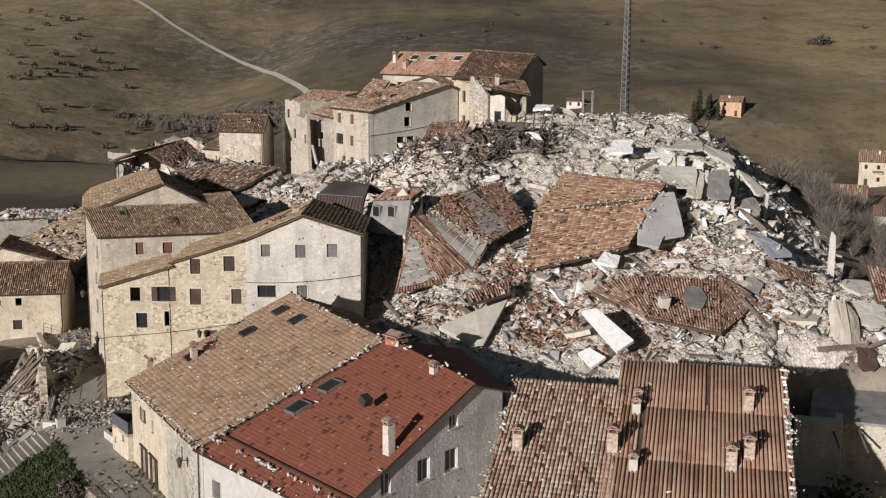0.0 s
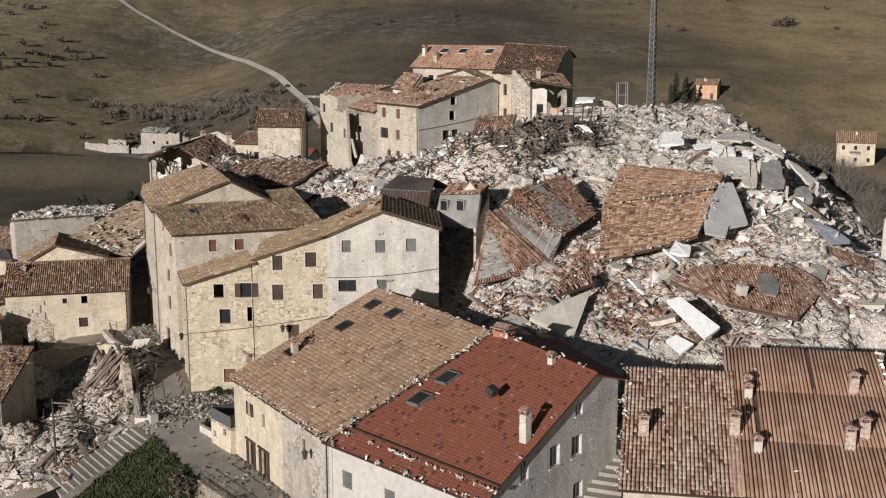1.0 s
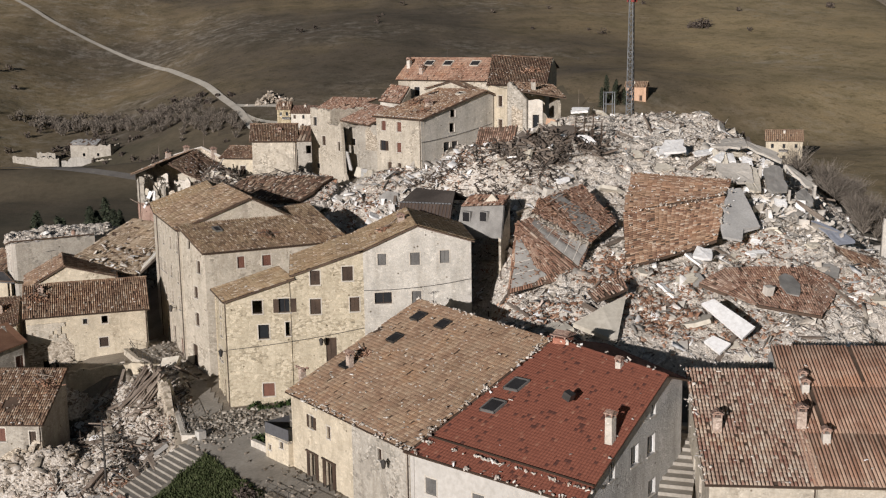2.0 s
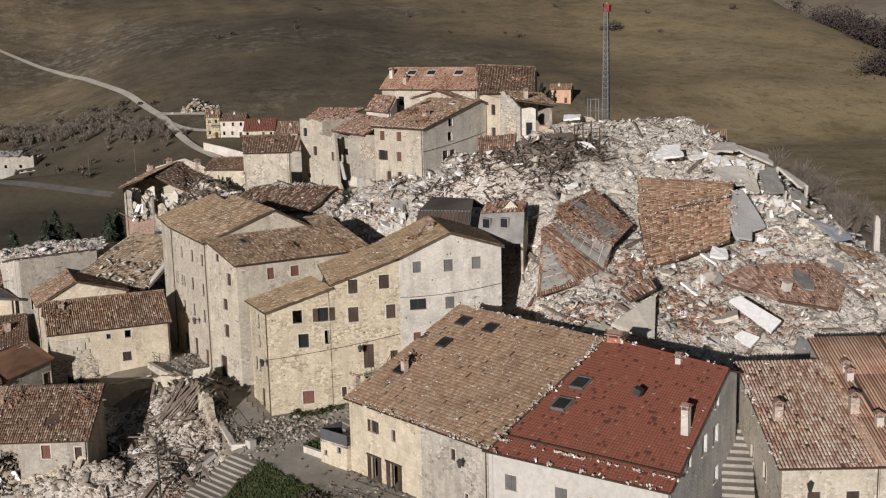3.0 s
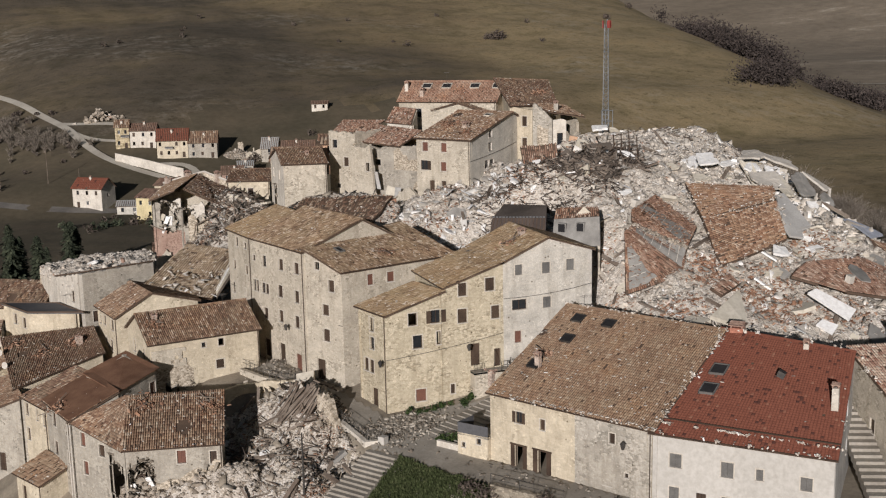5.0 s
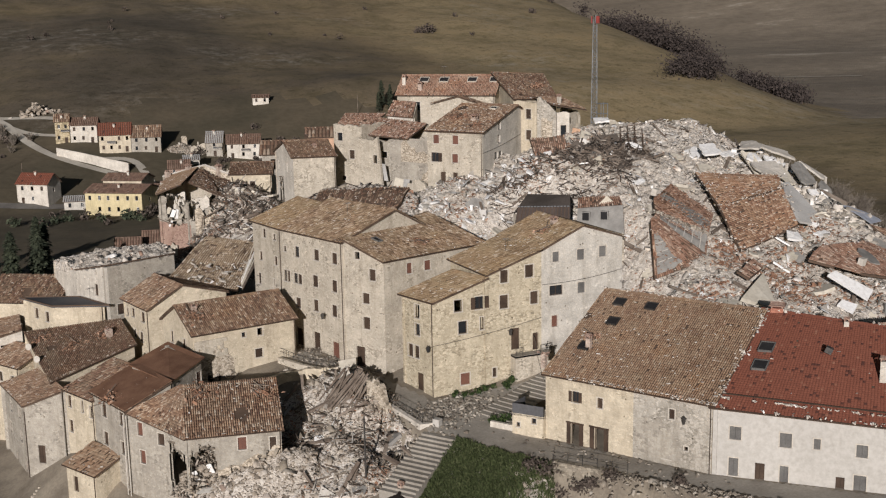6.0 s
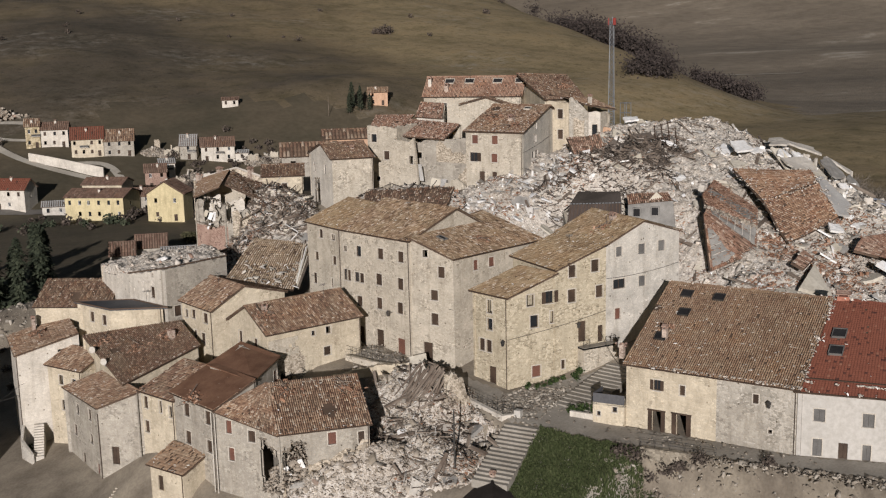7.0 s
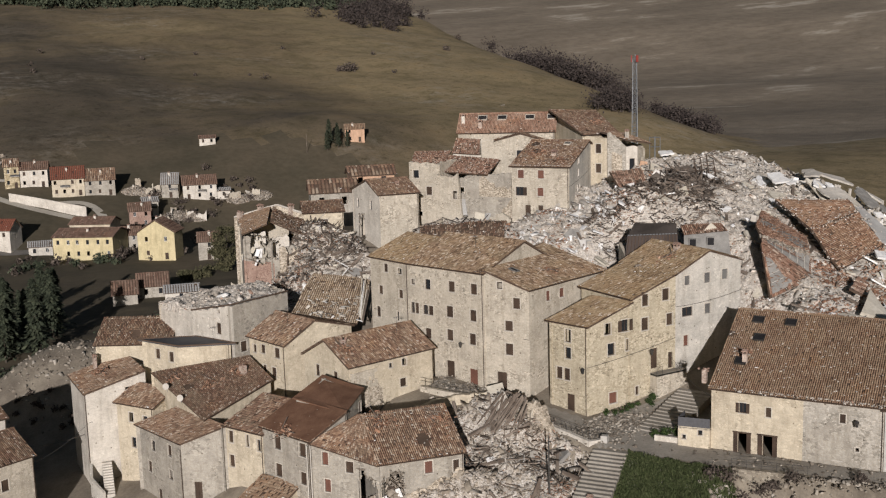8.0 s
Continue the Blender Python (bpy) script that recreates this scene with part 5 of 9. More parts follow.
for a, b, za, zb2, holes, mat in (((-64.2, 152.5), (-54.0, 156.2), 8.6, 8.7, [(1.6, 1.6, 1.1, 1.5, "s"), (3.9, 1.8, 1.2, 1.5, "s")], DULL), ((-67.0, 160.6), (-64.2, 152.5), 6.9, 8.6, [(5.4, 4.2, 1.0, 1.6, "s"), (5.9, 7.2, 0.4, 0.5, "d")], WHITE), ((-54.0, 156.2), (-52.4, 167.0), 8.6, 8.0, [], STONE), ((-52.4, 167.0), (-69.0, 170.0), 8.2, 6.6, [], STONE), ((-69.0, 170.0), (-67.0, 160.6), 6.2, 6.8, [], WHITE)):
    wall_with(fh, a, b, -9.0, jagged(math.dist(a, b), lambda f: za + (zb2 - za) * f - 0.1, 0.06, 99), holes, mat, ends=True)
part("eave_trim", Geo().tube((-67.1, 160.6, 6.95), (-64.3, 152.3, 8.75), 0.12, 0.12, 5).tube((-64.3, 152.3, 8.75), (-54.0, 156.0, 8.8), 0.12, 0.12, 5), BED, fh)
part("floor_slab", Geo().slab([(-66.5, 160.8, 6.6), (-64.0, 153.2, 8.0), (-54.4, 156.6, 8.1), (-52.8, 166.6, 7.6), (-68.4, 169.6, 6.2)], 0.3), CONCRETE, fh)
box_house("village_house", "low house with broken tiled roof", (-78.8, 169.7), (-69.6, 164.0), 6.0, -8.0, 1.7, 4.4, {}, CREAM, TILE_DARK, rf=0.999, seed=71, damage=0.1)
ih, i_roof = box_house("village_house", "white house with outside steps and tile roof", (-82.7, 170.0), (-83.2, 159.0), 8.3, -20.0, -2.3, -0.3,
    {"right": [(5.4, -3.4, 0.7, 1.2, "d")]}, WHITE, TILE, rf=0.999, seed=72)
chimney(ih, (-79.5, 168.0, -0.6), 1.0, 0.5)
box_house("village_house", "white house at the foot of the lane", (-101.0, 148.0), (-92.0, 151.5), 9.0, -18.0, -7.0, -4.4, {"front": [(5.0, -10.5, 1.0, 1.5, "s")]}, STONE, TILE_DARK, rf=0.5, seed=73)
box_house("shed", "small shed with tiled roof against the houses", (-73.5, 126.0), (-71.0, 121.0), 4.0, -18.0, -8.6, -7.2, {"front": [(1.2, -11.4, 0.9, 1.8, "D")]}, CREAM, TILE_TAN, rf=0.999, seed=74, category="shed", damage=0.12, loose=0.8)

# the houses on the crest
hh, h_roof = box_house("hilltop_house", "pale stone house on the crest with red shutters", (-14.8, 155.6), (-9.4, 147.6), 14.3, 13.0, 24.0, 27.1,
    {"front": [(1.1, 22.2, 1.0, 1.3, "r"), (4.5, 22.2, 1.0, 1.3, "r"), (0.7, 19.4, 1.3, 1.4, "o"), (4.4, 19.4, 1.0, 1.3, "r"), (2.3, 16.2, 0.9, 1.7, "D"), (4.5, 16.2, 0.8, 1.7, "D")],
     "right": [(5.6, 24.0, 1.0, 1.0, "d"), (5.4, 22.0, 1.0, 1.2, "d"), (4.2, 19.3, 1.2, 1.4, "d"), (5.8, 19.3, 1.2, 1.4, "d")], "right_mat": GREYS}, STONE, TILE, rf=0.88, zb=26.5, shear=-1.1, seed=81, damage=0.06, loose=1.6)
chimney(hh, (-7.6, 153.8, 25.2), 0.7, 0.8, 0.5)
nh, n_roof = box_house("hilltop_house", "long rendered house with dormer skylights in a red tile roof", (-9.5, 180.4), (3.6, 169.2), 8.5, 16.0, 28.0, 31.0,
    {"front": [(3.1, 25.4, 1.0, 1.4, "d"), (8.0, 25.4, 1.0, 1.4, "d"), (13.0, 25.6, 1.2, 1.3, "d"), (6.5, 21.0, 1.4, 2.0, "D"), (3.0, 21.3, 1.0, 1.6, "s")]}, STONE, TILE_STRIP, rf=0.5, seed=82)
for s in (0.2, 0.4, 0.68, 0.9):
    skylight(nh, *n_roof, s, 0.62, 1.7, 1.2, SURROUND)
chimney(nh, (-7.6, 181.6, 29.6), 1.3, 0.6, -0.7, WHITE)
chimney(nh, (-5.9, 178.6, 28.9), 0.9, 0.7, -0.7)
porch = thing("porch", (-1, 171, 16), "small gabled porch against the rendered house", "porch")
po = Vector((-0.65, -0.76, 0)) * 2.6
pa, pl, pr = Vector((-0.7, 173.0, 27.9)), Vector((-4.4, 176.0, 26.7)), Vector((3.1, 169.7, 26.3))
tiled_roof(porch, pl + po, pl, pa, pa + po, TILE_DARK, seed=188, damage=0.08)
tiled_roof(porch, pr, pr + po, pa + po, pa, TILE_DARK, seed=189, damage=0.08)
wall_with(porch, (pl + po * 0.85).xy, (pr + po * 0.85).xy, 15.0, [(0, 26.5), (4.9, 27.7), (9.8, 26.1)], [(4.0, 23.5, 1.0, 1.4, "d")], STONE)
annex = thing("lean_to", (-11, 175, 14), "small lean-to with a slipped tile roof", "lean-to")
tiled_roof(annex, (-13.0, 177.0, 24.8), (-10.0, 172.6, 24.6), (-8.2, 175.2, 27.0), (-10.8, 179.0, 27.2), TILE_RUST, seed=190, damage=0.2, loose=1.2)
wall_with(annex, (-12.7, 177.0), (-9.8, 172.8), 12.0, [(0, 24.7), (5.1, 24.5)], [(2.0, 22.0, 0.9, 1.3, "d")], WHITE)
wall_with(annex, (-9.8, 172.8), (-8.0, 175.2), 12.0, [(0, 24.5), (3.0, 26.8)], [], STONE)
skylight(hh, *h_roof, 0.62, 0.8, 1.2, 1.0, SURROUND)
mh, m_roof = quad_house("hilltop_house", "tall cream house with a long patched roof", (1.4, 157.6, 27.9), (9.8, 159.2, 27.6), (4.5, 171.6, 31.5), (12.8, 169.3, 31.0), (7.2, 176.0, 29.8), (14.6, 173.0, 29.6), 15.0,
    {"front": [(0.6, 25.0, 0.9, 1.5, "d"), (0.6, 21.9, 1.0, 1.5, "d")], "left": [(4.0, 28.6, 0.8, 0.9, "d")]}, CREAM, TILE_DARK, seed=83, damage=0.05)
kh, k_roof = box_house("hilltop_house", "square stone house with a low tile roof and a broken archway", (-32.5, 167.6), (-26.0, 166.3), 10.0, 8.0, 19.9, 21.9, {"left": [(1.9, 17.2, 0.8, 1.5, "g"), (6.6, 17.2, 0.8, 1.5, "g"), *burst(2.2, 10.4, 2.3, 5.6, 84)], "left_mat": WHITE}, STONE, TILE_DARK, rf=0.42, shear=-1.9, seed=84)
chimney(kh, (-28.4, 169.0, 20.6), 0.7, 0.5, 0.2)
th = thing("ruined_house", (-22, 171, 10), "stone tower house that has lost its roof", "ruin")
tc = [(-23.7, 173.3), (-20.8, 168.0), (-15.6, 171.0), (-18.5, 176.3)]
for i in range(4):
    a, b = tc[i], tc[(i + 1) % 4]
    L = math.dist(a, b)
    tops = jagged(L, 24.2, 0.12, 90 + i)
    wall_with(th, a, b, 9.0, tops, [(0.8, 21.6, 1.1, 1.3, "d"), (3.3, 18.8, 1.1, 1.4, "s"), (1.6, 15.2, 0.8, 0.7, "d")] if i == 0 else [], STONE)
tiled_roof(th, (-19.8, 169.6, 22.6), (-15.6, 161.6, 22.3), (-10.4, 165.4, 24.2), (-15.4, 174.4, 24.8), TILE_RUST, seed=85, damage=0.14, loose=1.0)
tiled_roof(th, (-23.0, 173.8, 23.9), (-19.6, 169.4, 23.5), (-13.0, 177.0, 25.2), (-20.0, 177.8, 25.5), TILE_RUST, seed=185, damage=0.14, loose=1.0)
wall_with(th, (-15.4, 174.4), (-10.4, 165.4), 12.0, [(0, 24.6), (10.3, 24.0)], [], STONE)
uh = thing("ruined_house", (-18, 162, 12), "stone house front torn open in the middle", "ruin")
wall_with(uh, (-21.35, 168.1), (-14.95, 156.1), 9.0, jagged(13.6, lambda f: 22.2 if f < 0.3 else (22.2 - 160 * (f - 0.3) if f < 0.335 else 15.0 + 1.2 * math.sin(9 * f)), 0.3, 95, 0.35), [(3.0, 18.4, 0.8, 1.3, "d")], STONE)
wall_with(uh, (-18.6, 168.6), (-12.6, 157.4), 10.0, jagged(12.7, lambda f: 21.6 + 0.9 * f, 0.3, 96), [(1.6, 19.0, 1.2, 1.0, "d")], DULL)
ua, ub = Vector((-18.6, 168.6)), Vector((-12.6, 157.4))
uo = Vector((-0.88, -0.47)) * 0.03
wall_with(uh, ua.lerp(ub, 0.45) + uo, ua.lerp(ub, 0.98) + uo, 18.6, jagged(6.7, lambda f: 21.6 - 1.2 * f + 0.7 * math.sin(7 * f), 0.5, 195, 0.3), [], BARE_STONE, 0.05, "bare masonry where the plaster has torn off")
wall_with(uh, ua.lerp(ub, 0.72) + uo, ua.lerp(ub, 0.98) + uo, 13.0, jagged(3.3, lambda f: 15.6 + 3.6 * f, 0.5, 196, 0.3), [], BARE_STONE, 0.05, "bare masonry where the plaster has torn off")
for k, (x, y, z, w, h, lean) in enumerate(((-18.4, 164.4, 17.0, 0.9, 3.2, 0.25), (-17.0, 162.0, 15.4, 1.8, 1.6, -0.4), (-15.6, 159.4, 15.0, 2.2, 1.2, 0.5), (-16.4, 160.6, 15.2, 1.0, 2.4, 0.3))):
    part("plaster_panel", Geo().block((x, y, z), (w, 0.2, h), -1.05 + 0.3 * k, (lean, 0.2 * math.sin(k)), 0.3, RND), (GREY_PLASTER, PLASTER_SLAB, PLASTER_SLAB, GREY_PLASTER)[k], uh)
wh = thing("ruined_house", (6, 153, 20), "torn house stump with a white inner wall", "ruin")
wall_with(wh, (1.3, 158.0), (3.35, 154.1), 15.0, [(0, 27.9), (4.4, 27.5)], [(2.4, 25.0, 0.95, 1.5, "s"), (2.4, 21.7, 0.95, 1.5, "s")], CREAM, ends=True)
for a, b, tops, mat, holes in (((3.4, 154.0), (5.7, 152.0), jagged(3.05, lambda f: 28.2 - 2.2 * f * f, 0.25, 97, 0.3), PATCHED, []), ((3.9, 153.5), (5.2, 152.35), jagged(1.75, lambda f: 25.4 - 0.6 * f, 0.4, 98, 0.3), BARE_STONE, []), ((5.75, 152.5), (7.9, 151.7), jagged(2.3, lambda f: 26.2 - 0.5 * f, 0.15, 197), WHITE, [(0.9, 21.8, 0.9, 2.2, "d")]),
                               ((7.9, 151.8), (10.8, 153.2), jagged(3.2, lambda f: 24.2 - 1.0 * math.sin(3 * f), 0.4, 198), STONE, []), ((10.8, 153.2), (10.8, 158.8), jagged(5.6, lambda f: 25.4 + 1.8 * f, 0.4, 199), STONE, [])):
    wall_with(wh, a, b, 17.0, tops, holes, mat, 0.1 if mat == BARE_STONE else 0.45, ends=True)
tiled_roof(wh, (5.0, 151.4, 27.3), (11.3, 151.9, 26.2), (10.9, 158.6, 27.7), (4.2, 157.0, 28.4), TILE, seed=87, damage=0.15)
chimney(wh, (6.9, 153.2, 27.3), 1.1, 0.5, 0.2, WHITE)
part("door_leaf", Geo().block((8.9, 151.5, 22.6), (1.3, 0.1, 1.8), -0.4, (0.15, 0.2), 0.05, RND), ORANGE, wh, "orange wooden door leaf hanging loose")
part("hanging_floor", Geo().slab([(6.4, 151.5, 22.0), (10.0, 151.0, 21.4), (10.2, 153.4, 21.6), (6.2, 153.4, 22.2)], 0.3), CONCRETE, wh)
box_house("village_house", "low white house with a dark tile roof by the alley", (-105.0, 160.0), (-93.0, 163.5), 8.0, -18.0, -5.0, -2.8, {"front": [(8.0, -8.0, 1.0, 1.4, "s")]}, WHITE, TILE_DARK, rf=0.5, seed=75)
box_house("village_house", "narrow house with a small tile roof above steps", (-79.6, 157.0), (-76.3, 151.2), 4.2, -20.0, -3.6, -2.0, {"front": [(2.2, -6.0, 0.8, 1.3, "d"), (4.8, -6.2, 0.8, 1.3, "d"), (2.4, -9.6, 0.8, 1.4, "d")]}, CREAM, TILE, rf=0.999, seed=76)
for x, y, z in ((-74.6, 149.6, -0.9), (-74.0, 145.6, -1.6)):
    dish = thing("satellite_dish", (x, y, z), "white satellite dish on a roof edge", "satellite dish", "satellite dishes")
    part("reflector", Geo().tube((x - 0.1, y - 0.15, z + 0.5), (x - 0.3, y - 0.4, z + 0.55), 0.18, 0.45, 12), CONCRETE, dish)
    part("arm", Geo().tube((x, y, z - 0.3), (x - 0.1, y - 0.15, z + 0.5), 0.04), PALE_STEEL, dish)
torn = Geo()
rk = random.Random(4)
for i in range(9):
    for j in range(5):
        if rk.random() < 0.9:
            u, zz = 0.1 + 0.46 * i, 1.0 + 0.45 * j
            q = Vector((-57.6, 128.9)) + Vector((13.4, 2.3)).normalized() * (u + 0.2)
            torn.block((q.x + 0.03, q.y + 0.02, zz), (0.5, 0.3, 0.46), 0.17, (0, 0), 0.08, rk)
part("torn_stone", torn, STONE, dh, "bare rubble masonry where plaster fell")

for k, (ho, roof, s, t, r, n) in enumerate(((lm, lm_roof, 0.78, 0.62, 0.9, 110), (lm, lm_roof, 0.4, 0.5, 0.8, 60), (lm, lm_roof, 0.15, 0.8, 0.7, 40), (dh, d_roof, 0.12, 0.6, 0.8, 70), (ph, p_roof, 0.85, 0.7, 0.8, 80), (ph, p_roof, 0.2, 0.85, 0.9, 90), (qh, q_roof, 0.5, 0.1, 0.8, 70),
        (ih, i_roof, 0.4, 0.5, 0.9, 80), (hh, h_roof, 0.3, 0.5, 0.9, 90), (hh, h_roof, 0.75, 0.25, 0.7, 60), (mh, m_roof, 0.7, 0.5, 0.9, 80), (b3, b3_roof, 0.5, 0.4, 0.7, 40), (c3, c3_roof, 0.6, 0.5, 0.6, 30), (a1, a1_roof, 0.14, 0.45, 0.6, 40))):
    tile_pile(ho, roof, s, t, r, n, 700 + k)

# ---- the collapsed quarter ----
def heap_points(n, seed, inside, height, size_lo, size_hi, power=2.5, sink=0.15):
    g = np.random.default_rng(seed)
    x0, x1, y0, y1 = inside[:4]
    x, y = g.uniform(x0, x1, n), g.uniform(y0, y1, n)
    if len(inside) > 4:
        k = inside[4](x, y)
        x, y = x[k], y[k]
    s = size_lo + (size_hi - size_lo) * g.random(len(x)) ** power
    z = height(x, y) + s * g.uniform(-sink - 0.15, 0.2, len(x))
    return np.stack([x, y, z], 1), s


def lumps(x, y):
    v = 0.6 * np.sin(x * 0.9 + 1.1 * np.sin(y * 0.5)) * np.sin(y * 0.8 + 0.7) + 0.4 * np.sin(x * 2.1 + y * 1.3) * np.sin(y * 1.9 - x * 0.7)
    v = v + 0.9 * np.abs(np.sin(x * 0.33 + 0.8 * np.sin(y * 0.21))) * np.abs(np.sin(y * 0.37 + 0.5 * np.sin(x * 0.4))) - 0.35
    return v + 0.3 * np.sin(x * 3.7 - y * 2.9) * np.sin(x * 1.7 + y * 4.1)


# fallen roofs on the hilltop: each plane as eave, eave, ridge, ridge
HIP_FACES = [((-4.7, 109.7, 8.85), (2.75, 109.6, 10.5), (-2.95, 113.1, 15.65), (-3.05, 113.1, 15.65)),
             ((2.8, 109.65, 10.55), (4.4, 111.4, 13.25), (-1.2, 114.9, 16.0), (-2.95, 113.15, 15.7)),
             ((-1.1, 115.1, 16.3), (4.6, 111.6, 13.55), (0.3, 117.3, 17.4), (0.2, 117.3, 17.4)),
             ((4.65, 111.6, 13.55), (8.5, 115.8, 14.9), (6.3, 122.3, 18.3), (0.25, 117.35, 17.42))]
BIG_FACES = [((9.2, 115.4, 15.85), (7.7, 109.0, 11.2), (17.9, 110.2, 13.5), (21.6, 117.6, 17.0)), ((13.0, 126.0, 18.9), (9.2, 115.5, 16.0), (21.6, 117.7, 17.3), (23.4, 121.2, 18.4))]
LOW_FACES = [((17.9, 98.6, 9.4), (24.4, 98.5, 7.9), (26.2, 107.6, 11.0), (16.9, 105.1, 11.7)), ((24.4, 98.5, 7.9), (29.4, 105.0, 9.6), (26.4, 107.8, 11.1), (26.2, 107.6, 11.0)), ((17.6, 98.8, 9.3), (17.9, 98.6, 9.4), (16.9, 105.1, 11.7), (13.6, 103.2, 10.6))]
MANSARD = [((-8.3, 122.4, 12.8), (-3.9, 117.8, 13.2), (-3.4, 119.0, 16.7), (-7.5, 123.4, 16.0)), ((-15.0, 127.2, 13.9), (-8.9, 122.6, 14.0), (-8.3, 124.0, 17.5), (-12.2, 128.4, 17.5))]


def under_faces(z, x, y, faces, clear):
    """Lower a height where a roof plane lies over it."""
    for face in faces:
        p = [Vector(q) for q in face]
        mid = sum(p, Vector()) / 4
        n = (p[1] - p[0]).cross(p[3] - p[0]) if (p[3] - p[2]).length < 0.5 else (p[2] - p[0]).cross(p[3] - p[1])
        if abs(n.z) < 1e-3:
            continue
        inside = np.ones(np.shape(x), bool)
        turn = 0.0
        for a, b in zip(p, p[1:] + p[:1]):
            turn += a.x * b.y - a.y * b.x
        for a, b in zip(p, p[1:] + p[:1]):
            d = (b - a).xy
            if d.length < 0.4:
                continue
            inside = inside & (((x - a.x) * d.y - (y - a.y) * d.x) / d.length * (-1 if turn > 0 else 1) > 0.15)
        plane = mid.z - (n.x * (x - mid.x) + n.y * (y - mid.y)) / n.z
        z = np.where(inside, np.minimum(z, plane - clear), z)
    return z


def hill_top(x, y):
    x, y = np.asarray(x, float), np.asarray(y, float)
    z = ground(x, y) + 0.45 * lumps(x, y) + 0.1 + 1.3 * np.exp(-(((x - 6) / 5.5) ** 2 + ((y - 138) / 4.5) ** 2))
    return under_faces(z, x, y, HIP_FACES + BIG_FACES + LOW_FACES + MANSARD, 0.9)


def main_zone(x, y):
    front = (x > -8) & (x < 47.5 - 0.1 * (y - 95)) & (y > 92.5 + np.maximum(0, 0.5 * (4 - x)) + 5.6 * (x > 29.5)) & (y < 156)
    back = (x > -30) & (x <= -2) & (y > 127 + np.maximum(0, -x - 16) * 0.6) & (y < 158) & (y < 152 - 0.75 * (x + 12) * (x > -12) - 0.0) & (y < 165 + 0.75 * (x + 12))
    return front | back


def heap_mesh(name, x0, x1, y0, y1, step, height, zone, parent):
    xs, ys = np.arange(x0, x1, step), np.arange(y0, y1, step)
    X, Y = np.meshgrid(xs, ys)
    Z = height(X, Y)
    ins = zone(X, Y)
    g = np.random.default_rng(int(abs(x0) * 7 + abs(y0)))
    Z = Z + g.normal(0, 0.26 * step, Z.shape) + 0.1 * np.abs(np.sin(X * 2.3 + np.sin(Y * 1.7))) * np.abs(np.sin(Y * 2.1 + 1.3 * np.sin(X)))
    X, Y = X + g.uniform(-0.3, 0.3, X.shape) * step, Y + g.uniform(-0.3, 0.3, Y.shape) * step
    Z = np.where(ins, Z, Z - 1.2)
    i = np.arange(X.size).reshape(X.shape)
    near = ins[:-1, :-1] | ins[:-1, 1:] | ins[1:, 1:] | ins[1:, :-1]
    q = np.stack([i[:-1, :-1], i[:-1, 1:], i[1:, 1:], i[1:, :-1]], -1)[near]
    return part(name, (np.stack([X, Y, Z], -1).reshape(-1, 3), q), HEAP, parent)


def debris(h, box, zone, height, seed, beams=0, slabs=0):
    """Roof timbers and broken floor slabs lying about on a heap."""
    rnd = random.Random(seed)
    beam_me, slab_me = [], []
    for k in range(4):
        beam_me.append(mesh_of("beam", Geo().block((0, 0, 0), (1, 0.055 + 0.02 * k, 0.05), 0, (0, 0), 0.15, rnd), WOOD))
    for k, mat in enumerate((SLAB_GREY, CONCRETE, PLASTER_SLAB, PLASTER_SLAB, CONCRETE, WHITE_SLAB)):
        g = Geo()
        m = rnd.choice((4, 5, 6))
        ring = [(math.cos(6.283 * i / m + 0.4 * rnd.random()) * rnd.uniform(0.35, 0.6), math.sin(6.283 * i / m) * rnd.uniform(0.3, 0.55), 0) for i in range(m)]
        g.slab(ring, 0.13)
        slab_me.append(mesh_of("slab", g, mat))
    for what, count, shapes in (("beam", beams, beam_me), ("slab", slabs, slab_me)):
        made = 0
        while made < count:
            x, y = rnd.uniform(box[0], box[1]), rnd.uniform(box[2], box[3])
            if not bool(zone(np.array([x]), np.array([y]))[0]):
                continue
            z = float(height(x, y))
            o = new(what, rnd.choice(shapes))
            o.parent = h
            o.matrix_parent_inverse = Matrix.Translation(-h.location)
            k = rnd.uniform(1.5, 5.0) if what == "beam" else 0.8 + 2.6 * rnd.random() ** 1.7
            o.location = (x, y, z + 0.25)
            gx2 = (float(height(x + 1.5, y)) - float(height(x - 1.5, y))) / 3
            gy2 = (float(height(x, y + 1.5)) - float(height(x, y - 1.5))) / 3
            o.rotation_euler = (math.atan(gy2) + rnd.gauss(0, 0.3), -math.atan(gx2) + rnd.gauss(0, 0.3), 0.0)
            o.rotation_euler.rotate_axis("Z", rnd.uniform(0, 6.28))
            o.scale = (k, k, k)
            made += 1


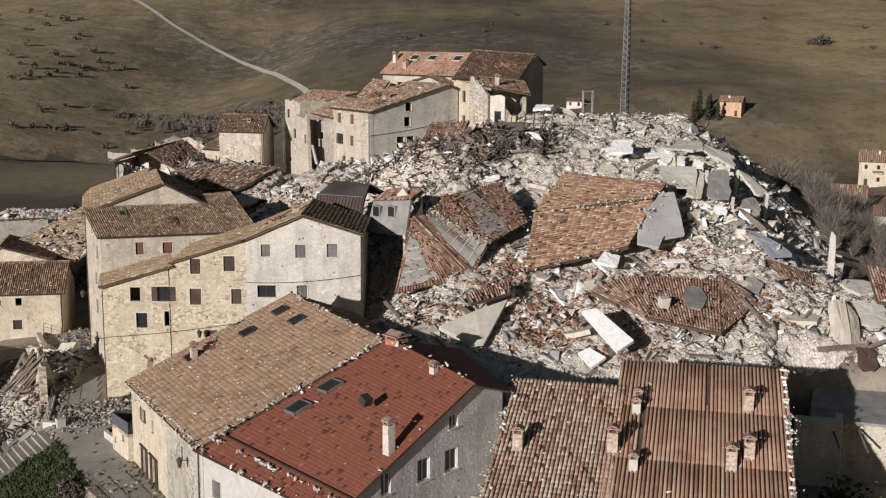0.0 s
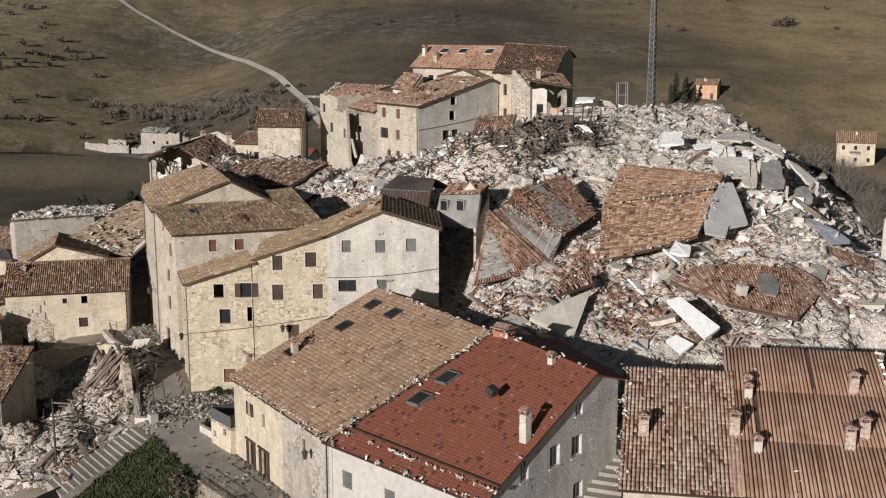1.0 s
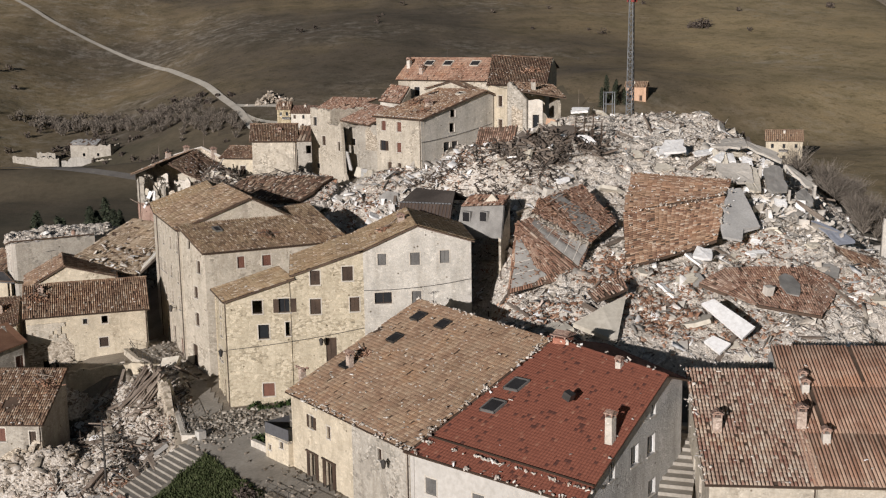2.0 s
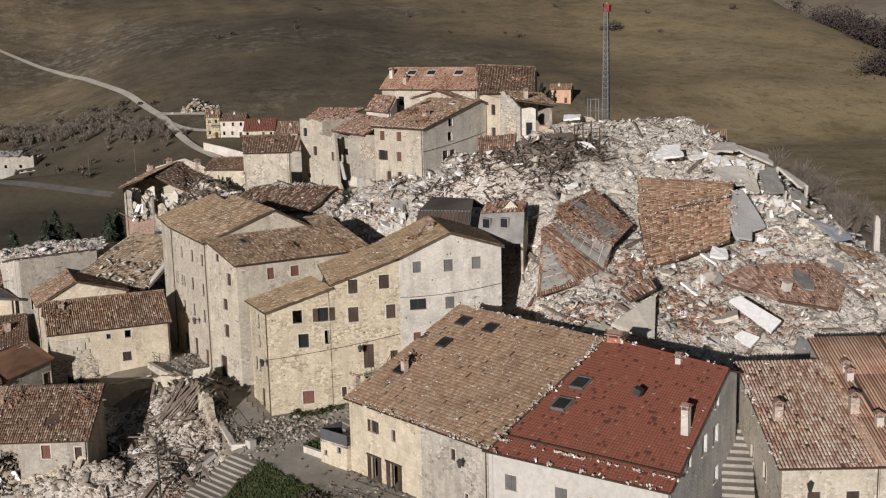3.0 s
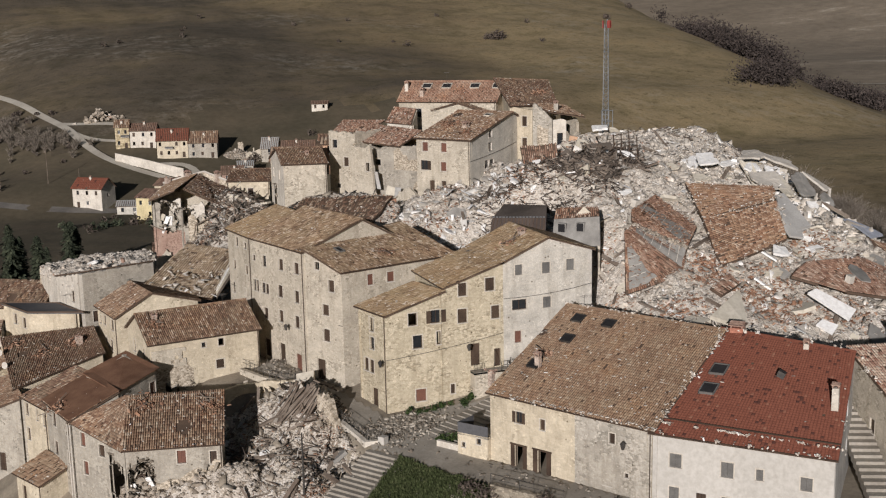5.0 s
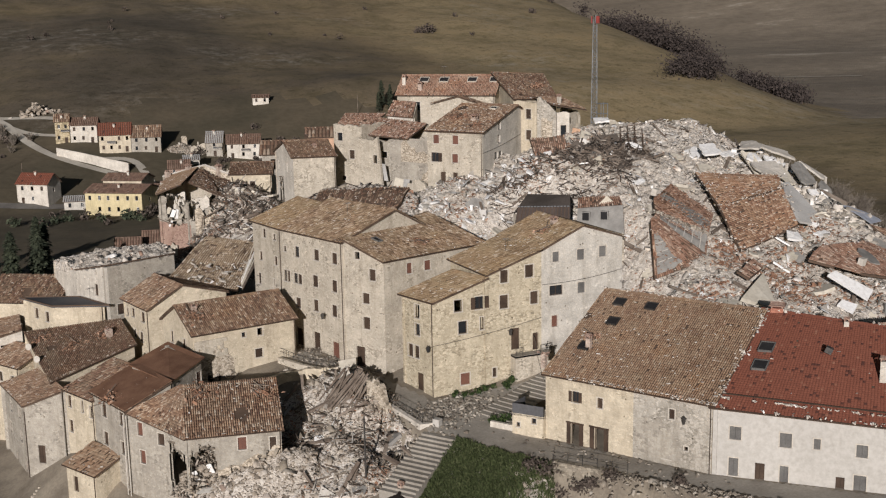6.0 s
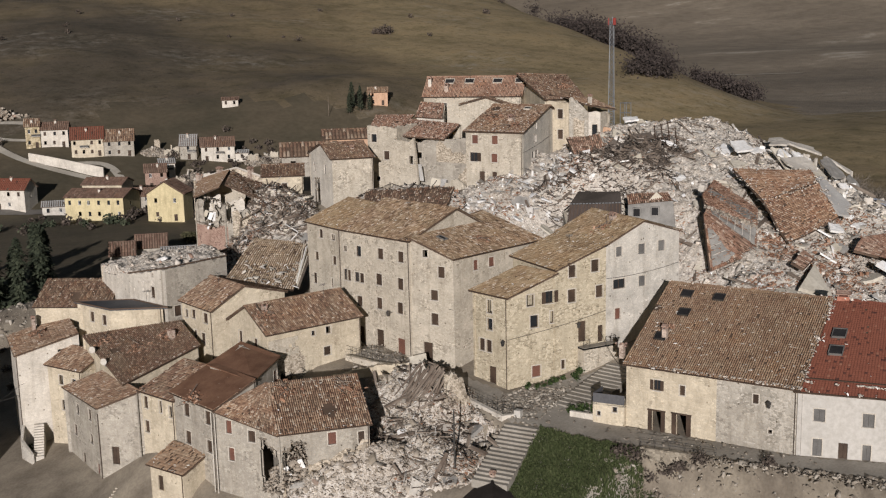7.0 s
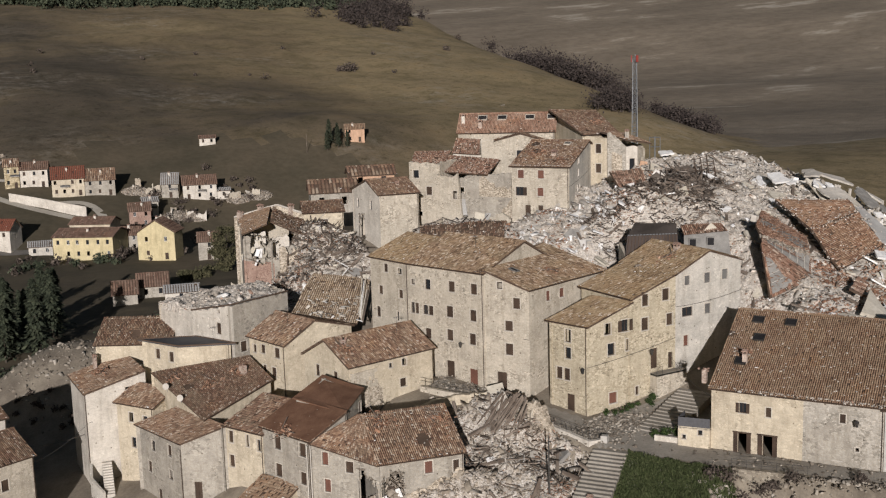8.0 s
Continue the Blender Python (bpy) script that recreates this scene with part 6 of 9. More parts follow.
def rubble_heap(name, label, box, height, zone, n_small, n_big, seed, sizes=(0.07, 0.42), big=(0.5, 1.7), step=0.28, fill=RUBBLE, block=BLOCK):
    h = thing(name, ((box[0] + box[1]) / 2, (box[2] + box[3]) / 2, float(height((box[0] + box[1]) / 2, (box[2] + box[3]) / 2))), label, "rubble")
    heap_mesh("dust_bed", *box, step, height, zone, h)
    p, s = heap_points(n_small, seed, (*box, zone), height, *sizes, 2.2)
    q, t = heap_points(n_small // 40, seed + 9, (*box, zone), height, 0.35, 0.9, 2.0)
    p, s = np.concatenate([p, q]), np.concatenate([s, t])
    part("rubble_fill", scatter_blocks(p, s, seed), fill, h, kind="stuff")
    p, s = heap_points(n_big, seed + 1, (*box, zone), height, *big, 2.4)
    shapes = []
    for k in range(12):
        v, q = scatter_blocks(np.zeros((1, 3)), np.array([1.0]), seed * 31 + k, 0.25)
        shapes.append(mesh_of("block", (v, q), block))
    for k in range(min(300, len(p))):
        o = new("block", shapes[k % 12])
        o.parent = h
        o.matrix_parent_inverse = Matrix.Translation(-h.location)
        o.location = p[k]
        o.rotation_euler = (RND.uniform(-0.6, 0.6), RND.uniform(-0.6, 0.6), RND.uniform(0, 6.28))
        o.scale = (s[k] * RND.uniform(0.8, 1.6), s[k], s[k])
    return h


main = rubble_heap("rubble_heap", "great heap of broken stone and plaster from collapsed houses", (-30, 46, 92, 158), hill_top, main_zone, 85000, 420, 3, sizes=(0.06, 0.36), big=(0.5, 1.5))
debris(main, (-30, 46, 92, 158), main_zone, hill_top, 33, 110, 120)


def litter(h, box, zone, height, seed, sticks, shards, short=0.35, long=1.6, lean=0.45, pile=0.12, fat=1.0, material=SPLINTER):
    """Splintered laths and drifts of broken roof tile."""
    g = np.random.default_rng(seed)
    p, s = heap_points(sticks, seed, (*box, zone), height, short, long, 2.2)
    n = len(p)
    c = np.array([[i, j, k] for k in (-1, 1) for j in (-1, 1) for i in (-1, 1)], float) * 0.5
    dims = np.stack([s, fat * g.uniform(0.05, 0.14, n), fat * g.uniform(0.03, 0.1, n)], 1)
    v = c[None] * dims[:, None, :]
    a, b = g.uniform(0, 6.283, n), g.normal(0.0, lean, n)
    x, y, z = v[..., 0], v[..., 1], v[..., 2]
    x, z = x * np.cos(b)[:, None] - z * np.sin(b)[:, None], x * np.sin(b)[:, None] + z * np.cos(b)[:, None]
    x, y = x * np.cos(a)[:, None] - y * np.sin(a)[:, None], x * np.sin(a)[:, None] + y * np.cos(a)[:, None]
    v = np.stack([x, y, z + 0.12 + (pile * g.random(n) ** 2)[:, None]], -1) + p[:, None, :]
    face = np.array([(0, 2, 3, 1), (4, 5, 7, 6), (0, 1, 5, 4), (2, 6, 7, 3), (0, 4, 6, 2), (1, 3, 7, 5)])
    part("lath_litter", (v.reshape(-1, 3), (face[None] + 8 * np.arange(n)[:, None, None]).reshape(-1, 4)), material, h, kind="stuff")
    k = max(6, shards // 260)
    cx, cy = g.uniform(box[0], box[1], k), g.uniform(box[2], box[3], k)
    pick = g.integers(0, k, shards)
    x, y = cx[pick] + g.normal(0, 1.6, shards), cy[pick] + g.normal(0, 1.6, shards)
    ok = zone(x, y)
    x, y = x[ok], y[ok]
    part("tile_litter", scatter_blocks(np.stack([x, y, height(x, y) + 0.12], 1), g.uniform(0.12, 0.38, len(x)), seed, 0.1, 0.4), SHARD, h, kind="stuff")


litter(main, (-30, 46, 92, 158), main_zone, hill_top, 51, 3600, 2400)
def timber_zone(x, y):
    return ((x - 6.5) / 5.6) ** 2 + ((y - 138) / 5.6) ** 2 + 0.7 * np.sin(x * 0.9 + 0.4 * y) * np.sin(y * 0.8 - 0.3 * x) < 0.85


def edge_zone(x, y):
    return ((x - 30) / 7.5) ** 2 + ((y - 124) / 11) ** 2 < 1


def fringe_zone(x, y):
    return (x > -12) & (x < 5) & (y > 128) & (y < 142) & main_zone(x, y)


g = np.random.default_rng(71)
spots = [(-4.7, 140.5, 2.6), (5.6, 107.6, 1.5), (7.2, 111.0, 1.2), (8.2, 101.5, 1.9), (9.6, 99.0, 1.5), (10.4, 103.4, 1.6), (-5.6, 112.0, 1.4), (-1.7, 102.6, 1.8), (13.2, 106.4, 2.0), (16.6, 98.4, 2.2), (24.0, 112.0, 2.4), (-18.0, 140.0, 2.4), (30.0, 104.0, 2.2), (4.0, 147.0, 2.6)]
pile = np.concatenate([np.stack([g.normal(x, r, 260), g.normal(y, r * 0.8, 260)], 1) for x, y, r in spots])
pile = pile[main_zone(pile[:, 0], pile[:, 1])]
part("tile_drift", scatter_blocks(np.stack([pile[:, 0], pile[:, 1], hill_top(pile[:, 0], pile[:, 1]) + 0.16], 1), g.uniform(0.16, 0.5, len(pile)), 72, 0.12, 0.45), SHARD, main, kind="stuff")
debris(main, (-2, 14, 130, 145), timber_zone, hill_top, 34, 130, 8)
litter(main, (-2, 14, 130, 145), timber_zone, hill_top, 54, 1700, 900, 0.5, 3.4, 0.5, 0.6, 1.7, DARK_LATH)
p, s = heap_points(9000, 58, (-2, 14, 130, 145, timber_zone), hill_top, 0.12, 0.8, 2.0)
part("dark_debris", scatter_blocks(p + np.array([0, 0, 0.12]), s, 58, 0.3, 0.6), DARK_EARTH, main, kind="stuff")
p, s = heap_points(90, 67, (-2, 14, 130, 145, timber_zone), hill_top, 0.8, 2.6, 1.6)
part("dark_debris", scatter_blocks(p + np.array([0, 0, 0.45]), s, 67, 0.07, 0.7), DARK_EARTH, main, kind="stuff")
p, s = heap_points(5200, 59, (-30, 46, 94, 158, main_zone), hill_top, 0.25, 1.5, 3.0)
q, u = heap_points(1500, 61, (22, 38, 113, 136, edge_zone), hill_top, 0.4, 1.6, 2.4)
p, s = np.concatenate([p, q + np.array([0, 0, 0.2])]), np.concatenate([s, u])
part("plate_litter", scatter_blocks(p + np.array([0, 0, 0.15]), s, 59, 0.03, 0.5), PLATES, main, kind="stuff")
p, s = heap_points(650, 66, (-24, -4, 126, 146, main_zone), hill_top, 0.25, 1.3, 2.2)
part("plaster_litter", scatter_blocks(p + np.array([0, 0, 0.2]), s, 66, 0.05, 0.6), PALE_SHARD, main, kind="stuff")
litter(main, (-12, 5, 128, 142), fringe_zone, hill_top, 55, 1300, 600, 0.4, 2.4, 0.4, 0.3, 1.4, DARK_LATH)


def buckled(e0, e1, r1, r0, cols, rows, amp, seed):
    """Cut a roof plane into a grid of panels whose shared corners have sunk or risen."""
    rnd = random.Random(seed)
    a, b, c, d = [Vector(p) for p in (e0, e1, r1, r0)]
    grid = []
    for j in range(rows + 1):
        row = []
        for i in range(cols + 1):
            p = a.lerp(b, i / cols).lerp(d.lerp(c, i / cols), j / rows)
            edge = 0.4 if i in (0, cols) or j in (0, rows) else 1.0
            row.append(p + Vector((rnd.gauss(0, amp * 0.6), rnd.gauss(0, amp * 0.6), rnd.gauss(0, amp * edge))))
        grid.append(row)
    return [(grid[j][i], grid[j][i + 1], grid[j + 1][i + 1], grid[j + 1][i]) for j in range(rows) for i in range(cols)]


def fallen_roof(name, label, planes, seed, material=TILE, damage=0.1, pitch=0.28, cut=None, amp=0.22):
    p = planes[0][0]
    th = thing(name, p, label, "fallen roof")
    if cut:
        planes = [q for k, p in enumerate(planes) for q in buckled(*p, *cut, amp, seed + k)]
    for k, (e0, e1, r1, r0) in enumerate(planes):
        tiled_roof(th, e0, e1, r1, r0, material, pitch, 0.5, damage, False, seed + k, thick=0.3, loose=0.4)
    return th


s2 = fallen_roof("fallen_roof", "large tiled roof lying in one piece on the rubble", BIG_FACES, 101, TILE_WARM, 0.07, 0.28, (3, 3), 0.2)
part("concrete_edge", Geo().slab([(22.34, 118.89, 17.78), (23.96, 119.4, 17.73), (24.08, 116.67, 16.06), (24.06, 113.64, 14.23), (21.65, 112.77, 14.24), (22.1, 113.4, 14.5), (21.04, 111.07, 13.35), (18.98, 111.0, 13.8), (19.3, 113.2, 15.0), (20.59, 115.07, 15.86), (20.2, 115.9, 16.35), (21.73, 117.58, 17.13)], 0.3), SCREED, s2)
s1 = fallen_roof("fallen_roof", "hipped roof slumped on rubble, half stripped to grey sheet", HIP_FACES, 111, TILE_RUST, 0.16)


def on_face(face, s, t, lift):
    a, b, c, d = [Vector(p) for p in face]
    n = (b - a).cross(d - a).normalized()
    n = -n if n.z < 0 else n
    return a.lerp(b, s).lerp(d.lerp(c, s), t) + n * lift


def seamed_sheet(parent, face, outline, lines, lift=0.21):
    """Grey roofing sheet with raised pale seams, laid on a roof face by shares of its width and height."""
    rnd = random.Random(int(1000 * outline[0][0] + 77 * outline[1][1]))
    ring = []
    for (s0, t0), (s1, t1) in zip(outline, outline[1:] + outline[:1]):
        for f in (0.0, 0.25, 0.5, 0.75):
            w = 0.02 if f else 0.0
            ring.append(on_face(face, s0 + (s1 - s0) * f + rnd.uniform(-w, w), t0 + (t1 - t0) * f + rnd.uniform(-w, w), lift))
    sh = part("metal_sheet", Geo().slab(ring, 0.1), SLAB_GREY, parent)
    for (sa, ta), (sb, tb) in lines:
        part("seam", Geo().tube(on_face(face, sa, ta, lift + 0.03), on_face(face, sb, tb, lift + 0.03), 0.05, 0.05, 4), CONCRETE, sh)


seamed_sheet(s1, HIP_FACES[0], [(0.05, 0.06), (0.4, 0.06), (0.62, 0.12), (0.5, 0.3), (0.5, 0.52), (0.35, 0.74), (0.1, 0.74)], [((0.1, 0.25 + 0.16 * i), (0.45, 0.25 + 0.16 * i)) for i in range(3)])
seamed_sheet(s1, HIP_FACES[1], [(0.22, 0.04), (0.98, 0.02), (0.98, 0.9), (0.55, 0.88), (0.3, 0.6)], [((0.26 + 0.04 * i, 0.14 + 0.15 * i), (0.97, 0.14 + 0.15 * i)) for i in range(5)])
seamed_sheet(s1, HIP_FACES[3], [(0.02, 0.1), (0.3, 0.02), (0.52, 0.06), (0.5, 0.5), (0.42, 0.95), (0.2, 0.97), (0.22, 0.62), (0.06, 0.4)], [((0.06 + 0.01 * i, 0.16 + 0.18 * i), (0.48, 0.13 + 0.2 * i)) for i in range(5)])
# broken plaster and slipped tiles where the roof has torn
g = np.random.default_rng(5)
f = g.random(260)
torn = np.stack([-1.4 + 5.6 * f, 114.9 - 3.4 * f, 16.3 - 2.7 * f], 1) + g.normal(0, 0.25, (260, 3)) * np.array([1, 1, 0.3])
part("torn_plaster", scatter_blocks(torn, g.uniform(0.12, 0.5, 260), 5, 0.2, 0.5), TAN_RUBBLE, s1, kind="stuff")
spill = [on_face(HIP_FACES[k], a, b, 0.3) for k, a, b in zip(g.choice([0, 2, 3, 3], 700), g.random(700), g.random(700))]
part("slipped_tiles", scatter_blocks(np.array([tuple(p) for p in spill]), g.uniform(0.15, 0.4, 700), 6, 0.1, 0.2), SHARD, s1, kind="stuff")
ridge_tiles(s1, (-2.95, 113.1, 15.85), (2.78, 109.6, 10.75), TILE_RUST)
part("chimney_block", Geo().block((1.6, 118.9, 18.0), (1.0, 0.8, 1.0), 0.4, (0.2, 0.1), 0.15, RND), CONCRETE, s1)
for k, face in enumerate(BIG_FACES):
    for m, (a, b) in enumerate(zip(face, face[1:] + face[:1])):
        edge_stones(s2, a, b, int(4 * math.dist(a, b)), 801 + 4 * k + m, 0.55)
s3 = fallen_roof("fallen_roof", "low hipped tile roof flattened on the rubble", LOW_FACES, 121, TILE_RUST, 0.08, 0.3, (2, 2), 0.12)
part("metal_sheet", Geo().slab([(22.27, 104.09, 10.85), (23.2, 104.9, 10.95), (23.9, 104.6, 10.7), (24.19, 103.26, 10.1), (23.5, 101.6, 9.7), (23.11, 100.98, 9.5), (21.97, 101.2, 9.75), (21.8, 102.6, 10.3)], 0.14), SLAB_GREY, s3)
part("chimney_block", Geo().block((19.7, 100.6, 10.2), (1.0, 0.8, 1.1), 0.3, (0.15, 0.1), 0.25, RND), CONCRETE, s3)
fallen_roof("fallen_roof", "broken strip of reddish tiles above a fallen wall", [((2.6, 100.9, 9.9), (6.4, 102.9, 10.5), (6.0, 104.6, 11.2), (2.2, 102.4, 10.5))], 141, TILE_RUST, 0.25, 0.28, (3, 1), 0.2)
lone("fallen_wall", Geo().slab([(-0.3, 98.6, 8.4), (3.4, 96.6, 7.0), (5.9, 102.4, 10.0), (3.0, 100.5, 9.4)], 0.5), PLASTER_SLAB, "large piece of cream plastered wall lying on rubble", "fallen wall")
lone("white_slab", Geo().slab([(12.1, 98.2, 9.9), (13.4, 98.4, 10.2), (16.2, 95.0, 8.2), (14.7, 94.2, 7.4)], 0.35), WHITE_SLAB, "long white slab tilted on the rubble", "slab")
lone("white_slab", Geo().slab([(11.6, 95.9, 6.8), (12.6, 96.2, 7.2), (13.9, 95.0, 6.7), (12.6, 94.3, 6.0)], 0.3), WHITE_SLAB, "short white slab on the rubble", "slab")
# the plaza's own heap with its bundle of roof timbers
def low_top(x, y):
    return ground(x, y) + 1.6 * np.exp(-(((x + 41.5) / 3.5) ** 2 + ((y - 119) / 4) ** 2)) + 0.6 * np.exp(-(((x + 47) / 6) ** 2 + ((y - 110) / 6) ** 2)) + 0.35 * lumps(x, y)


def low_zone(x, y):
    return (y < 122.5) & (y > 99 - 0.6 * (x + 42)) & (x < np.where(y < 112.4, -38.7 - 0.215 * (y - 105.7), -36.5 - 0.15 * (y - 105))) & (x > -58) & ((x > -51.5) | (y < 110)) & (y > 101)


low = rubble_heap("rubble_heap", "heap of stone and roof timbers beside the square", (-60, -34, 98, 124), low_top, low_zone, 19000, 200, 5, fill=TAN_RUBBLE, block=TAN_BLOCK)
debris(low, (-60, -34, 98, 124), low_zone, low_top, 35, 40, 14)
litter(low, (-60, -34, 98, 124), low_zone, low_top, 52, 2500, 1500)
litter(low, (-56, -36, 102, 123), low_zone, low_top, 57, 170, 200, 0.8, 3.6, 0.4, 0.4, 1.8, DARK_LATH)


def ruin_top(x, y):
    return ground(x, y) + 1.3 * np.exp(-(((x + 41) / 10) ** 2 + ((y - 174) / 10) ** 2)) + 5.0 * np.exp(-(((x + 39.4) / 4.6) ** 2 + ((y - 181) / 5.5) ** 2)) + 0.55 * lumps(x, y) - 2.6 * (1 - sstep(155, 161, y))


def north_zone(x, y):
    return ((x + 45) / 11) ** 2 + ((y - 173) / 16) ** 2 < 1


north = rubble_heap("rubble_heap", "rubble of ruined houses on the northern edge", (-60, -28, 146, 190), ruin_top, north_zone, 16000, 150, 6, fill=TAN_RUBBLE, block=TAN_BLOCK)
debris(north, (-60, -28, 146, 190), north_zone, ruin_top, 36, 110, 50)
litter(north, (-60, -28, 146, 190), north_zone, ruin_top, 53, 4000, 3500)


def ruin_zone(x, y):
    return (x > -50) & (x < -34) & (y > 172.5 - 0.32 * (x + 50)) & north_zone(x, y)


p, s = heap_points(2600, 62, (-52, -32, 165, 190, ruin_zone), ruin_top, 0.15, 0.9, 2.0)
part("dark_debris", scatter_blocks(p + np.array([0, 0, 0.15]), s, 62, 0.3, 0.6), DARK_EARTH, north, kind="stuff")
litter(north, (-52, -32, 165, 190), ruin_zone, ruin_top, 64, 900, 500, 0.5, 3.0, 0.5, 0.5, 1.6, DARK_LATH)
litter(north, (-56, -34, 158, 184), north_zone, ruin_top, 56, 700, 300, 0.6, 3.2, 0.5, 0.4, 1.6, SPLINTER)
p, s = heap_points(420, 60, (-60, -28, 146, 190, north_zone), ruin_top, 0.4, 1.7, 2.4)
part("plate_litter", scatter_blocks(p + np.array([0, 0, 0.15]), s, 60, 0.04, 0.6), PLATES, north, kind="stuff")


def stump_zone(x, y):
    return (y > 155.0 + 0.36 * (x + 64)) & (y < 168.6 - 0.15 * (x + 60)) & (x > -65.6 - 0.3 * (y - 157)) & (x < -53.4)


rubble_heap("rubble_heap", "stones heaped on a house stump", (-69, -52, 153, 171), lambda x, y: 7.5 + 0.07 * (x + 60) + 0.9 * np.exp(-((x + 60) / 6) ** 2 - ((y - 165) / 5) ** 2) + 0.35 * lumps(x, y), stump_zone, 5500, 30, 7)


def burst_top(x, y):
    return ground(x, y) + 3.4 * np.exp(-(((x + 56) / 8) ** 2 + ((y - 110.5) / 3.0) ** 2)) + 0.3 * lumps(x, y)


def burst_zone(x, y):
    return (x > -66) & (x < -49) & (y > 102) & (y < 113.6 + (-62.3 - x) * 1.4 * (x < -62.3) - (x + 62.3) * 0.19 * (x > -62.3))


rubble_heap("rubble_heap", "stones spilled from the burst corner house", (-66, -48, 101, 114), burst_top, burst_zone, 9000, 60, 8, fill=TAN_RUBBLE, block=TAN_BLOCK)


def yard_zone(x, y):
    return ((x + 54.6) / 4.6) ** 2 + ((y - 122.3) / 3.2) ** 2 < 1


rubble_heap("rubble_heap", "stones fallen in the yard behind the corner house", (-60, -49, 118, 127), lambda x, y: -5.0 + 2.8 * np.exp(-(((x + 55) / 4.5) ** 2 + ((y - 122.5) / 3.0) ** 2)) + 0.4 * lumps(x, y), yard_zone, 3500, 40, 9, fill=TAN_RUBBLE)

# ---- standing and fallen remains among the rubble ----
jh = thing("ruined_house", (-49, 183, 4), "torn open house with brick inner walls and a slipped roof", "ruin")
wall_with(jh, (-51.3, 180.6), (-42.0, 177.6), 0.0, jagged(9.77, lambda f: 13.6 if f < 0.12 else (12.8 - 2.6 * f), 1.0, 301), [*burst(1.2, 9.8, 1.6, 3.2, 31), *burst(3.4, 9.0, 2.1, 3.6, 32), *burst(6.6, 7.4, 1.6, 3.0, 33)], DULL, ends=True)
wall_with(jh, (-51.33, 180.56), (-46.6, 179.03), 0.0, jagged(4.97, lambda f: 9.4 - 0.8 * f, 0.4, 302), [], PINK, 0.05, "bare red brick below torn plaster", ends=True)
for k, (a, b, z, mat) in enumerate((((-50.0, 183.4), (-46.6, 182.2), 13.6, WHITE), ((-45.6, 181.8), (-43.0, 180.8), 12.6, WHITE), ((-48.6, 182.6), (-47.0, 179.0), 11.6, DULL), ((-45.0, 182.4), (-44.0, 178.6), 11.0, WHITE), ((-50.0, 186.0), (-42.0, 183.2), 14.6, STONE))):
    wall_with(jh, a, b, 4.0, jagged(math.dist(a, b), z, 1.1, 310 + k), [], mat, 0.3, ends=True)
tiled_roof(jh, (-47.6, 192.6, 15.0), (-52.0, 179.0, 14.1), (-48.0, 177.8, 15.6), (-42.6, 189.3, 16.8), TILE_TAN, seed=201, damage=0.12, loose=1.0)
# the back gable, its head capped with pale mortar
ga0, ga1, ga2 = Vector((-48.0, 193.0, 15.0)), Vector((-41.6, 188.9, 17.0)), Vector((-36.9, 185.4, 15.0))
La, Lb = (ga1 - ga0).xy.length, (ga2 - ga0).xy.length
wall_with(jh, ga0.xy, ga2.xy, 3.0, [(0, 15.0), (La, 17.0), (Lb, 15.0)], [*burst(La + 0.3, 12.0, 2.2, 2.6, 36)], BARE_STONE, ends=True)
for p, q in ((ga0, ga1), (ga1, ga2)):
    part("coping", Geo().tube(p + Vector((0, -0.1, 0.1)), q + Vector((0, -0.1, 0.1)), 0.2, 0.2, 5), CONCRETE, jh)
wall_with(jh, (-47.6, 192.6), (-51.4, 180.4), 2.0, [(0, 14.8), (12.8, 13.9)], [(5.0, 9.0, 1.0, 1.5, "d")], DULL)
for k, q in enumerate(buckled((-38.6, 174.6, 10.6), (-36.2, 184.4, 13.2), (-42.4, 189.0, 16.6), (-47.6, 177.6, 15.1), 4, 3, 0.35, 78)):
    if k not in (1, 4, 8):
        tiled_roof(jh, *q, TILE_DARK, seed=178 + k, damage=0.3, loose=0.8)
rj = random.Random(77)
for k in range(26):
    x = rj.uniform(-51.0, -40.5)
    y = 180.4 - 0.32 * (x + 51) + rj.uniform(-1.6, 2.2)
    z = rj.uniform(6.5, 13.2) - 0.25 * (x + 51)
    part("plaster_panel", Geo().block((x, y, z), (rj.uniform(0.3, 0.8), 0.14, rj.uniform(0.7, 1.9)), rj.uniform(-0.6, 0.3), (rj.gauss(0, 0.25), rj.gauss(0, 0.35)), 0.35, rj), rj.choice((WHITE_SLAB, WHITE_SLAB, PLASTER_SLAB, PINK, DULL)), jh)
for k in range(11):
    x, y = rj.uniform(-57, -39), rj.uniform(174, 190)
    a = rj.choice((0.0, 1.5)) + rj.gauss(-0.3, 0.15)
    L = rj.uniform(1.4, 3.6)
    p, q = (x, y), (x + L * math.cos(a), y + L * math.sin(a))
    base = float(ground(x, y))
    wall_with(jh, p, q, base - 2.0, jagged(L, base + rj.uniform(3.0, 6.5), 0.9, 400 + k, 0.35), [], rj.choice((STONE, BARE_STONE, WHITE, PINK)), 0.4, ends=True)
for k in range(26):
    a = Vector((rj.uniform(-50, -38), rj.uniform(176, 183), rj.uniform(7.5, 11)))
    part("rafter", Geo().tube(a, a + Vector((rj.gauss(0, 2.0), rj.gauss(0, 1.2), rj.uniform(0.2, 2.4))), 0.11, 0.09, 4), WOOD, jh)
for x, y, z in ((-47.4, 191.6, 15.2), (-44.2, 190.0, 16.0), (-39.6, 187.4, 15.9)):
    chimney(jh, (x, y, z), 0.9, 0.8, 0.4, broken=x < -46)
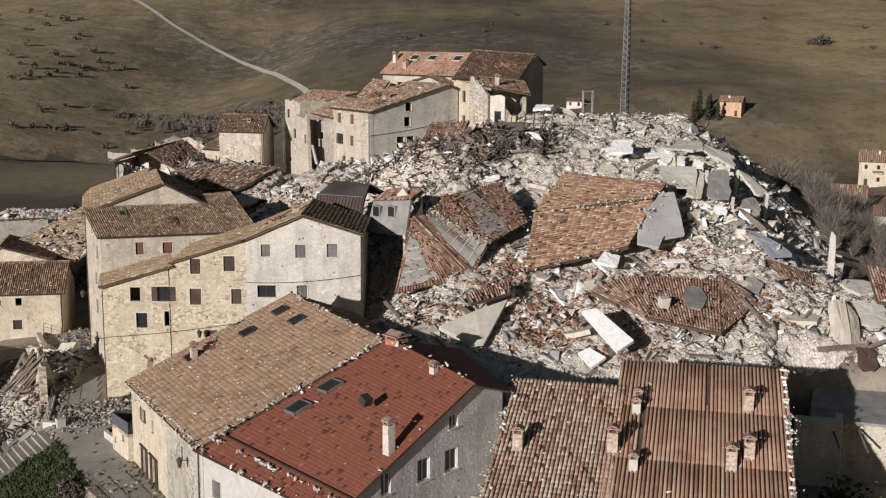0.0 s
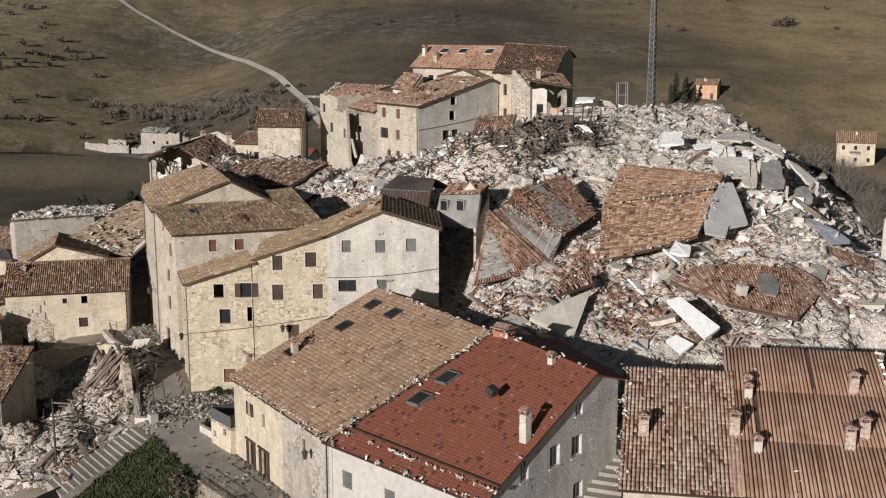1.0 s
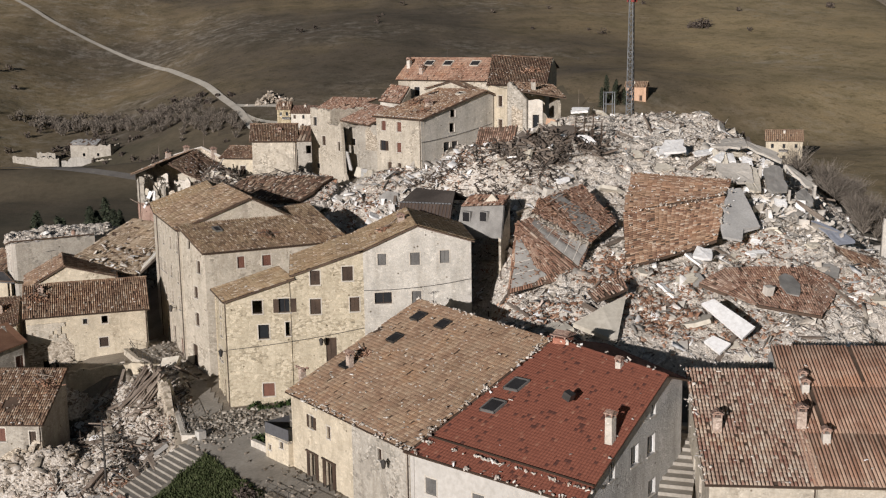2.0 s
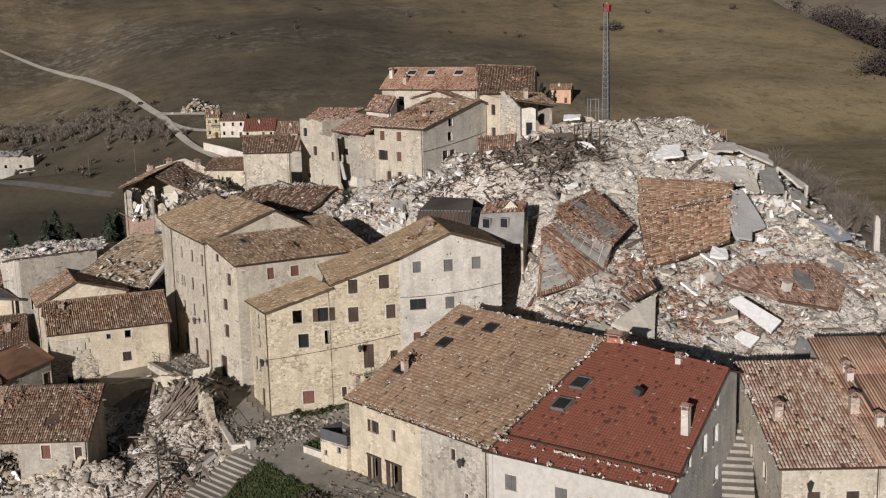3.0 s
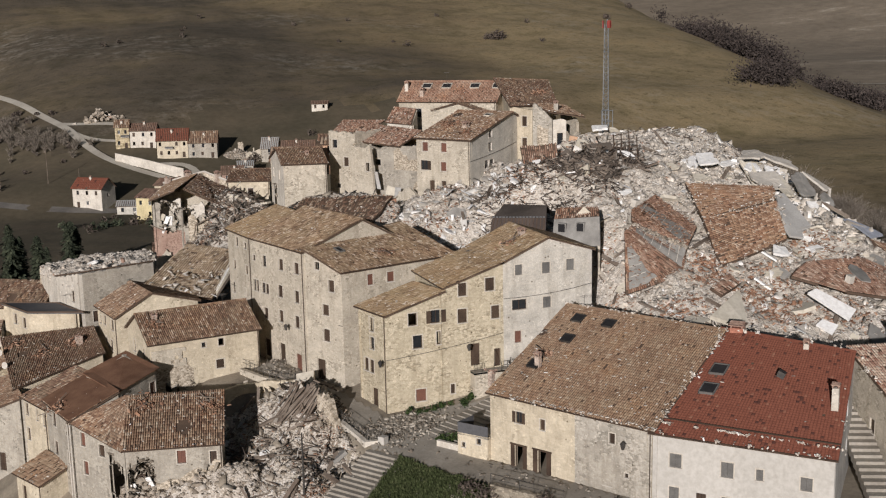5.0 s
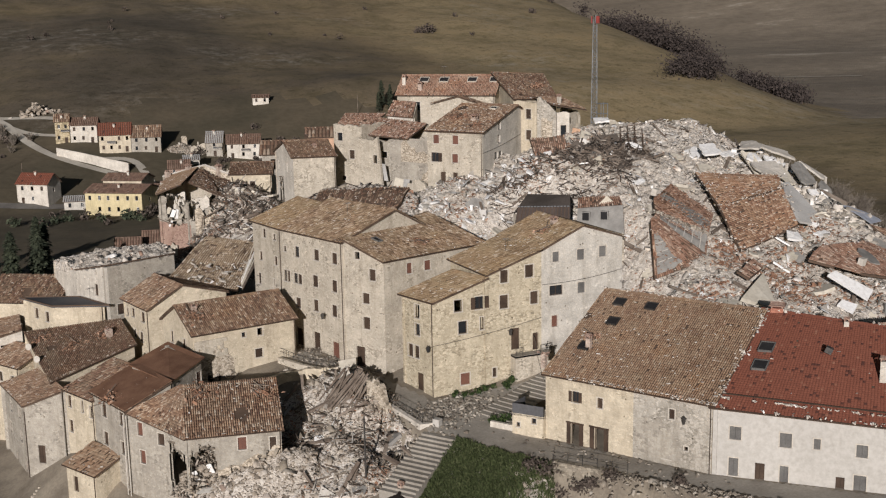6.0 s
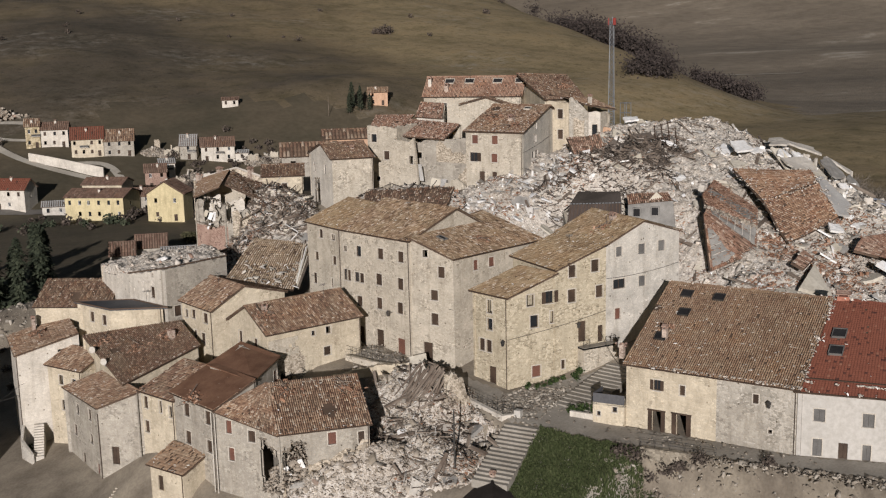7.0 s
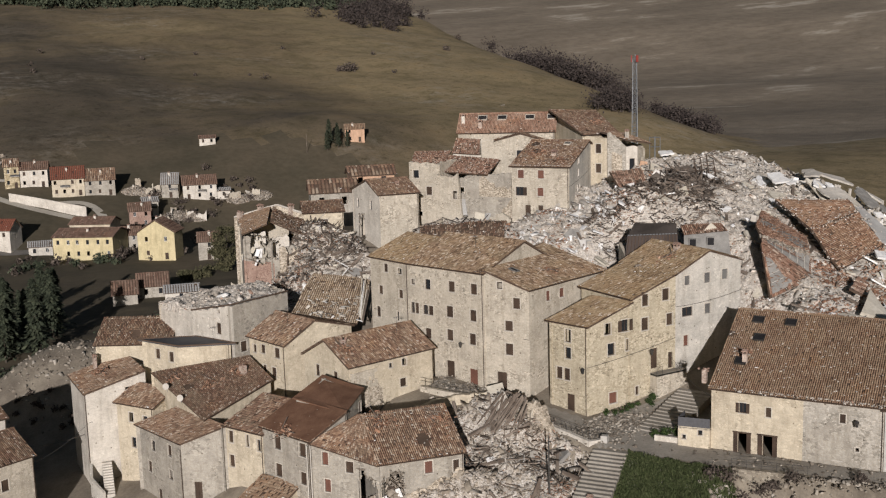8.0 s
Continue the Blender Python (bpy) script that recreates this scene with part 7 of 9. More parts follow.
box_house("hilltop_house", "small cream house with a grey roof beside ruins", (-38.2, 185.2), (-31.8, 182.8), 7.0, 5.0, 15.6, 17.0, {"front": [(3.2, 13.0, 0.9, 1.4, "s")]}, CREAM, TILE_DARK, rf=0.6, seed=203)
slid = fallen_roof("fallen_roof", "dusty tan tiled roof slid down beside the tenement", [((-57.0, 149.2, 5.9), (-47.2, 146.6, 4.6), (-40.4, 155.6, 9.0), (-48.8, 158.2, 10.4))], 211, TILE_SLID, 0.07, 0.3, (3, 3), 0.3)
for k in range(7):
    e = Vector((-46.9 - 0.16 * k, 146.6 + 0.05 * k, 4.7 - 0.02 * k)).lerp(Vector((-40.3, 155.6, 9.1)), 0.03 * k)
    f = Vector((-47.0, 146.6, 4.7)).lerp(Vector((-40.2 - 0.5 * k, 155.8, 9.2 + 0.07 * k)), rj.uniform(0.55, 1.0))
    part("rafter", Geo().tube(e + Vector((0, -0.3, 0.15 + 0.05 * k)), f + Vector((0.1 * k, -0.3, 0.3 + rj.uniform(0, 0.4))), 0.1, 0.08, 4), rj.choice((WHITE_SLAB, PLASTER_SLAB, WOOD)), slid)
ga = np.random.default_rng(91)
fa, fb = ga.random(90) ** 0.7, ga.random(90) * 0.5
spill = np.stack([-57.0 + 9.8 * fa + 7.4 * fb, 149.2 - 2.6 * fa + 9.0 * fb, 5.9 - 1.3 * fa + 4.4 * fb + 0.45], 1)
part("spilled_plaster", scatter_blocks(spill, ga.uniform(0.15, 0.7, 90), 92, 0.12, 0.5), PLATES, slid, kind="stuff")
def sag_zone(x, y):
    return (((x + 28.8) * 0.9 - (y - 148.4) * 0.44) / 8.6) ** 2 + (((x + 28.8) * 0.44 + (y - 148.4) * 0.9) / 6.0) ** 2 < 1


def sag_top(x, y):
    return -20.75 + 0.166 * x + 0.273 * y + 0.25 * lumps(x, y)


sagged = rubble_heap("rubble_heap", "brown debris of a roof and attic behind the tenement", (-39, -18, 139, 158), sag_top, sag_zone, 2400, 40, 10, fill=TAN_RUBBLE, block=TAN_BLOCK)
litter(sagged, (-39, -18, 139, 158), sag_zone, sag_top, 65, 500, 900, 0.5, 2.6, 0.3, 0.2, 1.5, DARK_LATH)
fallen_roof("fallen_roof", "broken brown tiled roof sagging behind the tenement", [((-37.0, 147.6, 14.0), (-25.6, 142.5, 14.5), (-21.2, 147.6, 16.9), (-32.8, 154.2, 16.5))], 215, TILE_DARK, 0.4, 0.28, (5, 3), 0.22)
fallen_roof("fallen_roof", "reddish roof fragment below the crest house", [((-4.0, 140.2, 18.4), (1.4, 138.8, 18.6), (3.2, 145.0, 23.0), (-1.6, 147.0, 22.9))], 216, TILE_RUST, 0.2, 0.28, (2, 2), 0.3)
vh = thing("ruined_house", (-11, 126, 10), "house stump under a dark mansard roof with snow guards", "ruin")
gl0, gl1 = Vector((-14.1, 127.7, 16.05)), Vector((-8.5, 123.55, 16.25))
top0, top1 = Vector((-12.2, 128.5, 17.6)), Vector((-8.0, 124.5, 17.7))
low0, low1 = Vector((-14.9, 127.3, 13.2)), Vector((-9.1, 122.7, 13.3))
part("roof", Geo().slab([gl0, gl1, top1, top0], 0.2), DARK_ROOF, vh)
part("roof", Geo().slab([top0, top1, top1 + Vector((2.0, 2.6, -1.4)), top0 + Vector((2.0, 2.6, -1.4))], 0.2), DARK_ROOF, vh)
part("roof_side", Geo().slab([gl0, top0, top0 + Vector((2.0, 2.6, -1.4)), (-13.2, 130.6, 14.8)], 0.2), DARK_ROOF, vh)
part("mansard_face", Geo().slab([low0, low1, gl1, gl0], 0.2), MANSARD_BROWN, vh)
for i in range(15):
    a, b = low0.lerp(low1, (i + 0.5) / 15), gl0.lerp(gl1, (i + 0.5) / 15)
    part("seam", Geo().tube(a + Vector((-0.05, -0.07, 0)), b + Vector((-0.05, -0.07, 0)), 0.05, 0.05, 4), BED, vh)
for i in range(16):
    a, b = gl0.lerp(gl1, i / 16), gl0.lerp(gl1, (i + 0.72) / 16)
    part("snow_guard", Geo().tube(a + Vector((-0.05, -0.08, 0.12)), b + Vector((-0.05, -0.08, 0.12)), 0.07), PALE_STEEL, vh)
wall_with(vh, low0.xy, low1.xy, 4.0, [(0, 13.2), ((low1 - low0).xy.length, 13.3)], [(2.0, 10.6, 1.1, 1.5, "d")], PINK)
wall_with(vh, (-13.0, 131.0), low0.xy, 4.0, [(0, 14.6), (math.dist((-13.0, 131.0), low0.xy), 13.3)], [], STONE)
v2 = thing("fallen_roof", (-5.5, 120.5, 12), "grey slumped mansard roof with two dormer windows", "fallen roof")
f0, f1, f2, f3 = [Vector(p) for p in MANSARD[0]]
part("roof_sheet", Geo().slab([f0, f1, f2, f3], 0.25), SLAB_GREY, v2)
part("roof_sheet", Geo().slab([f3, f2, f2 + Vector((1.2, 2.6, 0.7)), f3 + Vector((1.6, 2.6, 1.0))], 0.25), BED, v2)
part("roof_tiles", tile_field(f3, f2, f2 + Vector((1.2, 2.6, 0.7)), f3 + Vector((1.6, 2.6, 1.0)), 0.28, 0.5, 0.2, False, 222), TILE_RUST, v2, kind="stuff")
part("side_wall", wall_geo(f1.xy, (f2 + Vector((1.2, 2.6, 0))).xy, 5.0, jagged(math.dist(f1.xy, (f2 + Vector((1.2, 2.6, 0))).xy), lambda f: 13.2 + 3.6 * f, 0.25, 223), [], 0.3, True), STONE, v2)
for s in (0.2, 0.6):
    o = on_face(MANSARD[0], s, 0.66, 0.0)
    dm = part("dormer", Geo().block(o, (1.15, 0.6, 1.3), -0.8, (0, 0), 0.05, RND), SLAB_GREY, v2)
    part("pane", Geo().block(o + Vector((-0.24, -0.22, 0.05)), (0.85, 0.1, 1.0), -0.8), SKYLIGHT_GLASS, dm)
part("gable_piece", Geo().slab([(-5.2, 122.0, 16.5), (-3.7, 120.7, 16.9), (-4.3, 121.4, 17.7)], 0.3), PLASTER_SLAB, v2, "pale plaster gable fragment")
def broken_slab(pts, thick, seed):
    """A four-cornered plate with a bitten outline and a buckled face."""
    rnd = random.Random(seed)
    p = [Vector(q) for q in pts]
    mid = sum(p, Vector()) / 4
    ring = []
    for a, b in zip(p, p[1:] + p[:1]):
        for f in (0.0, 0.22, 0.45, 0.7):
            q = a.lerp(b, min(1, f + rnd.uniform(0, 0.12)))
            ring.append(q.lerp(mid, rnd.uniform(0.0, 0.07) if rnd.random() < 0.7 else rnd.uniform(0.08, 0.3)))
    n = (p[1] - p[0]).cross(p[2] - p[0]).normalized()
    n = -n if n.z < 0 else n
    k = len(ring)
    inner = [q.lerp(mid, 0.5) + n * rnd.uniform(-0.04, 0.04) for q in ring]
    g = Geo()
    vs = ring + inner + [mid + n * rnd.uniform(-0.05, 0.05)] + [q - n * thick for q in ring]
    fs = []
    for i in range(k):
        j = (i + 1) % k
        fs += [(i, j, k + j, k + i), (k + i, k + j, 2 * k), (j, i, 2 * k + 1 + i, 2 * k + 1 + j)]
    fs.append(tuple(range(2 * k + 1, 3 * k + 1))[::-1])
    return g.add(vs, fs)


# broken floor plates and white ceilings along the top
for pts, mat, label in (
        ([(18.6, 131.4, 20.6), (21.4, 130.6, 20.8), (22.0, 133.6, 22.0), (19.2, 134.6, 21.9)], WHITE_SLAB, "white ceiling slab on top of the heap"),
        ([(23.0, 124.0, 18.2), (27.0, 122.4, 17.4), (28.0, 126.6, 19.6), (24.0, 128.0, 19.8)], CONCRETE, "grey floor plate of a collapsed house"),
        ([(11.2, 149.8, 24.4), (13.6, 149.0, 24.6), (14.4, 150.6, 25.0), (12.0, 151.4, 25.0)], WHITE_SLAB, "white slab near the crest"),
        ([(9.2, 137.6, 21.2), (11.8, 136.6, 21.4), (11.2, 138.6, 22.4), (9.6, 139.2, 22.3)], WHITE_SLAB, "white plate amid dark timbers"),
        ([(14.6, 108.4, 12.4), (16.4, 107.2, 12.0), (17.2, 109.2, 12.8), (15.6, 109.8, 13.2)], WHITE_SLAB, "white ceiling fragment")):
    lone("slab", broken_slab(pts, 0.3, int(abs(pts[0][0] * 10))), mat, label, "slab")

rs = random.Random(63)
for x, y, w, d, az, tilt in ((20.6, 136.2, 3.6, 2.4, 0.5, 0.5), (22.6, 134.6, 2.6, 1.0, 0.9, 0.6), (24.6, 133.6, 3.0, 1.4, 0.2, 0.3), (27.4, 133.2, 1.8, 2.0, 0.4, 0.6), (29.2, 133.4, 1.6, 1.6, 0.1, 0.5), (30.1, 122.8, 1.6, 1.6, 0.4, 0.7), (15.6, 110.4, 1.5, 2.2, 0.7, 0.5), (13.2, 106.4, 2.6, 1.4, 0.1, 0.4), (11.0, 105.0, 1.2, 2.6, 0.6, 0.5), (17.2, 112.6, 2.2, 0.8, 0.3, 0.3), (22.8, 111.0, 2.6, 1.1, 0.1, 0.4), (26.6, 114.8, 1.2, 1.5, 0.8, 0.5), (29.6, 112.4, 1.8, 1.0, 0.3, 0.4), (-0.6, 135.4, 1.6, 1.2, 0.5, 0.4), (5.4, 128.4, 1.8, 1.0, 0.2, 0.4), (-13.4, 134.4, 1.8, 2.6, 0.4, 0.5), (-8.6, 131.6, 1.4, 1.4, 0.8, 0.5), (-16.2, 137.6, 2.4, 1.4, 0.2, 0.4)):
    z = float(hill_top(x, y)) + 0.5
    m = Matrix.Translation((x, y, z)) @ Matrix.Rotation(az, 4, "Z") @ Matrix.Rotation(tilt, 4, "X") @ Matrix.Rotation(rs.gauss(0, 0.2), 4, "Y")
    pts = [tuple(m @ Vector((i * w / 2, j * d / 2, 0))) for i, j in ((-1, -1), (1, -1), (1, 1), (-1, 1))]
    lone("slab", broken_slab(pts, 0.22, int(x * 7 + y)), rs.choice((WHITE_SLAB, WHITE_SLAB, PLASTER_SLAB)), "pale broken ceiling slab tipped on the rubble", "slab", "ceiling slabs on the heap")
truss = thing("wrecked_truss", (11, 139.4, 20.6), "dark timber frame standing crooked in the rubble", "timber frame")
to, tx, tz = Vector((9.4, 139.0, float(hill_top(11, 139.4)) - 0.4)), Vector((3.2, -0.9, 0.2)), Vector((0.5, 1.4, 3.8))
for k in range(4):
    a = to + tx * (k / 3)
    part("post", Geo().tube(a, a + tz * rs.uniform(0.8, 1.05), 0.1, 0.08, 4), BROWN_WOOD, truss)
for k in range(6):
    a = to + tz * (0.15 + 0.15 * k)
    part("rail", Geo().tube(a - tx * 0.05, a + tx * rs.uniform(0.85, 1.1) + Vector((0, 0, rs.gauss(0, 0.15))), 0.07, 0.06, 4), BROWN_WOOD, truss)

ruin = thing("collapsed_house", (29, 127, 16), "concrete house fallen in on itself, white ceilings showing", "ruin")
for name, pts, mat in (
        ("roof_frame", [(24.5, 131.0, 21.3), (27.1, 134.0, 21.9), (30.0, 134.0, 21.9), (29.4, 131.0, 20.9)], CONCRETE),
        ("roof_frame", [(29.4, 131.2, 20.9), (30.1, 134.0, 21.6), (32.9, 130.0, 20.4), (32.3, 127.2, 19.4)], CONCRETE),
        ("ceiling_plate", [(23.5, 128.0, 20.1), (25.4, 130.0, 20.8), (26.0, 129.6, 20.6), (24.9, 128.0, 19.7)], WHITE_SLAB),
        ("ceiling_plate", [(25.7, 130.5, 20.6), (27.2, 130.5, 20.4), (26.9, 128.5, 19.6), (25.6, 128.8, 19.7)], WHITE_SLAB),
        ("ceiling_plate", [(28.2, 130.0, 20.2), (29.2, 129.5, 19.9), (28.9, 128.0, 19.1), (27.6, 128.6, 19.4)], WHITE_SLAB),
        ("floor_plate", [(26.2, 128.2, 19.5), (29.0, 127.0, 19.3), (27.4, 121.6, 17.0), (25.9, 121.0, 17.0)], PLASTER_SLAB),
        ("hanging_sheet", [(28.5, 125.0, 19.6), (30.9, 125.0, 19.5), (30.4, 120.5, 16.9), (27.6, 120.5, 17.0)], SLAB_GREY),
        ("floor_plate", [(32.3, 127.0, 19.4), (33.6, 127.0, 18.8), (35.4, 124.0, 16.9), (33.6, 123.2, 17.0)], CONCRETE),
        ("floor_plate", [(31.0, 121.5, 16.5), (33.6, 123.4, 17.0), (33.8, 121.0, 15.2), (32.6, 120.6, 14.9)], SLAB_GREY),
        ("ceiling_plate", [(28.4, 120.6, 16.3), (29.8, 120.2, 16.2), (29.6, 119.2, 15.4), (28.2, 119.6, 15.6)], WHITE_SLAB),
        ("wall_plate", [(24.4, 131.0, 21.2), (26.0, 130.0, 20.8), (25.0, 122.0, 15.2), (24.4, 124.0, 15.6)], PLASTER_SLAB),
        ("beam_plate", [(31.0, 121.0, 16.0), (31.6, 120.6, 15.8), (33.4, 117.6, 14.2), (32.9, 117.4, 14.0)], WOOD)):
    part(name, broken_slab(pts, 0.28, int(pts[0][0] * 10 + pts[2][1])), mat, ruin)
for a, b in (((32.4, 127.0, 19.2), (32.0, 126.6, 13.0)), ((35.0, 124.2, 16.8), (34.6, 124.4, 10.0)), ((28.6, 125.2, 19.4), (28.4, 125.6, 14.0)), ((30.6, 121.4, 17.0), (30.6, 122.0, 12.0))):
    part("pillar", Geo().tube(a, b, 0.22, 0.22, 4), CONCRETE, ruin)
edge = thing("collapsed_house", (36, 105, 7), "cream walled house broken up at the edge of the heap", "ruin")
for name, pts, mat, thick in (
        ("wall_plate", [(33.9, 108.2, 9.9), (34.9, 107.4, 9.7), (36.0, 105.6, 9.0), (34.6, 106.4, 8.9)], PLASTER_SLAB, 0.6),
        ("wall_plate", [(33.0, 106.4, 8.7), (34.6, 106.2, 8.9), (34.6, 104.5, 7.9), (32.5, 104.5, 7.6)], PLASTER_SLAB, 0.9),
        ("wall_plate", [(35.0, 101.4, 10.5), (36.3, 102.0, 10.4), (36.4, 99.2, 6.4), (34.6, 99.0, 6.5)], PLASTER_SLAB, 0.7),
        ("wall_plate", [(36.3, 102.2, 10.3), (37.7, 102.4, 9.0), (37.4, 99.6, 6.0), (36.4, 99.3, 6.4)], CREAM, 0.6),
        ("shutter_panel", [(36.1, 98.0, 7.0), (37.8, 98.0, 6.8), (38.0, 97.0, 5.0), (36.2, 97.0, 5.0)], BROWN_WOOD, 0.1),
        ("floor_plate", [(37.4, 104.6, 9.8), (40.6, 104.2, 9.4), (41.0, 101.6, 8.0), (38.0, 101.4, 8.0)], CONCRETE, 0.3),
        ("metal_sheet", [(30.9, 116.5, 14.3), (32.3, 116.2, 14.1), (35.3, 112.6, 12.3), (32.3, 112.0, 12.2)], BLUE_SHEET, 0.12),
        ("floor_plate", [(38.0, 110.0, 10.6), (41.6, 110.4, 10.4), (42.4, 108.0, 9.6), (39.0, 107.4, 9.6)], CONCRETE, 0.3),
        ("ceiling_plate", [(36.2, 100.2, 6.4), (38.0, 99.6, 6.2), (38.2, 98.4, 5.4), (36.4, 98.6, 5.4)], WHITE_SLAB, 0.2),
        ("wall_plate", [(38.9, 115.0, 8.0), (39.6, 114.8, 8.0), (39.6, 114.9, 14.4), (39.0, 115.1, 14.4)], CONCRETE, 0.5)):
    part(name, broken_slab(pts, thick, int(pts[0][0] * 10 + pts[2][1])), mat, edge)
fallen_roof("fallen_roof", "brown tiled roof piece lying on the eastern slope", [((33.4, 108.9, 10.1), (36.6, 106.6, 8.9), (39.0, 110.8, 9.8), (31.8, 112.0, 12.1))], 231, TILE_DARK, 0.15)
fallen_roof("fallen_roof", "reddish tiled roof slipped over the slope's edge", [((40.6, 105.4, 9.4), (44.6, 104.4, 8.6), (45.4, 110.0, 11.2), (41.2, 110.6, 11.8))], 234, TILE_RUST, 0.15)

# ---- the valley and far slopes ----
def far_house(x, y, w, h, rise, az, wall, tile, seed, label, rows=2, cols=3, deep=None, z=None, gable=False):
    a = radians(az)
    d = Vector((math.cos(a), math.sin(a)))
    nb = Vector((-d.y, d.x))
    z = float(ground(x, y)) if z is None else z
    deep = deep or max(6.0, 0.7 * w)
    c = Vector((x, y))
    holes = []
    rnd = random.Random(seed)
    door_at = rnd.randrange(cols)
    for r in range(rows):
        for k in range(cols):
            u = w * (k + 0.5) / cols - 0.5 + rnd.uniform(-0.25, 0.25)
            if r == 0 and k == door_at and h > 4:
                holes.append((u, z + 0.1, 1.2, 2.3, "D"))
            elif rnd.random() < 0.9:
                holes.append((u, z + h * (r + 0.36) / rows, 1.0, min(1.5, h / rows * 0.5), rnd.choice("ddsdw")))
    a = radians(az)
    if gable:
        q = c - d * w / 2
        ho, roof = box_house("valley_house", label, q + nb * deep, q, w, z - 3, z + h, z + h + rise, {"right": holes}, wall, tile, rf=0.5, over=0.6, seed=seed, pitch=0.7, length=1.2, loose=0.2, gut=False, group="houses in the valley")
    else:
        ho, roof = box_house("valley_house", label, c - d * w / 2, c + d * w / 2, deep, z - 3, z + h, z + h + rise, {"front": holes, "right": [(deep * 0.4, z + h * 0.55, 1.0, 1.3, "d")] if h > 5 else []}, wall, tile, rf=0.5, over=0.5, seed=seed, pitch=0.7, length=1.2, loose=0.2, gut=False, group="houses in the valley")
    f = Vector((d.y, -d.x))
    if h > 5.5:
        p = Vector(roof[0]).lerp(Vector(roof[1]), rnd.uniform(0.2, 0.8)).lerp(Vector(roof[3]).lerp(Vector(roof[2]), 0.5), rnd.uniform(0.5, 0.9))
        chimney(ho, tuple(p), 1.0, 0.8, a, WHITE)
        # narrow balcony under the upper windows
        if seed % 2:
            b0 = c + d * rnd.uniform(-0.25, 0.05) * w
            bal = part("balcony", Geo().box((b0.x, b0.y, z + h * 0.52), (d.x * 3.4, d.y * 3.4, 0), (f.x * 1.1, f.y * 1.1, 0), (0, 0, 0.18)), CONCRETE, ho)
            part("balcony_rail", Geo().box((b0.x + f.x * 1.05, b0.y + f.y * 1.05, z + h * 0.52 + 0.18), (d.x * 3.4, d.y * 3.4, 0), (f.x * 0.05, f.y * 0.05, 0), (0, 0, 0.8)), STEEL, bal)
    return ho


VALLEY = [
    (-26.5, 401.2, 21.0, 7.8, 2.0, -35, YELLOW, TILE_VALLEY, 6, "long yellow house with dark roof in the valley"),
    (-22.0, 408.5, 14.5, 11.0, 1.8, -35, CREAM, TILE_VALLEY, 4, "upper storey block of the yellow house"),
    (-6.2, 384.0, 12.8, 9.4, 4.0, -35, YELLOW, TILE_VALLEY, 2, "yellow house with brown gabled roof in the valley"),
    (34.5, 456.6, 13.4, 6.2, 3.2, -16, WHITE, TILE_VALLEY, 3, "white farmhouse with brown roof"),
    (43.8, 454.6, 5.4, 3.2, 0.8, -16, WHITE, GREY_SHEET, 1, "low white annex of the farmhouse"),
    (-13.7, 473.9, 12.4, 7.2, 4.2, -14, CREAM, TILE_RED, 4, "cream house with bright red roof"),
    (-1.9, 471.0, 11.6, 6.6, 4.0, -14, DULL, TILE, 3, "dull rendered house with damaged tile roof"),
    (-32.0, 489.5, 5.6, 9.0, 2.6, -10, TIMBERED, TILE, 2, "tall stone house shored with yellow timber"),
    (-24.0, 487.0, 10.6, 7.4, 2.6, -18, WHITE, TILE_VALLEY, 3, "whitewashed house with a dark roof and balcony"),
    (23.6, 461.5, 6.6, 6.0, 3.8, -24, DULL, GREY_SHEET, 1, "narrow grey barn beside ruins"),
    (4.1, 437.8, 8.0, 6.6, 2.6, -13, PINK, TILE_VALLEY, 2, "small pink house with broken wall"),
    (11.0, 447.0, 6.0, 5.6, 1.4, -10, WHITE, GREY_SHEET, 1, "white house end standing above rubble"),
    (-50.3, 431.2, 12.4, 7.4, 3.2, -38, WHITE, TILE_RED, 3, "white house with red roof in the valley"),
    (-27, 319, 8.3, 3.8, 3.0, -16, DULL, TILE_VALLEY, 2, "grey shed below the village"),
    (-22, 309, 9.0, 2.6, 1.4, -17, WHITE, GREY_SHEET, 1, "white garage with a flat roof"),
    (-36, 315, 6.6, 3.2, 3.0, -15, DULL, TILE_VALLEY, 1, "small rendered shed below the village"),
    (119, 484, 9.0, 6.2, 1.9, -26, ORANGE, TILE_TAN, 2, "orange house alone on the slope"),
    (57, 509, 7.2, 3.0, 1.0, -19, WHITE, TILE_VALLEY, 2, "tiny white hut on the hillside"),
    (-9, 408, 7.5, 6.0, 2.4, -30, DULL, TILE_VALLEY, 2, "dun house behind yellow houses"),
    (-37.0, 419.0, 8.0, 3.4, 1.4, -14, GREYS, GREY_SHEET, 2, "low grey shed by the yellow house"),
    (8, 372, 7.0, 6.4, 2.6, -20, DULL, TILE_VALLEY, 1, "dun house half hidden by trees"),
    (152, 403, 13.0, 8.6, 3.4, -21, CREAM, TILE_TAN, 3, "pale cream house on the eastern slope"),
    (128, 363, 10.6, 5.0, 3.6, -20, CREAM, TILE, 2, "cream house with tile roof on the eastern slope"),
    (132, 336, 10.4, 3.6, 2.2, -21, DULL, TILE_VALLEY, 2, "low grey house on the eastern slope"),
]
for k, (x, y, w, h, rise, az, wall, tile, cols, label) in enumerate(VALLEY):
    far_house(x, y, w, h, rise, az, wall, tile, 300 + 3 * k, label, 1 if h < 4.5 else 2, cols, gable="gabled" in label)
far_house(-11.7, 210.7, 9.0, 3.0, 1.4, -20, ORANGE, TILE_DARK, 391, "orange rendered house behind the stone houses", 1, 2, z=15.4)
far_house(-21.7, 208, 9.0, 4.0, 2.0, -20, DULL, TILE_DARK, 394, "grey house behind the ruins", 1, 2, z=12.0)
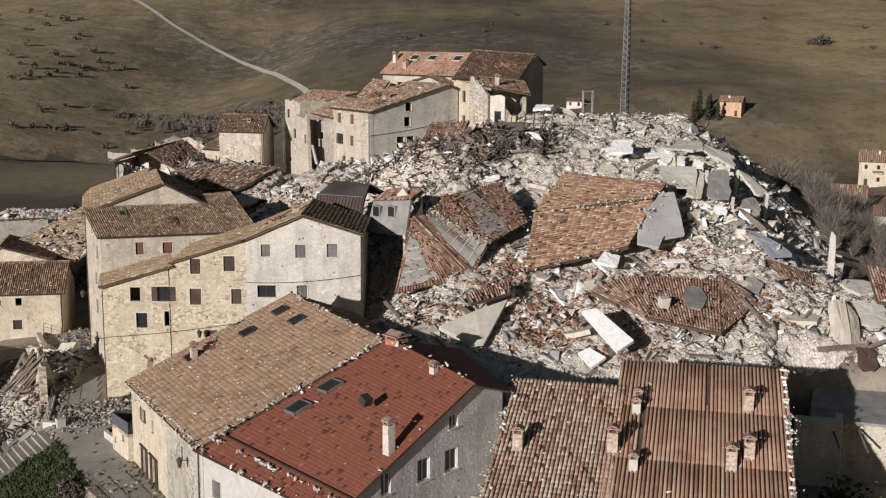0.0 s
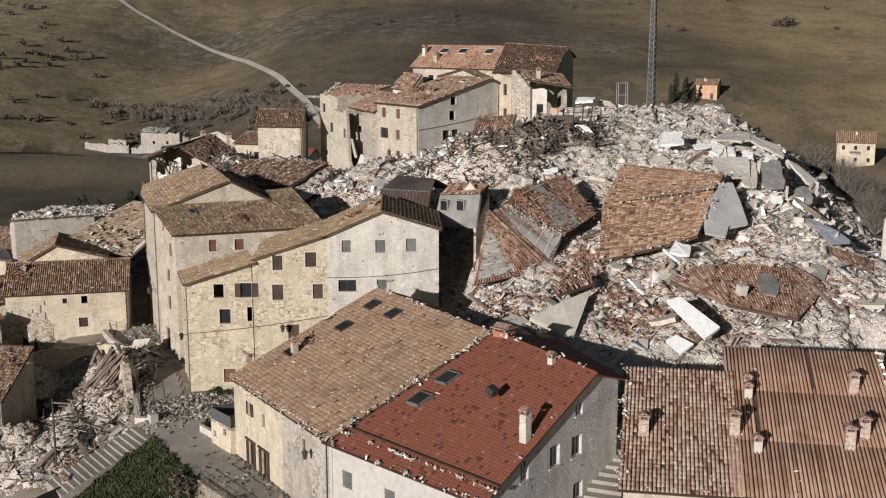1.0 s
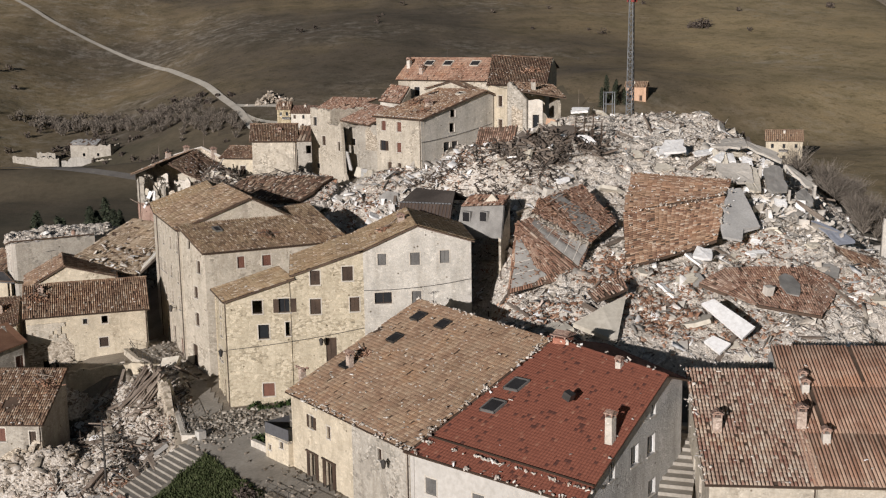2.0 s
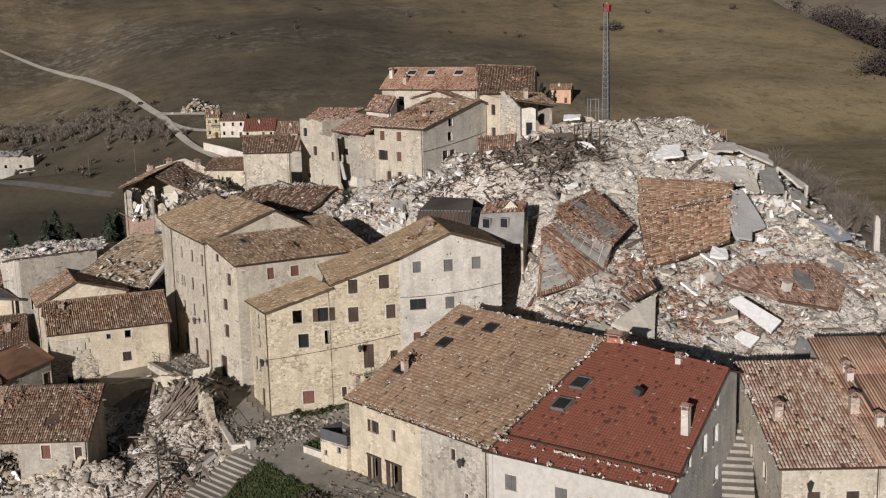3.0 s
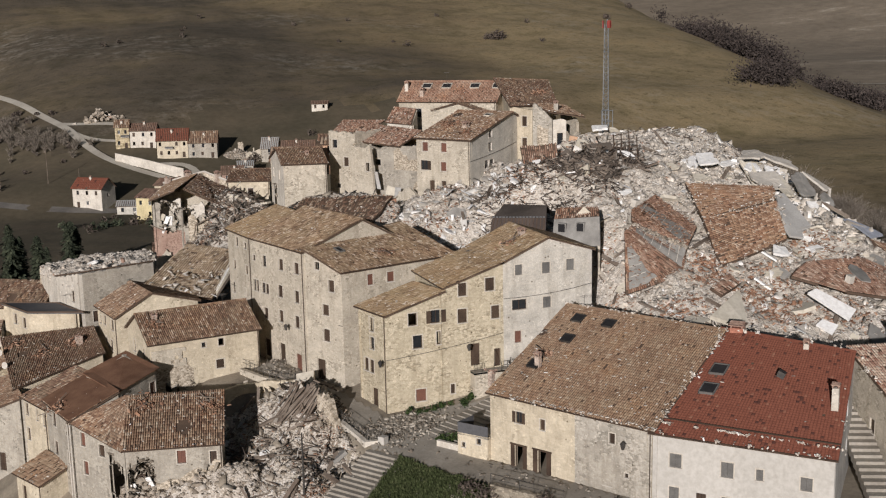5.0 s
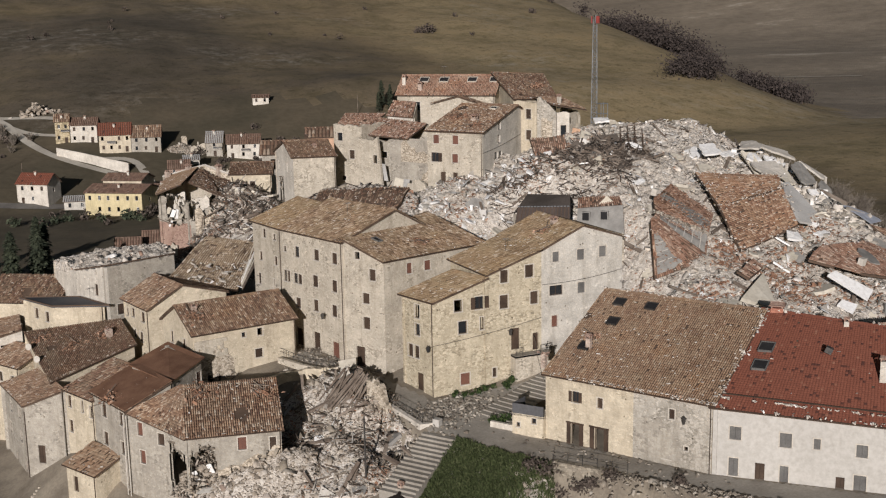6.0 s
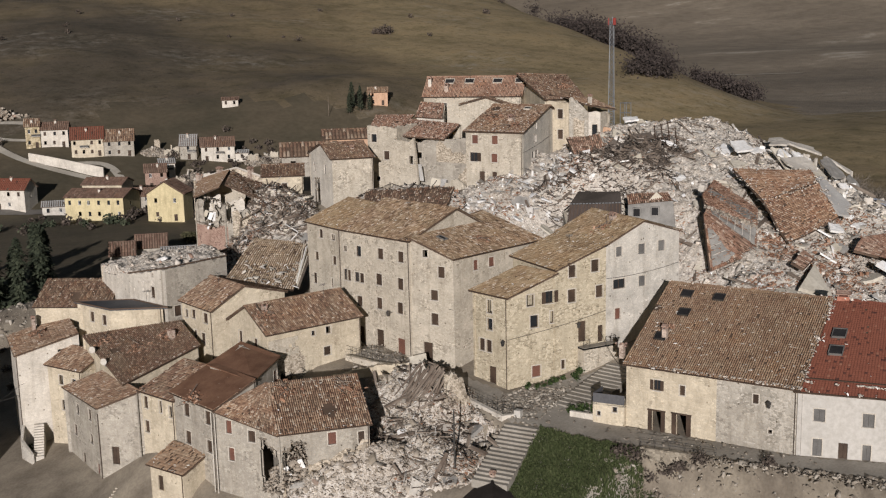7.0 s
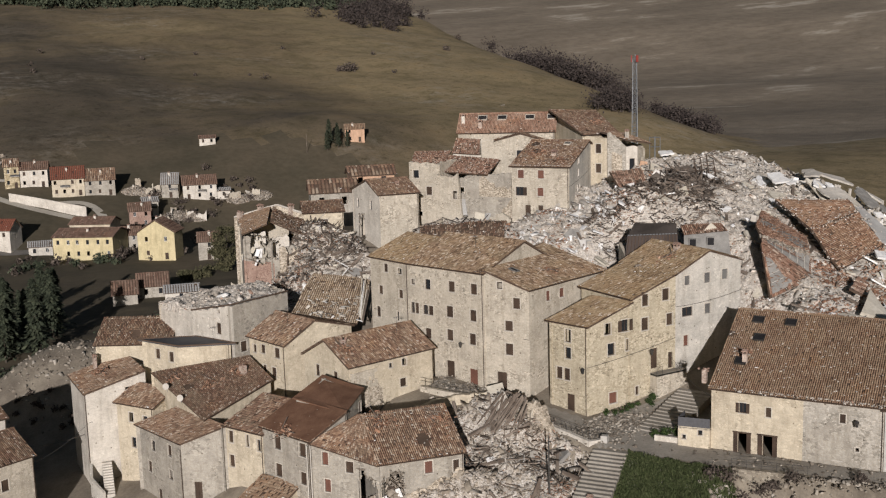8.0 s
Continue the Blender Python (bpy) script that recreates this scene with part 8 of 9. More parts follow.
for x, y, r in ((12.0, 471.5, 4.0), (17.5, 467.5, 3.6), (14.5, 440.5, 4.2), (20.5, 443.5, 4.4), (26.0, 440.0, 3.6), (49.0, 451.5, 4.0), (58.0, 452.0, 4.4)):
    hut = thing("collapsed_house", (x, y, float(ground(x, y))), "pale mound of a collapsed farmhouse with wall stubs", "ruin", "collapsed farmhouses")
    rr = random.Random(int(x * 10))
    px, py, pz, sz = [], [], [], []
    for _ in range(1100):
        a, q = rr.uniform(0, 6.283), rr.random() ** 0.6
        u, v = x + 1.3 * r * q * math.cos(a), y + r * q * math.sin(a)
        px.append(u), py.append(v)
        pz.append(float(ground(u, v)) + 2.4 * (1 - q) * rr.uniform(0.6, 1.0) + 0.2)
        sz.append(rr.uniform(0.25, 0.9))
    part("rubble_fill", scatter_blocks(np.stack([px, py, pz], 1), np.array(sz), int(x * 10), 0.5, 0.5), TAN_RUBBLE, hut, kind="stuff")
    for k in range(3):
        a, L = rr.uniform(-0.5, 0.2) + 1.5 * (k % 2), rr.uniform(2.0, 4.5)
        p = (x + rr.uniform(-1, 0.4) * r, y + rr.uniform(-0.6, 0.6) * r)
        b0 = float(ground(*p))
        wall_with(hut, p, (p[0] + L * math.cos(a), p[1] + L * math.sin(a)), b0 - 1.5, jagged(L, b0 + rr.uniform(2.0, 4.2), 0.9, 900 + k + int(x), 0.5), [], rr.choice((STONE, WHITE, BARE_STONE)), 0.5, ends=True)
# the roofless farm in the meadow
farm = thing("ruined_farm", (-128, 512, float(ground(-128, 512))), "roofless dull white farm buildings in the meadow", "ruin")
for k, (a, b, hgt, mat) in enumerate((((-150, 515.5), (-129, 507.5), 2.2, DULL), ((-129, 507.5), (-131, 515), 4.6, DULL), ((-128, 508), (-116, 511), 4.0, GREYS), ((-126, 519), (-108, 514), 6.2, DULL), ((-108, 514), (-105, 522), 5.0, STONE), ((-140, 517), (-132, 516), 4.4, DULL), ((-120, 512), (-104, 509), 2.4, STONE))):
    L, b0 = math.dist(a, b), float(ground(*a))
    wall_with(farm, a, b, b0 - 2, jagged(L, b0 + hgt, 0.8, 950 + k, 0.8), [(L * 0.3, b0 + 1.2, 1.2, 1.4, "d"), (L * 0.65, b0 + 1.2, 1.2, 1.4, "d")] if hgt > 4.2 and L > 7 else [], mat, 0.6, ends=True)
zf = float(ground(-117, 518))
tiled_roof(farm, (-126.5, 518.5, zf + 5.6), (-114.0, 515.0, zf + 5.6), (-112.5, 519.5, zf + 7.6), (-124.5, 523.0, zf + 7.6), GREY_SHEET, 0.7, 1.2, 0.3, False, 960, loose=0)
line = [(-36.5, 474.0), (-29.0, 467.0), (-22.0, 460.5), (-12.5, 452.5)]
bank = Geo()
for (x0, y0), (x1, y1) in zip(line, line[1:]):
    a, b = Vector((x0, y0, float(ground(x0, y0)) - 0.6)), Vector((x1, y1, float(ground(x1, y1)) - 0.6))
    d = (b - a).xy.normalized()
    bank.box(a, b - a, Vector((-d.y, d.x, 0)) * 0.6, Vector((0, 0, 4.4)))
rock = Geo()
ro = random.Random(8)
for _ in range(90):
    px, py = -38 + ro.gauss(0, 3.6), 527 + ro.gauss(0, 2.0)
    rock.block((px, py, float(ground(px, py)) + ro.uniform(0.2, 4.2) * math.exp(-((px + 38) ** 2) / 26)), (ro.uniform(0.8, 2.6), 1.4, 1.1), ro.random() * 3, (ro.random() * 0.6, ro.random() * 0.6), 0.3, ro)
lone("rock_outcrop", rock, TAN_RUBBLE, "pale tan rock cutting beside the track", "rock", kind="stuff")
lone("retaining_wall", bank, WHITE, "long pale retaining wall along the road", "wall", kind="structure")

ribbon([(-360, 1010), (-290, 940), (-229, 868), (-188, 806), (-165, 785), (-142, 763), (-119, 732), (-99, 686), (-82, 627), (-69, 585), (-62, 556), (-55, 533), (-48, 504), (-42, 484), (-38, 471), (-25, 456.5), (-14, 448), (-6, 441), (4, 428)], 3.3, 0.75, "track", TRACK, "white gravel track climbing the hillside", "track", 6)
ribbon([(-56, 536), (-50, 526), (-43, 522), (-31, 516)], 3.2, 0.4, "track", TRACK, "short gravel branch of the track", "track", 5)
ribbon([(-20, 467), (-8, 466.5), (-6.5, 458), (-7, 448), (-6, 441)], 3.4, 0.4, "track", TRACK, "pale gravel forecourt drive of the valley houses", "track", 3)
ribbon([(-52, 520), (-46, 506), (-40, 500), (-31, 497)], 2.4, 0.4, "track", TRACK, "narrow gravel drive to the valley houses", "track", 4)
ribbon([(-230, 480), (-150, 462), (-110, 451), (-89, 443), (-76, 436), (-60, 431), (-30, 424), (0, 425), (14, 426)], 4.5, 0.3, "road", ROAD, "grey valley road", "road", 5)

ribbon([(690, 985), (704, 959), (745, 935), (795, 903)], 3.0, 1.4, "track", TRACK, "short pale field road beyond the spur", "track", 10)

# ---- trees and brush ----
def leaf_cloud(centres, radii, per, leaf, seed, squash=0.8):
    g = np.random.default_rng(seed)
    n = len(centres) * per
    c = np.repeat(np.asarray(centres, float), per, 0)
    r = np.repeat(np.asarray(radii, float), per)
    d = g.normal(0, 1, (n, 3))
    d /= np.linalg.norm(d, axis=1)[:, None]
    k = r * g.random(n) ** 0.45 * (0.75 + 0.4 * np.sin(d[:, 0] * 5 + d[:, 1] * 4 + c[:, 0]))
    p = c + d * k[:, None] * np.array([1, 1, squash])
    u = g.normal(0, 1, (n, 3))
    u /= np.linalg.norm(u, axis=1)[:, None]
    w = np.cross(u, g.normal(0, 1, (n, 3)))
    w /= np.linalg.norm(w, axis=1)[:, None]
    s = (leaf * g.uniform(0.5, 1.4, n))[:, None]
    vs = np.stack([p - u * s, p + w * s * 0.6, p + u * s, p - w * s * 0.6], 1)
    return vs.reshape(-1, 3), np.arange(4 * n).reshape(-1, 4)


def conifer(x, y, tall, seed):
    z = float(ground(x, y))
    t = thing("conifer", (x, y, z), "dark green conifer below the village", "tree", "conifers by the valley road")
    part("trunk", Geo().tube((x, y, z - 0.5), (x, y, z + tall * 0.95), tall * 0.02, 0.04, 6), BARK, t)
    g = np.random.default_rng(seed)
    n = 1500
    f = g.random(n) ** 0.8
    ang = g.uniform(0, 6.283, n)
    whorl = 0.75 + 0.35 * np.sin(f * 40 + 2 * np.sin(ang * 3 + seed))
    rad = tall * 0.27 * (1 - f) ** 0.7 * whorl * g.uniform(0.4, 1.0, n) * (0.8 + 0.35 * np.sin(ang * 2 + seed) * np.sin(f * 7 + seed)) + 0.1
    p = np.stack([x + rad * np.cos(ang), y + rad * np.sin(ang), z + tall * (0.1 + 0.9 * f) - rad * 0.25], 1)
    out = np.stack([np.cos(ang), np.sin(ang), -0.35 + g.normal(0, 0.2, n)], 1)
    side = np.stack([-np.sin(ang), np.cos(ang), g.normal(0, 0.3, n)], 1)
    s = tall * 0.035 * g.uniform(0.6, 1.3, n)[:, None]
    vs = np.stack([p - out * s, p + side * s * 0.5, p + out * s, p - side * s * 0.5], 1)
    part("crown", (vs.reshape(-1, 3), np.arange(4 * n).reshape(-1, 4)), NEEDLE, t)


rt = random.Random(21)
for k in range(17):
    conifer(-90 + 1.9 * k + rt.uniform(-3, 3), 268 + rt.uniform(-3, 38), rt.uniform(9, 19), 40 + k)
for x, y, h in ((103, 480, 9), (106, 484, 12), (109, 481, 10), (113, 480, 8), (111, 486, 9)):
    conifer(x, y, h, int(x))


def brush_field(name, label, pts, radii, per, leaf, seed, material=BUSH, squash=0.8):
    c = [(x, y, float(ground(x, y)) + r * 0.55) for (x, y), r in zip(pts, radii)]
    return lone(name, leaf_cloud(c, radii, per, leaf, seed, squash), material, label, "shrubs", kind="stuff")


def along(line, n, spread, lo, hi, rnd):
    pts, rad = [], []
    lens = [math.dist(a, b) for a, b in zip(line, line[1:])]
    for _ in range(n):
        q, i = rnd.random() * sum(lens), 0
        while q > lens[i]:
            q -= lens[i]
            i += 1
        a, b = Vector(line[i]), Vector(line[i + 1])
        p = a.lerp(b, q / lens[i])
        pts.append((p.x + rnd.gauss(0, spread), p.y + rnd.gauss(0, spread)))
        rad.append(rnd.uniform(lo, hi))
    return pts, rad


def twig_thicket(label, line, n, spread, lo, hi, per, seed, rnd, thick=0.03):
    """Bare shrubs: each a fan of thin rising twigs."""
    pts, tall = along(line, n, spread, lo, hi, rnd)
    g = np.random.default_rng(seed)
    c = np.repeat(np.array([(x, y, float(ground(x, y))) for x, y in pts]), per, 0)
    h = np.repeat(np.array(tall), per)
    m = len(c)
    ang, out = g.uniform(0, 6.283, m), g.random(m) ** 0.7
    f = g.random(m)
    base = c + np.stack([np.cos(ang) * out * h * 0.4 * f, np.sin(ang) * out * h * 0.4 * f, h * f * 0.75], 1)
    d = np.stack([np.cos(ang) * out * 0.7 + g.normal(0, 0.35, m), np.sin(ang) * out * 0.7 + g.normal(0, 0.35, m), g.uniform(0.3, 1.1, m)], 1)
    d *= (h * 0.3 / np.linalg.norm(d, axis=1))[:, None]
    w = np.cross(d, g.normal(0, 1, (m, 3)))
    w *= (thick * (1.5 - f) / np.linalg.norm(w, axis=1))[:, None]
    vs = np.stack([base - w, base + w, base + d + w * 0.3, base + d - w * 0.3], 1)
    return lone("brush", (vs.reshape(-1, 3), np.arange(4 * m).reshape(-1, 4)), TWIG, label, "shrubs", kind="stuff")


twig_thicket("bare grey winter shrubs at the heap's foot", [(46, 128), (50, 140), (53, 155), (54, 172), (58, 190)], 70, 3.4, 2.4, 5.4, 420, 61, rt)
twig_thicket("thin bare shrubs on the eastern slope", [(60, 190), (80, 230), (110, 290), (150, 330)], 60, 9, 2.5, 5.5, 260, 62, rt)
twig_thicket("brown leafless thicket below the track", [(-66, 556), (-95, 560), (-125, 575), (-160, 590)], 150, 7, 2.5, 6.0, 140, 63, rt, 0.12)
twig_thicket("leafless shrubs along the track bend", [(-52, 500), (-70, 520), (-80, 540)], 70, 6, 2.0, 5.0, 140, 64, rt, 0.11)
brush_field("brush", "dark winter brush along a gully", *along([(-72, 556), (-100, 580), (-135, 596)], 40, 9, 1.4, 3.2, rt), 55, 0.7, 1)
brush_field("brush", "dark winter brush in the meadow", *along([(-60, 470), (-120, 540), (-200, 560)], 40, 12, 1.0, 2.6, rt), 50, 0.6, 2)
brush_field("brush", "scattered dark shrubs on the slope", *along([(-420, 820), (-280, 770), (-210, 640), (-190, 640)], 70, 30, 1.5, 4.0, rt), 45, 0.8, 3)
brush_field("brush", "lone dark shrubs on the grass slope", *along([(-60, 640), (120, 760), (225, 705), (420, 830)], 16, 40, 1.0, 3.0, rt), 60, 0.6, 4)
brush_field("brush", "round dark thicket on the slope", [(226, 706), (230, 709), (222, 708), (340, 770), (430, 900)], [5.0, 4.0, 3.5, 3.0, 3.0], 400, 0.6, 5)
brush_field("woods", "bare brown woods on the lip of the spur", *along([(402, 655), (422, 710), (444, 780), (466, 850)], 210, 11, 8, 14, rt), 380, 0.8, 6, WOODS, 1.1)
brush_field("woods", "bare brown clump on the spur's flank", *along([(322, 548), (340, 566)], 30, 7, 6, 10, rt), 340, 0.7, 29, WOODS, 1.0)
brush_field("woods", "bare brown wood in the hollow below the spur", *along([(408, 575), (440, 610)], 40, 10, 5, 9, rt), 340, 0.75, 28, WOODS, 1.0)
brush_field("woods", "bare brown wood climbing to the ridge", *along([(352, 930), (385, 985), (430, 1040)], 90, 17, 6, 11, rt), 260, 0.9, 26, WOODS, 1.1)
brush_field("woods", "bare brown thicket at the spur's foot", *along([(392, 590), (418, 600)], 12, 6, 4, 8, rt), 300, 0.7, 7, WOODS)
brush_field("woods", "dark conifer wood along the ridge", *along([(0, 1075), (150, 1060), (330, 1045), (410, 1060)], 320, 14, 5, 9, rt), 100, 1.4, 8, NEEDLE, 1.5)
brush_field("brush", "bare winter brushwood on the eastern slope", *along([(95, 250), (110, 300), (150, 350)], 40, 9, 1.8, 3.6, rt), 120, 0.4, 9)
tz = float(ground(6, 350))
tree = thing("broadleaf_tree", (6, 350, tz), "spreading olive-brown tree beside a ruined house", "tree")
part("trunk", Geo().tube((6, 350, tz - 0.5), (6.3, 350.2, tz + 8), 0.45, 0.2, 8), BARK, tree)
for k in range(6):
    q = Vector((6.2, 350.1, tz + 3.5 + 0.7 * k))
    part("limb", Geo().tube(q, q + Vector((3.4 * math.cos(k * 2.2), 3.0 * math.sin(k * 2.2), 3.2)), 0.18, 0.05, 6), BARK, tree)
clump, clump_r = [], []
for k in range(46):
    u, v = rt.uniform(-1, 1), rt.uniform(0, 6.283)
    m = math.sqrt(1 - u * u) * rt.uniform(0.55, 1.0)
    clump.append((6.2 + 5.0 * m * math.cos(v), 350 + 4.6 * m * math.sin(v), tz + 7.6 + 6.0 * u))
    clump_r.append(rt.uniform(1.1, 2.1))
part("crown", leaf_cloud(clump, clump_r, 300, 0.3, 10), OLIVE, tree)
brush_field("brush", "dull green shrubs below ruined walls", *along([(-10, 342), (4, 352)], 12, 3, 1.2, 2.6, rt), 260, 0.4, 27, OLIVE)
brush_field("brush", "hedge and garden shrubs among valley houses", *along([(-50, 398), (-10, 398), (20, 440), (60, 470)], 60, 9, 1.2, 3.0, rt), 90, 0.5, 11)
brush_field("brush", "dark garden trees among valley houses", *along([(-60, 395), (-20, 390)], 8, 5, 1.5, 3.0, rt), 160, 0.5, 12, NEEDLE)
brush_field("brush", "dark evergreen thicket behind the conifers", *along([(-98, 272), (-72, 284)], 26, 5, 2.0, 4.0, rt), 260, 0.6, 17, NEEDLE, 1.2)
brush_field("brush", "bushes at the village foot", *along([(-95, 235), (-60, 240), (-30, 250)], 40, 8, 1.5, 4.0, rt), 120, 0.5, 13, NEEDLE)
brush_field("brush", "green shrubs below the parapet", [(30.5, 84.0), (33, 82), (36, 81), (31, 79), (35, 77), (39, 79), (28.5, 81)], [2.2, 2.4, 2.0, 2.6, 2.4, 2.2, 1.6], 420, 0.22, 14, LEAF)

# ---- the square: paving, steps, lawn and walls ----
def sheet(name, outline, step, lift, material, label, category, kind="structure", height=None):
    """A paved patch laid over the land inside a plan outline."""
    height = height or ground
    xs = [p[0] for p in outline]
    ys = [p[1] for p in outline]
    X, Y = np.meshgrid(np.arange(min(xs), max(xs) + step, step), np.arange(min(ys), max(ys) + step, step))
    inside = np.zeros(X.shape, bool)
    for (x0, y0), (x1, y1) in zip(outline, outline[1:] + outline[:1]):
        cross = ((y0 > Y) != (y1 > Y)) & (X < (x1 - x0) * (Y - y0) / ((y1 - y0) or 1e-9) + x0)
        inside ^= cross
    Z = height(X, Y) + lift
    i = np.arange(X.size).reshape(X.shape)
    ok = inside[:-1, :-1] & inside[:-1, 1:] & inside[1:, 1:] & inside[1:, :-1]
    q = np.stack([i[:-1, :-1], i[:-1, 1:], i[1:, 1:], i[1:, :-1]], -1)[ok]
    return lone(name, (np.stack([X, Y, Z], -1).reshape(-1, 3), q), material, label, category, kind=kind)


sheet("pavement", [(-37.5, 104.5), (-33.5, 98.5), (-29.3, 91.5), (-24.6, 84.6), (-14, 70), (-8, 62), (0, 66), (-6.6, 68.8), (-17.7, 80.8), (-27.1, 97.1), (-24, 104), (-20, 110), (-34, 111.5), (-36.5, 119.5), (-40, 126), (-44, 139), (-48, 138), (-45.5, 128), (-41, 120), (-38.4, 112)], 0.5, 0.06, PAVING, "worn stone and asphalt street round the square", "street")


def steps(name, label, a, b, width, count, z0, z1, material=PAVING):
    st = thing(name, (*a, z0), label, "steps", kind="structure")
    a, b = Vector(a), Vector(b)
    d = (b - a) / count
    n = Vector((-d.y, d.x)).normalized() * width
    g0 = None
    for i in range(count):
        z = z0 + (z1 - z0) * (i + 1) / count
        p = a + d * i
        part("step", Geo().box((p.x - n.x / 2, p.y - n.y / 2, z - 0.9), (d.x * 1.12, d.y * 1.12, 0), (n.x, n.y, 0), (0, 0, 0.9)), material, st)
    return st


steps("steps", "broad shallow stone steps climbing past the ochre house", (-30.0, 103.6), (-19.0, 108.2), 4.6, 14, -3.0, -0.9)
steps("steps", "broad stone steps leading down to the lower lane", (-36.6, 103.4), (-44.0, 98.4), 4.2, 15, -3.5, -7.2)
steps("steps", "narrow stone stair between two houses", (-2.0, 66.5), (6.2, 84.5), 2.6, 22, -3.5, 3.0, PAVING)
sheet("lawn", [(-36.2, 101.4), (-34.2, 98.4), (-29.4, 91.6), (-33.5, 86.5), (-44.5, 97.0), (-42.6, 98.8)], 0.5, 0.05, PAVING, "patch of earth under the grass", "lawn")
gl = np.random.default_rng(9)
n = 45000
lx, ly = gl.uniform(-45, -29, n), gl.uniform(86, 102, n)
keep = (-0.87 * (lx + 29) - 0.5 * (ly - 91) > 0.3) & (ly > 86 + 0.0 * lx) & (0.62 * (lx + 44.5) + (ly - 97) > -8.5) & (-0.55 * (lx + 36) + 0.83 * (ly - 101.5) < 0) & (lx < -29.8 + 0.0 * ly)
lx, ly = lx[keep], ly[keep]
lz = ground(lx, ly) + 0.1
m = len(lx)
ang = gl.uniform(0, 6.28, m)
hgt = gl.uniform(0.12, 0.4, m) * (0.7 + 0.6 * np.sin(lx * 1.7) * np.sin(ly * 1.3) + 0.3)
wx, wy = np.cos(ang) * 0.09, np.sin(ang) * 0.09
tip = gl.normal(0, 0.12, (m, 2))
grass = np.stack([np.stack([lx - wx, ly - wy, lz - 0.1], 1), np.stack([lx + wx, ly + wy, lz - 0.1], 1), np.stack([lx + wx * 0.5 + tip[:, 0], ly + wy * 0.5 + tip[:, 1], lz + hgt], 1), np.stack([lx - wx * 0.5 + tip[:, 0], ly - wy * 0.5 + tip[:, 1], lz + hgt], 1)], 1)
lone("grass", (grass.reshape(-1, 3), np.arange(4 * m).reshape(-1, 4)), GRASS, "rough green grass on the bank below the square", "grass", kind="stuff")


def low_wall(name, label, line, heights, thick, material, base=1.5):
    w = thing(name, (*line[0], heights[0]), label, "wall", kind="structure")
    for (a, b), (za, zb) in zip(zip(line, line[1:]), zip(heights, heights[1:])):
        z0 = min(za, zb) - base
        part("wall", wall_geo(a, b, z0, [(0, za), (math.dist(a, b), zb)], [], thick, True), material, w)
    return w


def railing(name, label, line, heights, tall=1.0, gap=1.6, lean=0.0):
    r = thing(name, (*line[0], heights[0]), label, "railing")
    for (a, b), (za, zb) in zip(zip(line, line[1:]), zip(heights, heights[1:])):
        k = max(1, int(math.dist(a, b) / gap))
        A, B = Vector((*a, za)), Vector((*b, zb))
        for i in range(k + 1):
            p = A.lerp(B, i / k)
            part("post", Geo().tube(p - Vector((0, 0, 0.1)), p + Vector((lean * RND.uniform(-1, 1), lean * RND.uniform(-1, 1), tall)), 0.03), STEEL, r)
        for f in (0.5, 1.0):
            part("rail", Geo().tube(A + Vector((0, 0, tall * f)), B + Vector((0, 0, tall * f)), 0.025), STEEL, r)
    return r


low_wall("retaining_wall", "rough earthy retaining wall carrying the street", [(-29.6, 91.2), (-24.9, 84.6), (-19.0, 76.0), (-12.0, 66.0), (-4.0, 58.0)], [-3.75, -3.75, -4.0, -4.2, -4.4], 0.7, BANK_STONE, 8.0)
railing("railing", "thin steel railing along the street edge", [(-29.4, 91.5), (-24.7, 84.9)], [-3.75, -3.75], 1.0, 1.4)
low_wall("parapet", "broken pale stone parapet of the upper terrace", [(-40.0, 113.6), (-39.5, 112.2), (-38.1, 105.7), (-36.5, 105.2)], [-1.6, -2.35, -3.1, -3.0], 0.55, WHITE, 4.5)
lone("wall_stub", wall_geo((-41.2, 113.8), (-39.9, 110.6), -6.0, jagged(3.45, lambda f: 0.2 - 1.4 * f * f if f < 0.7 else -0.5 - 7 * (f - 0.7), 0.5, 117, 0.25), [], 0.7, True), BARE_STONE, "ragged pale wall stub rising beside the fallen timbers", "wall")
lone("gate_pillar", Geo().block((-36.2, 105.15, -3.5), (0.8, 0.8, 2.0), 0.6, (0, 0), 0.06, RND), WHITE_RENDER, "short white plastered pillar ending the parapet", "pillar")
railing("railing", "bent iron railing behind the parapet", [(-39.0, 112.0), (-37.7, 106.2), (-36.4, 106.0)], [-2.6, -3.1, -3.1], 1.1, 0.8, 0.3)
low_wall("terrace_wall", "curved stone terrace wall under the tenement", [(-47.0, 130.0), (-45.0, 126.0), (-42.0, 122.4), (-39.6, 120.4)], [-0.6, -0.8, -1.0, -1.2], 0.5, STONE, 6.0)
railing("railing", "low iron railing on the terrace", [(-46.8, 132.0), (-44.8, 126.2), (-41.8, 122.6)], [-0.5, -0.7, -0.9], 0.9, 0.9)
low_wall("garden_wall", "low whitewashed planter wall by the steps", [(-31.2, 102.2), (-28.2, 98.6)], [-2.7, -2.9], 0.4, WHITE, 1.4)
an = thing("annex", (-28.4, 99.0, -5), "low cream lean-to carrying a small fenced terrace", "annex")
ac = [(-29.7, 99.8), (-27.5, 96.9), (-25.2, 98.2), (-27.4, 101.2)]
for i in range(4):
    L = math.dist(ac[i], ac[(i + 1) % 4])
    wall_with(an, ac[i], ac[(i + 1) % 4], -6.0, [(0, -1.2), (L, -1.2)], [(0.5, -2.7, 0.4, 0.5, "d"), (2.3, -2.1, 0.5, 0.6, "d")] if i == 0 else [], CREAM)
part("terrace_floor", Geo().slab([(*q, -1.25) for q in ac], 0.2), CONCRETE, an)
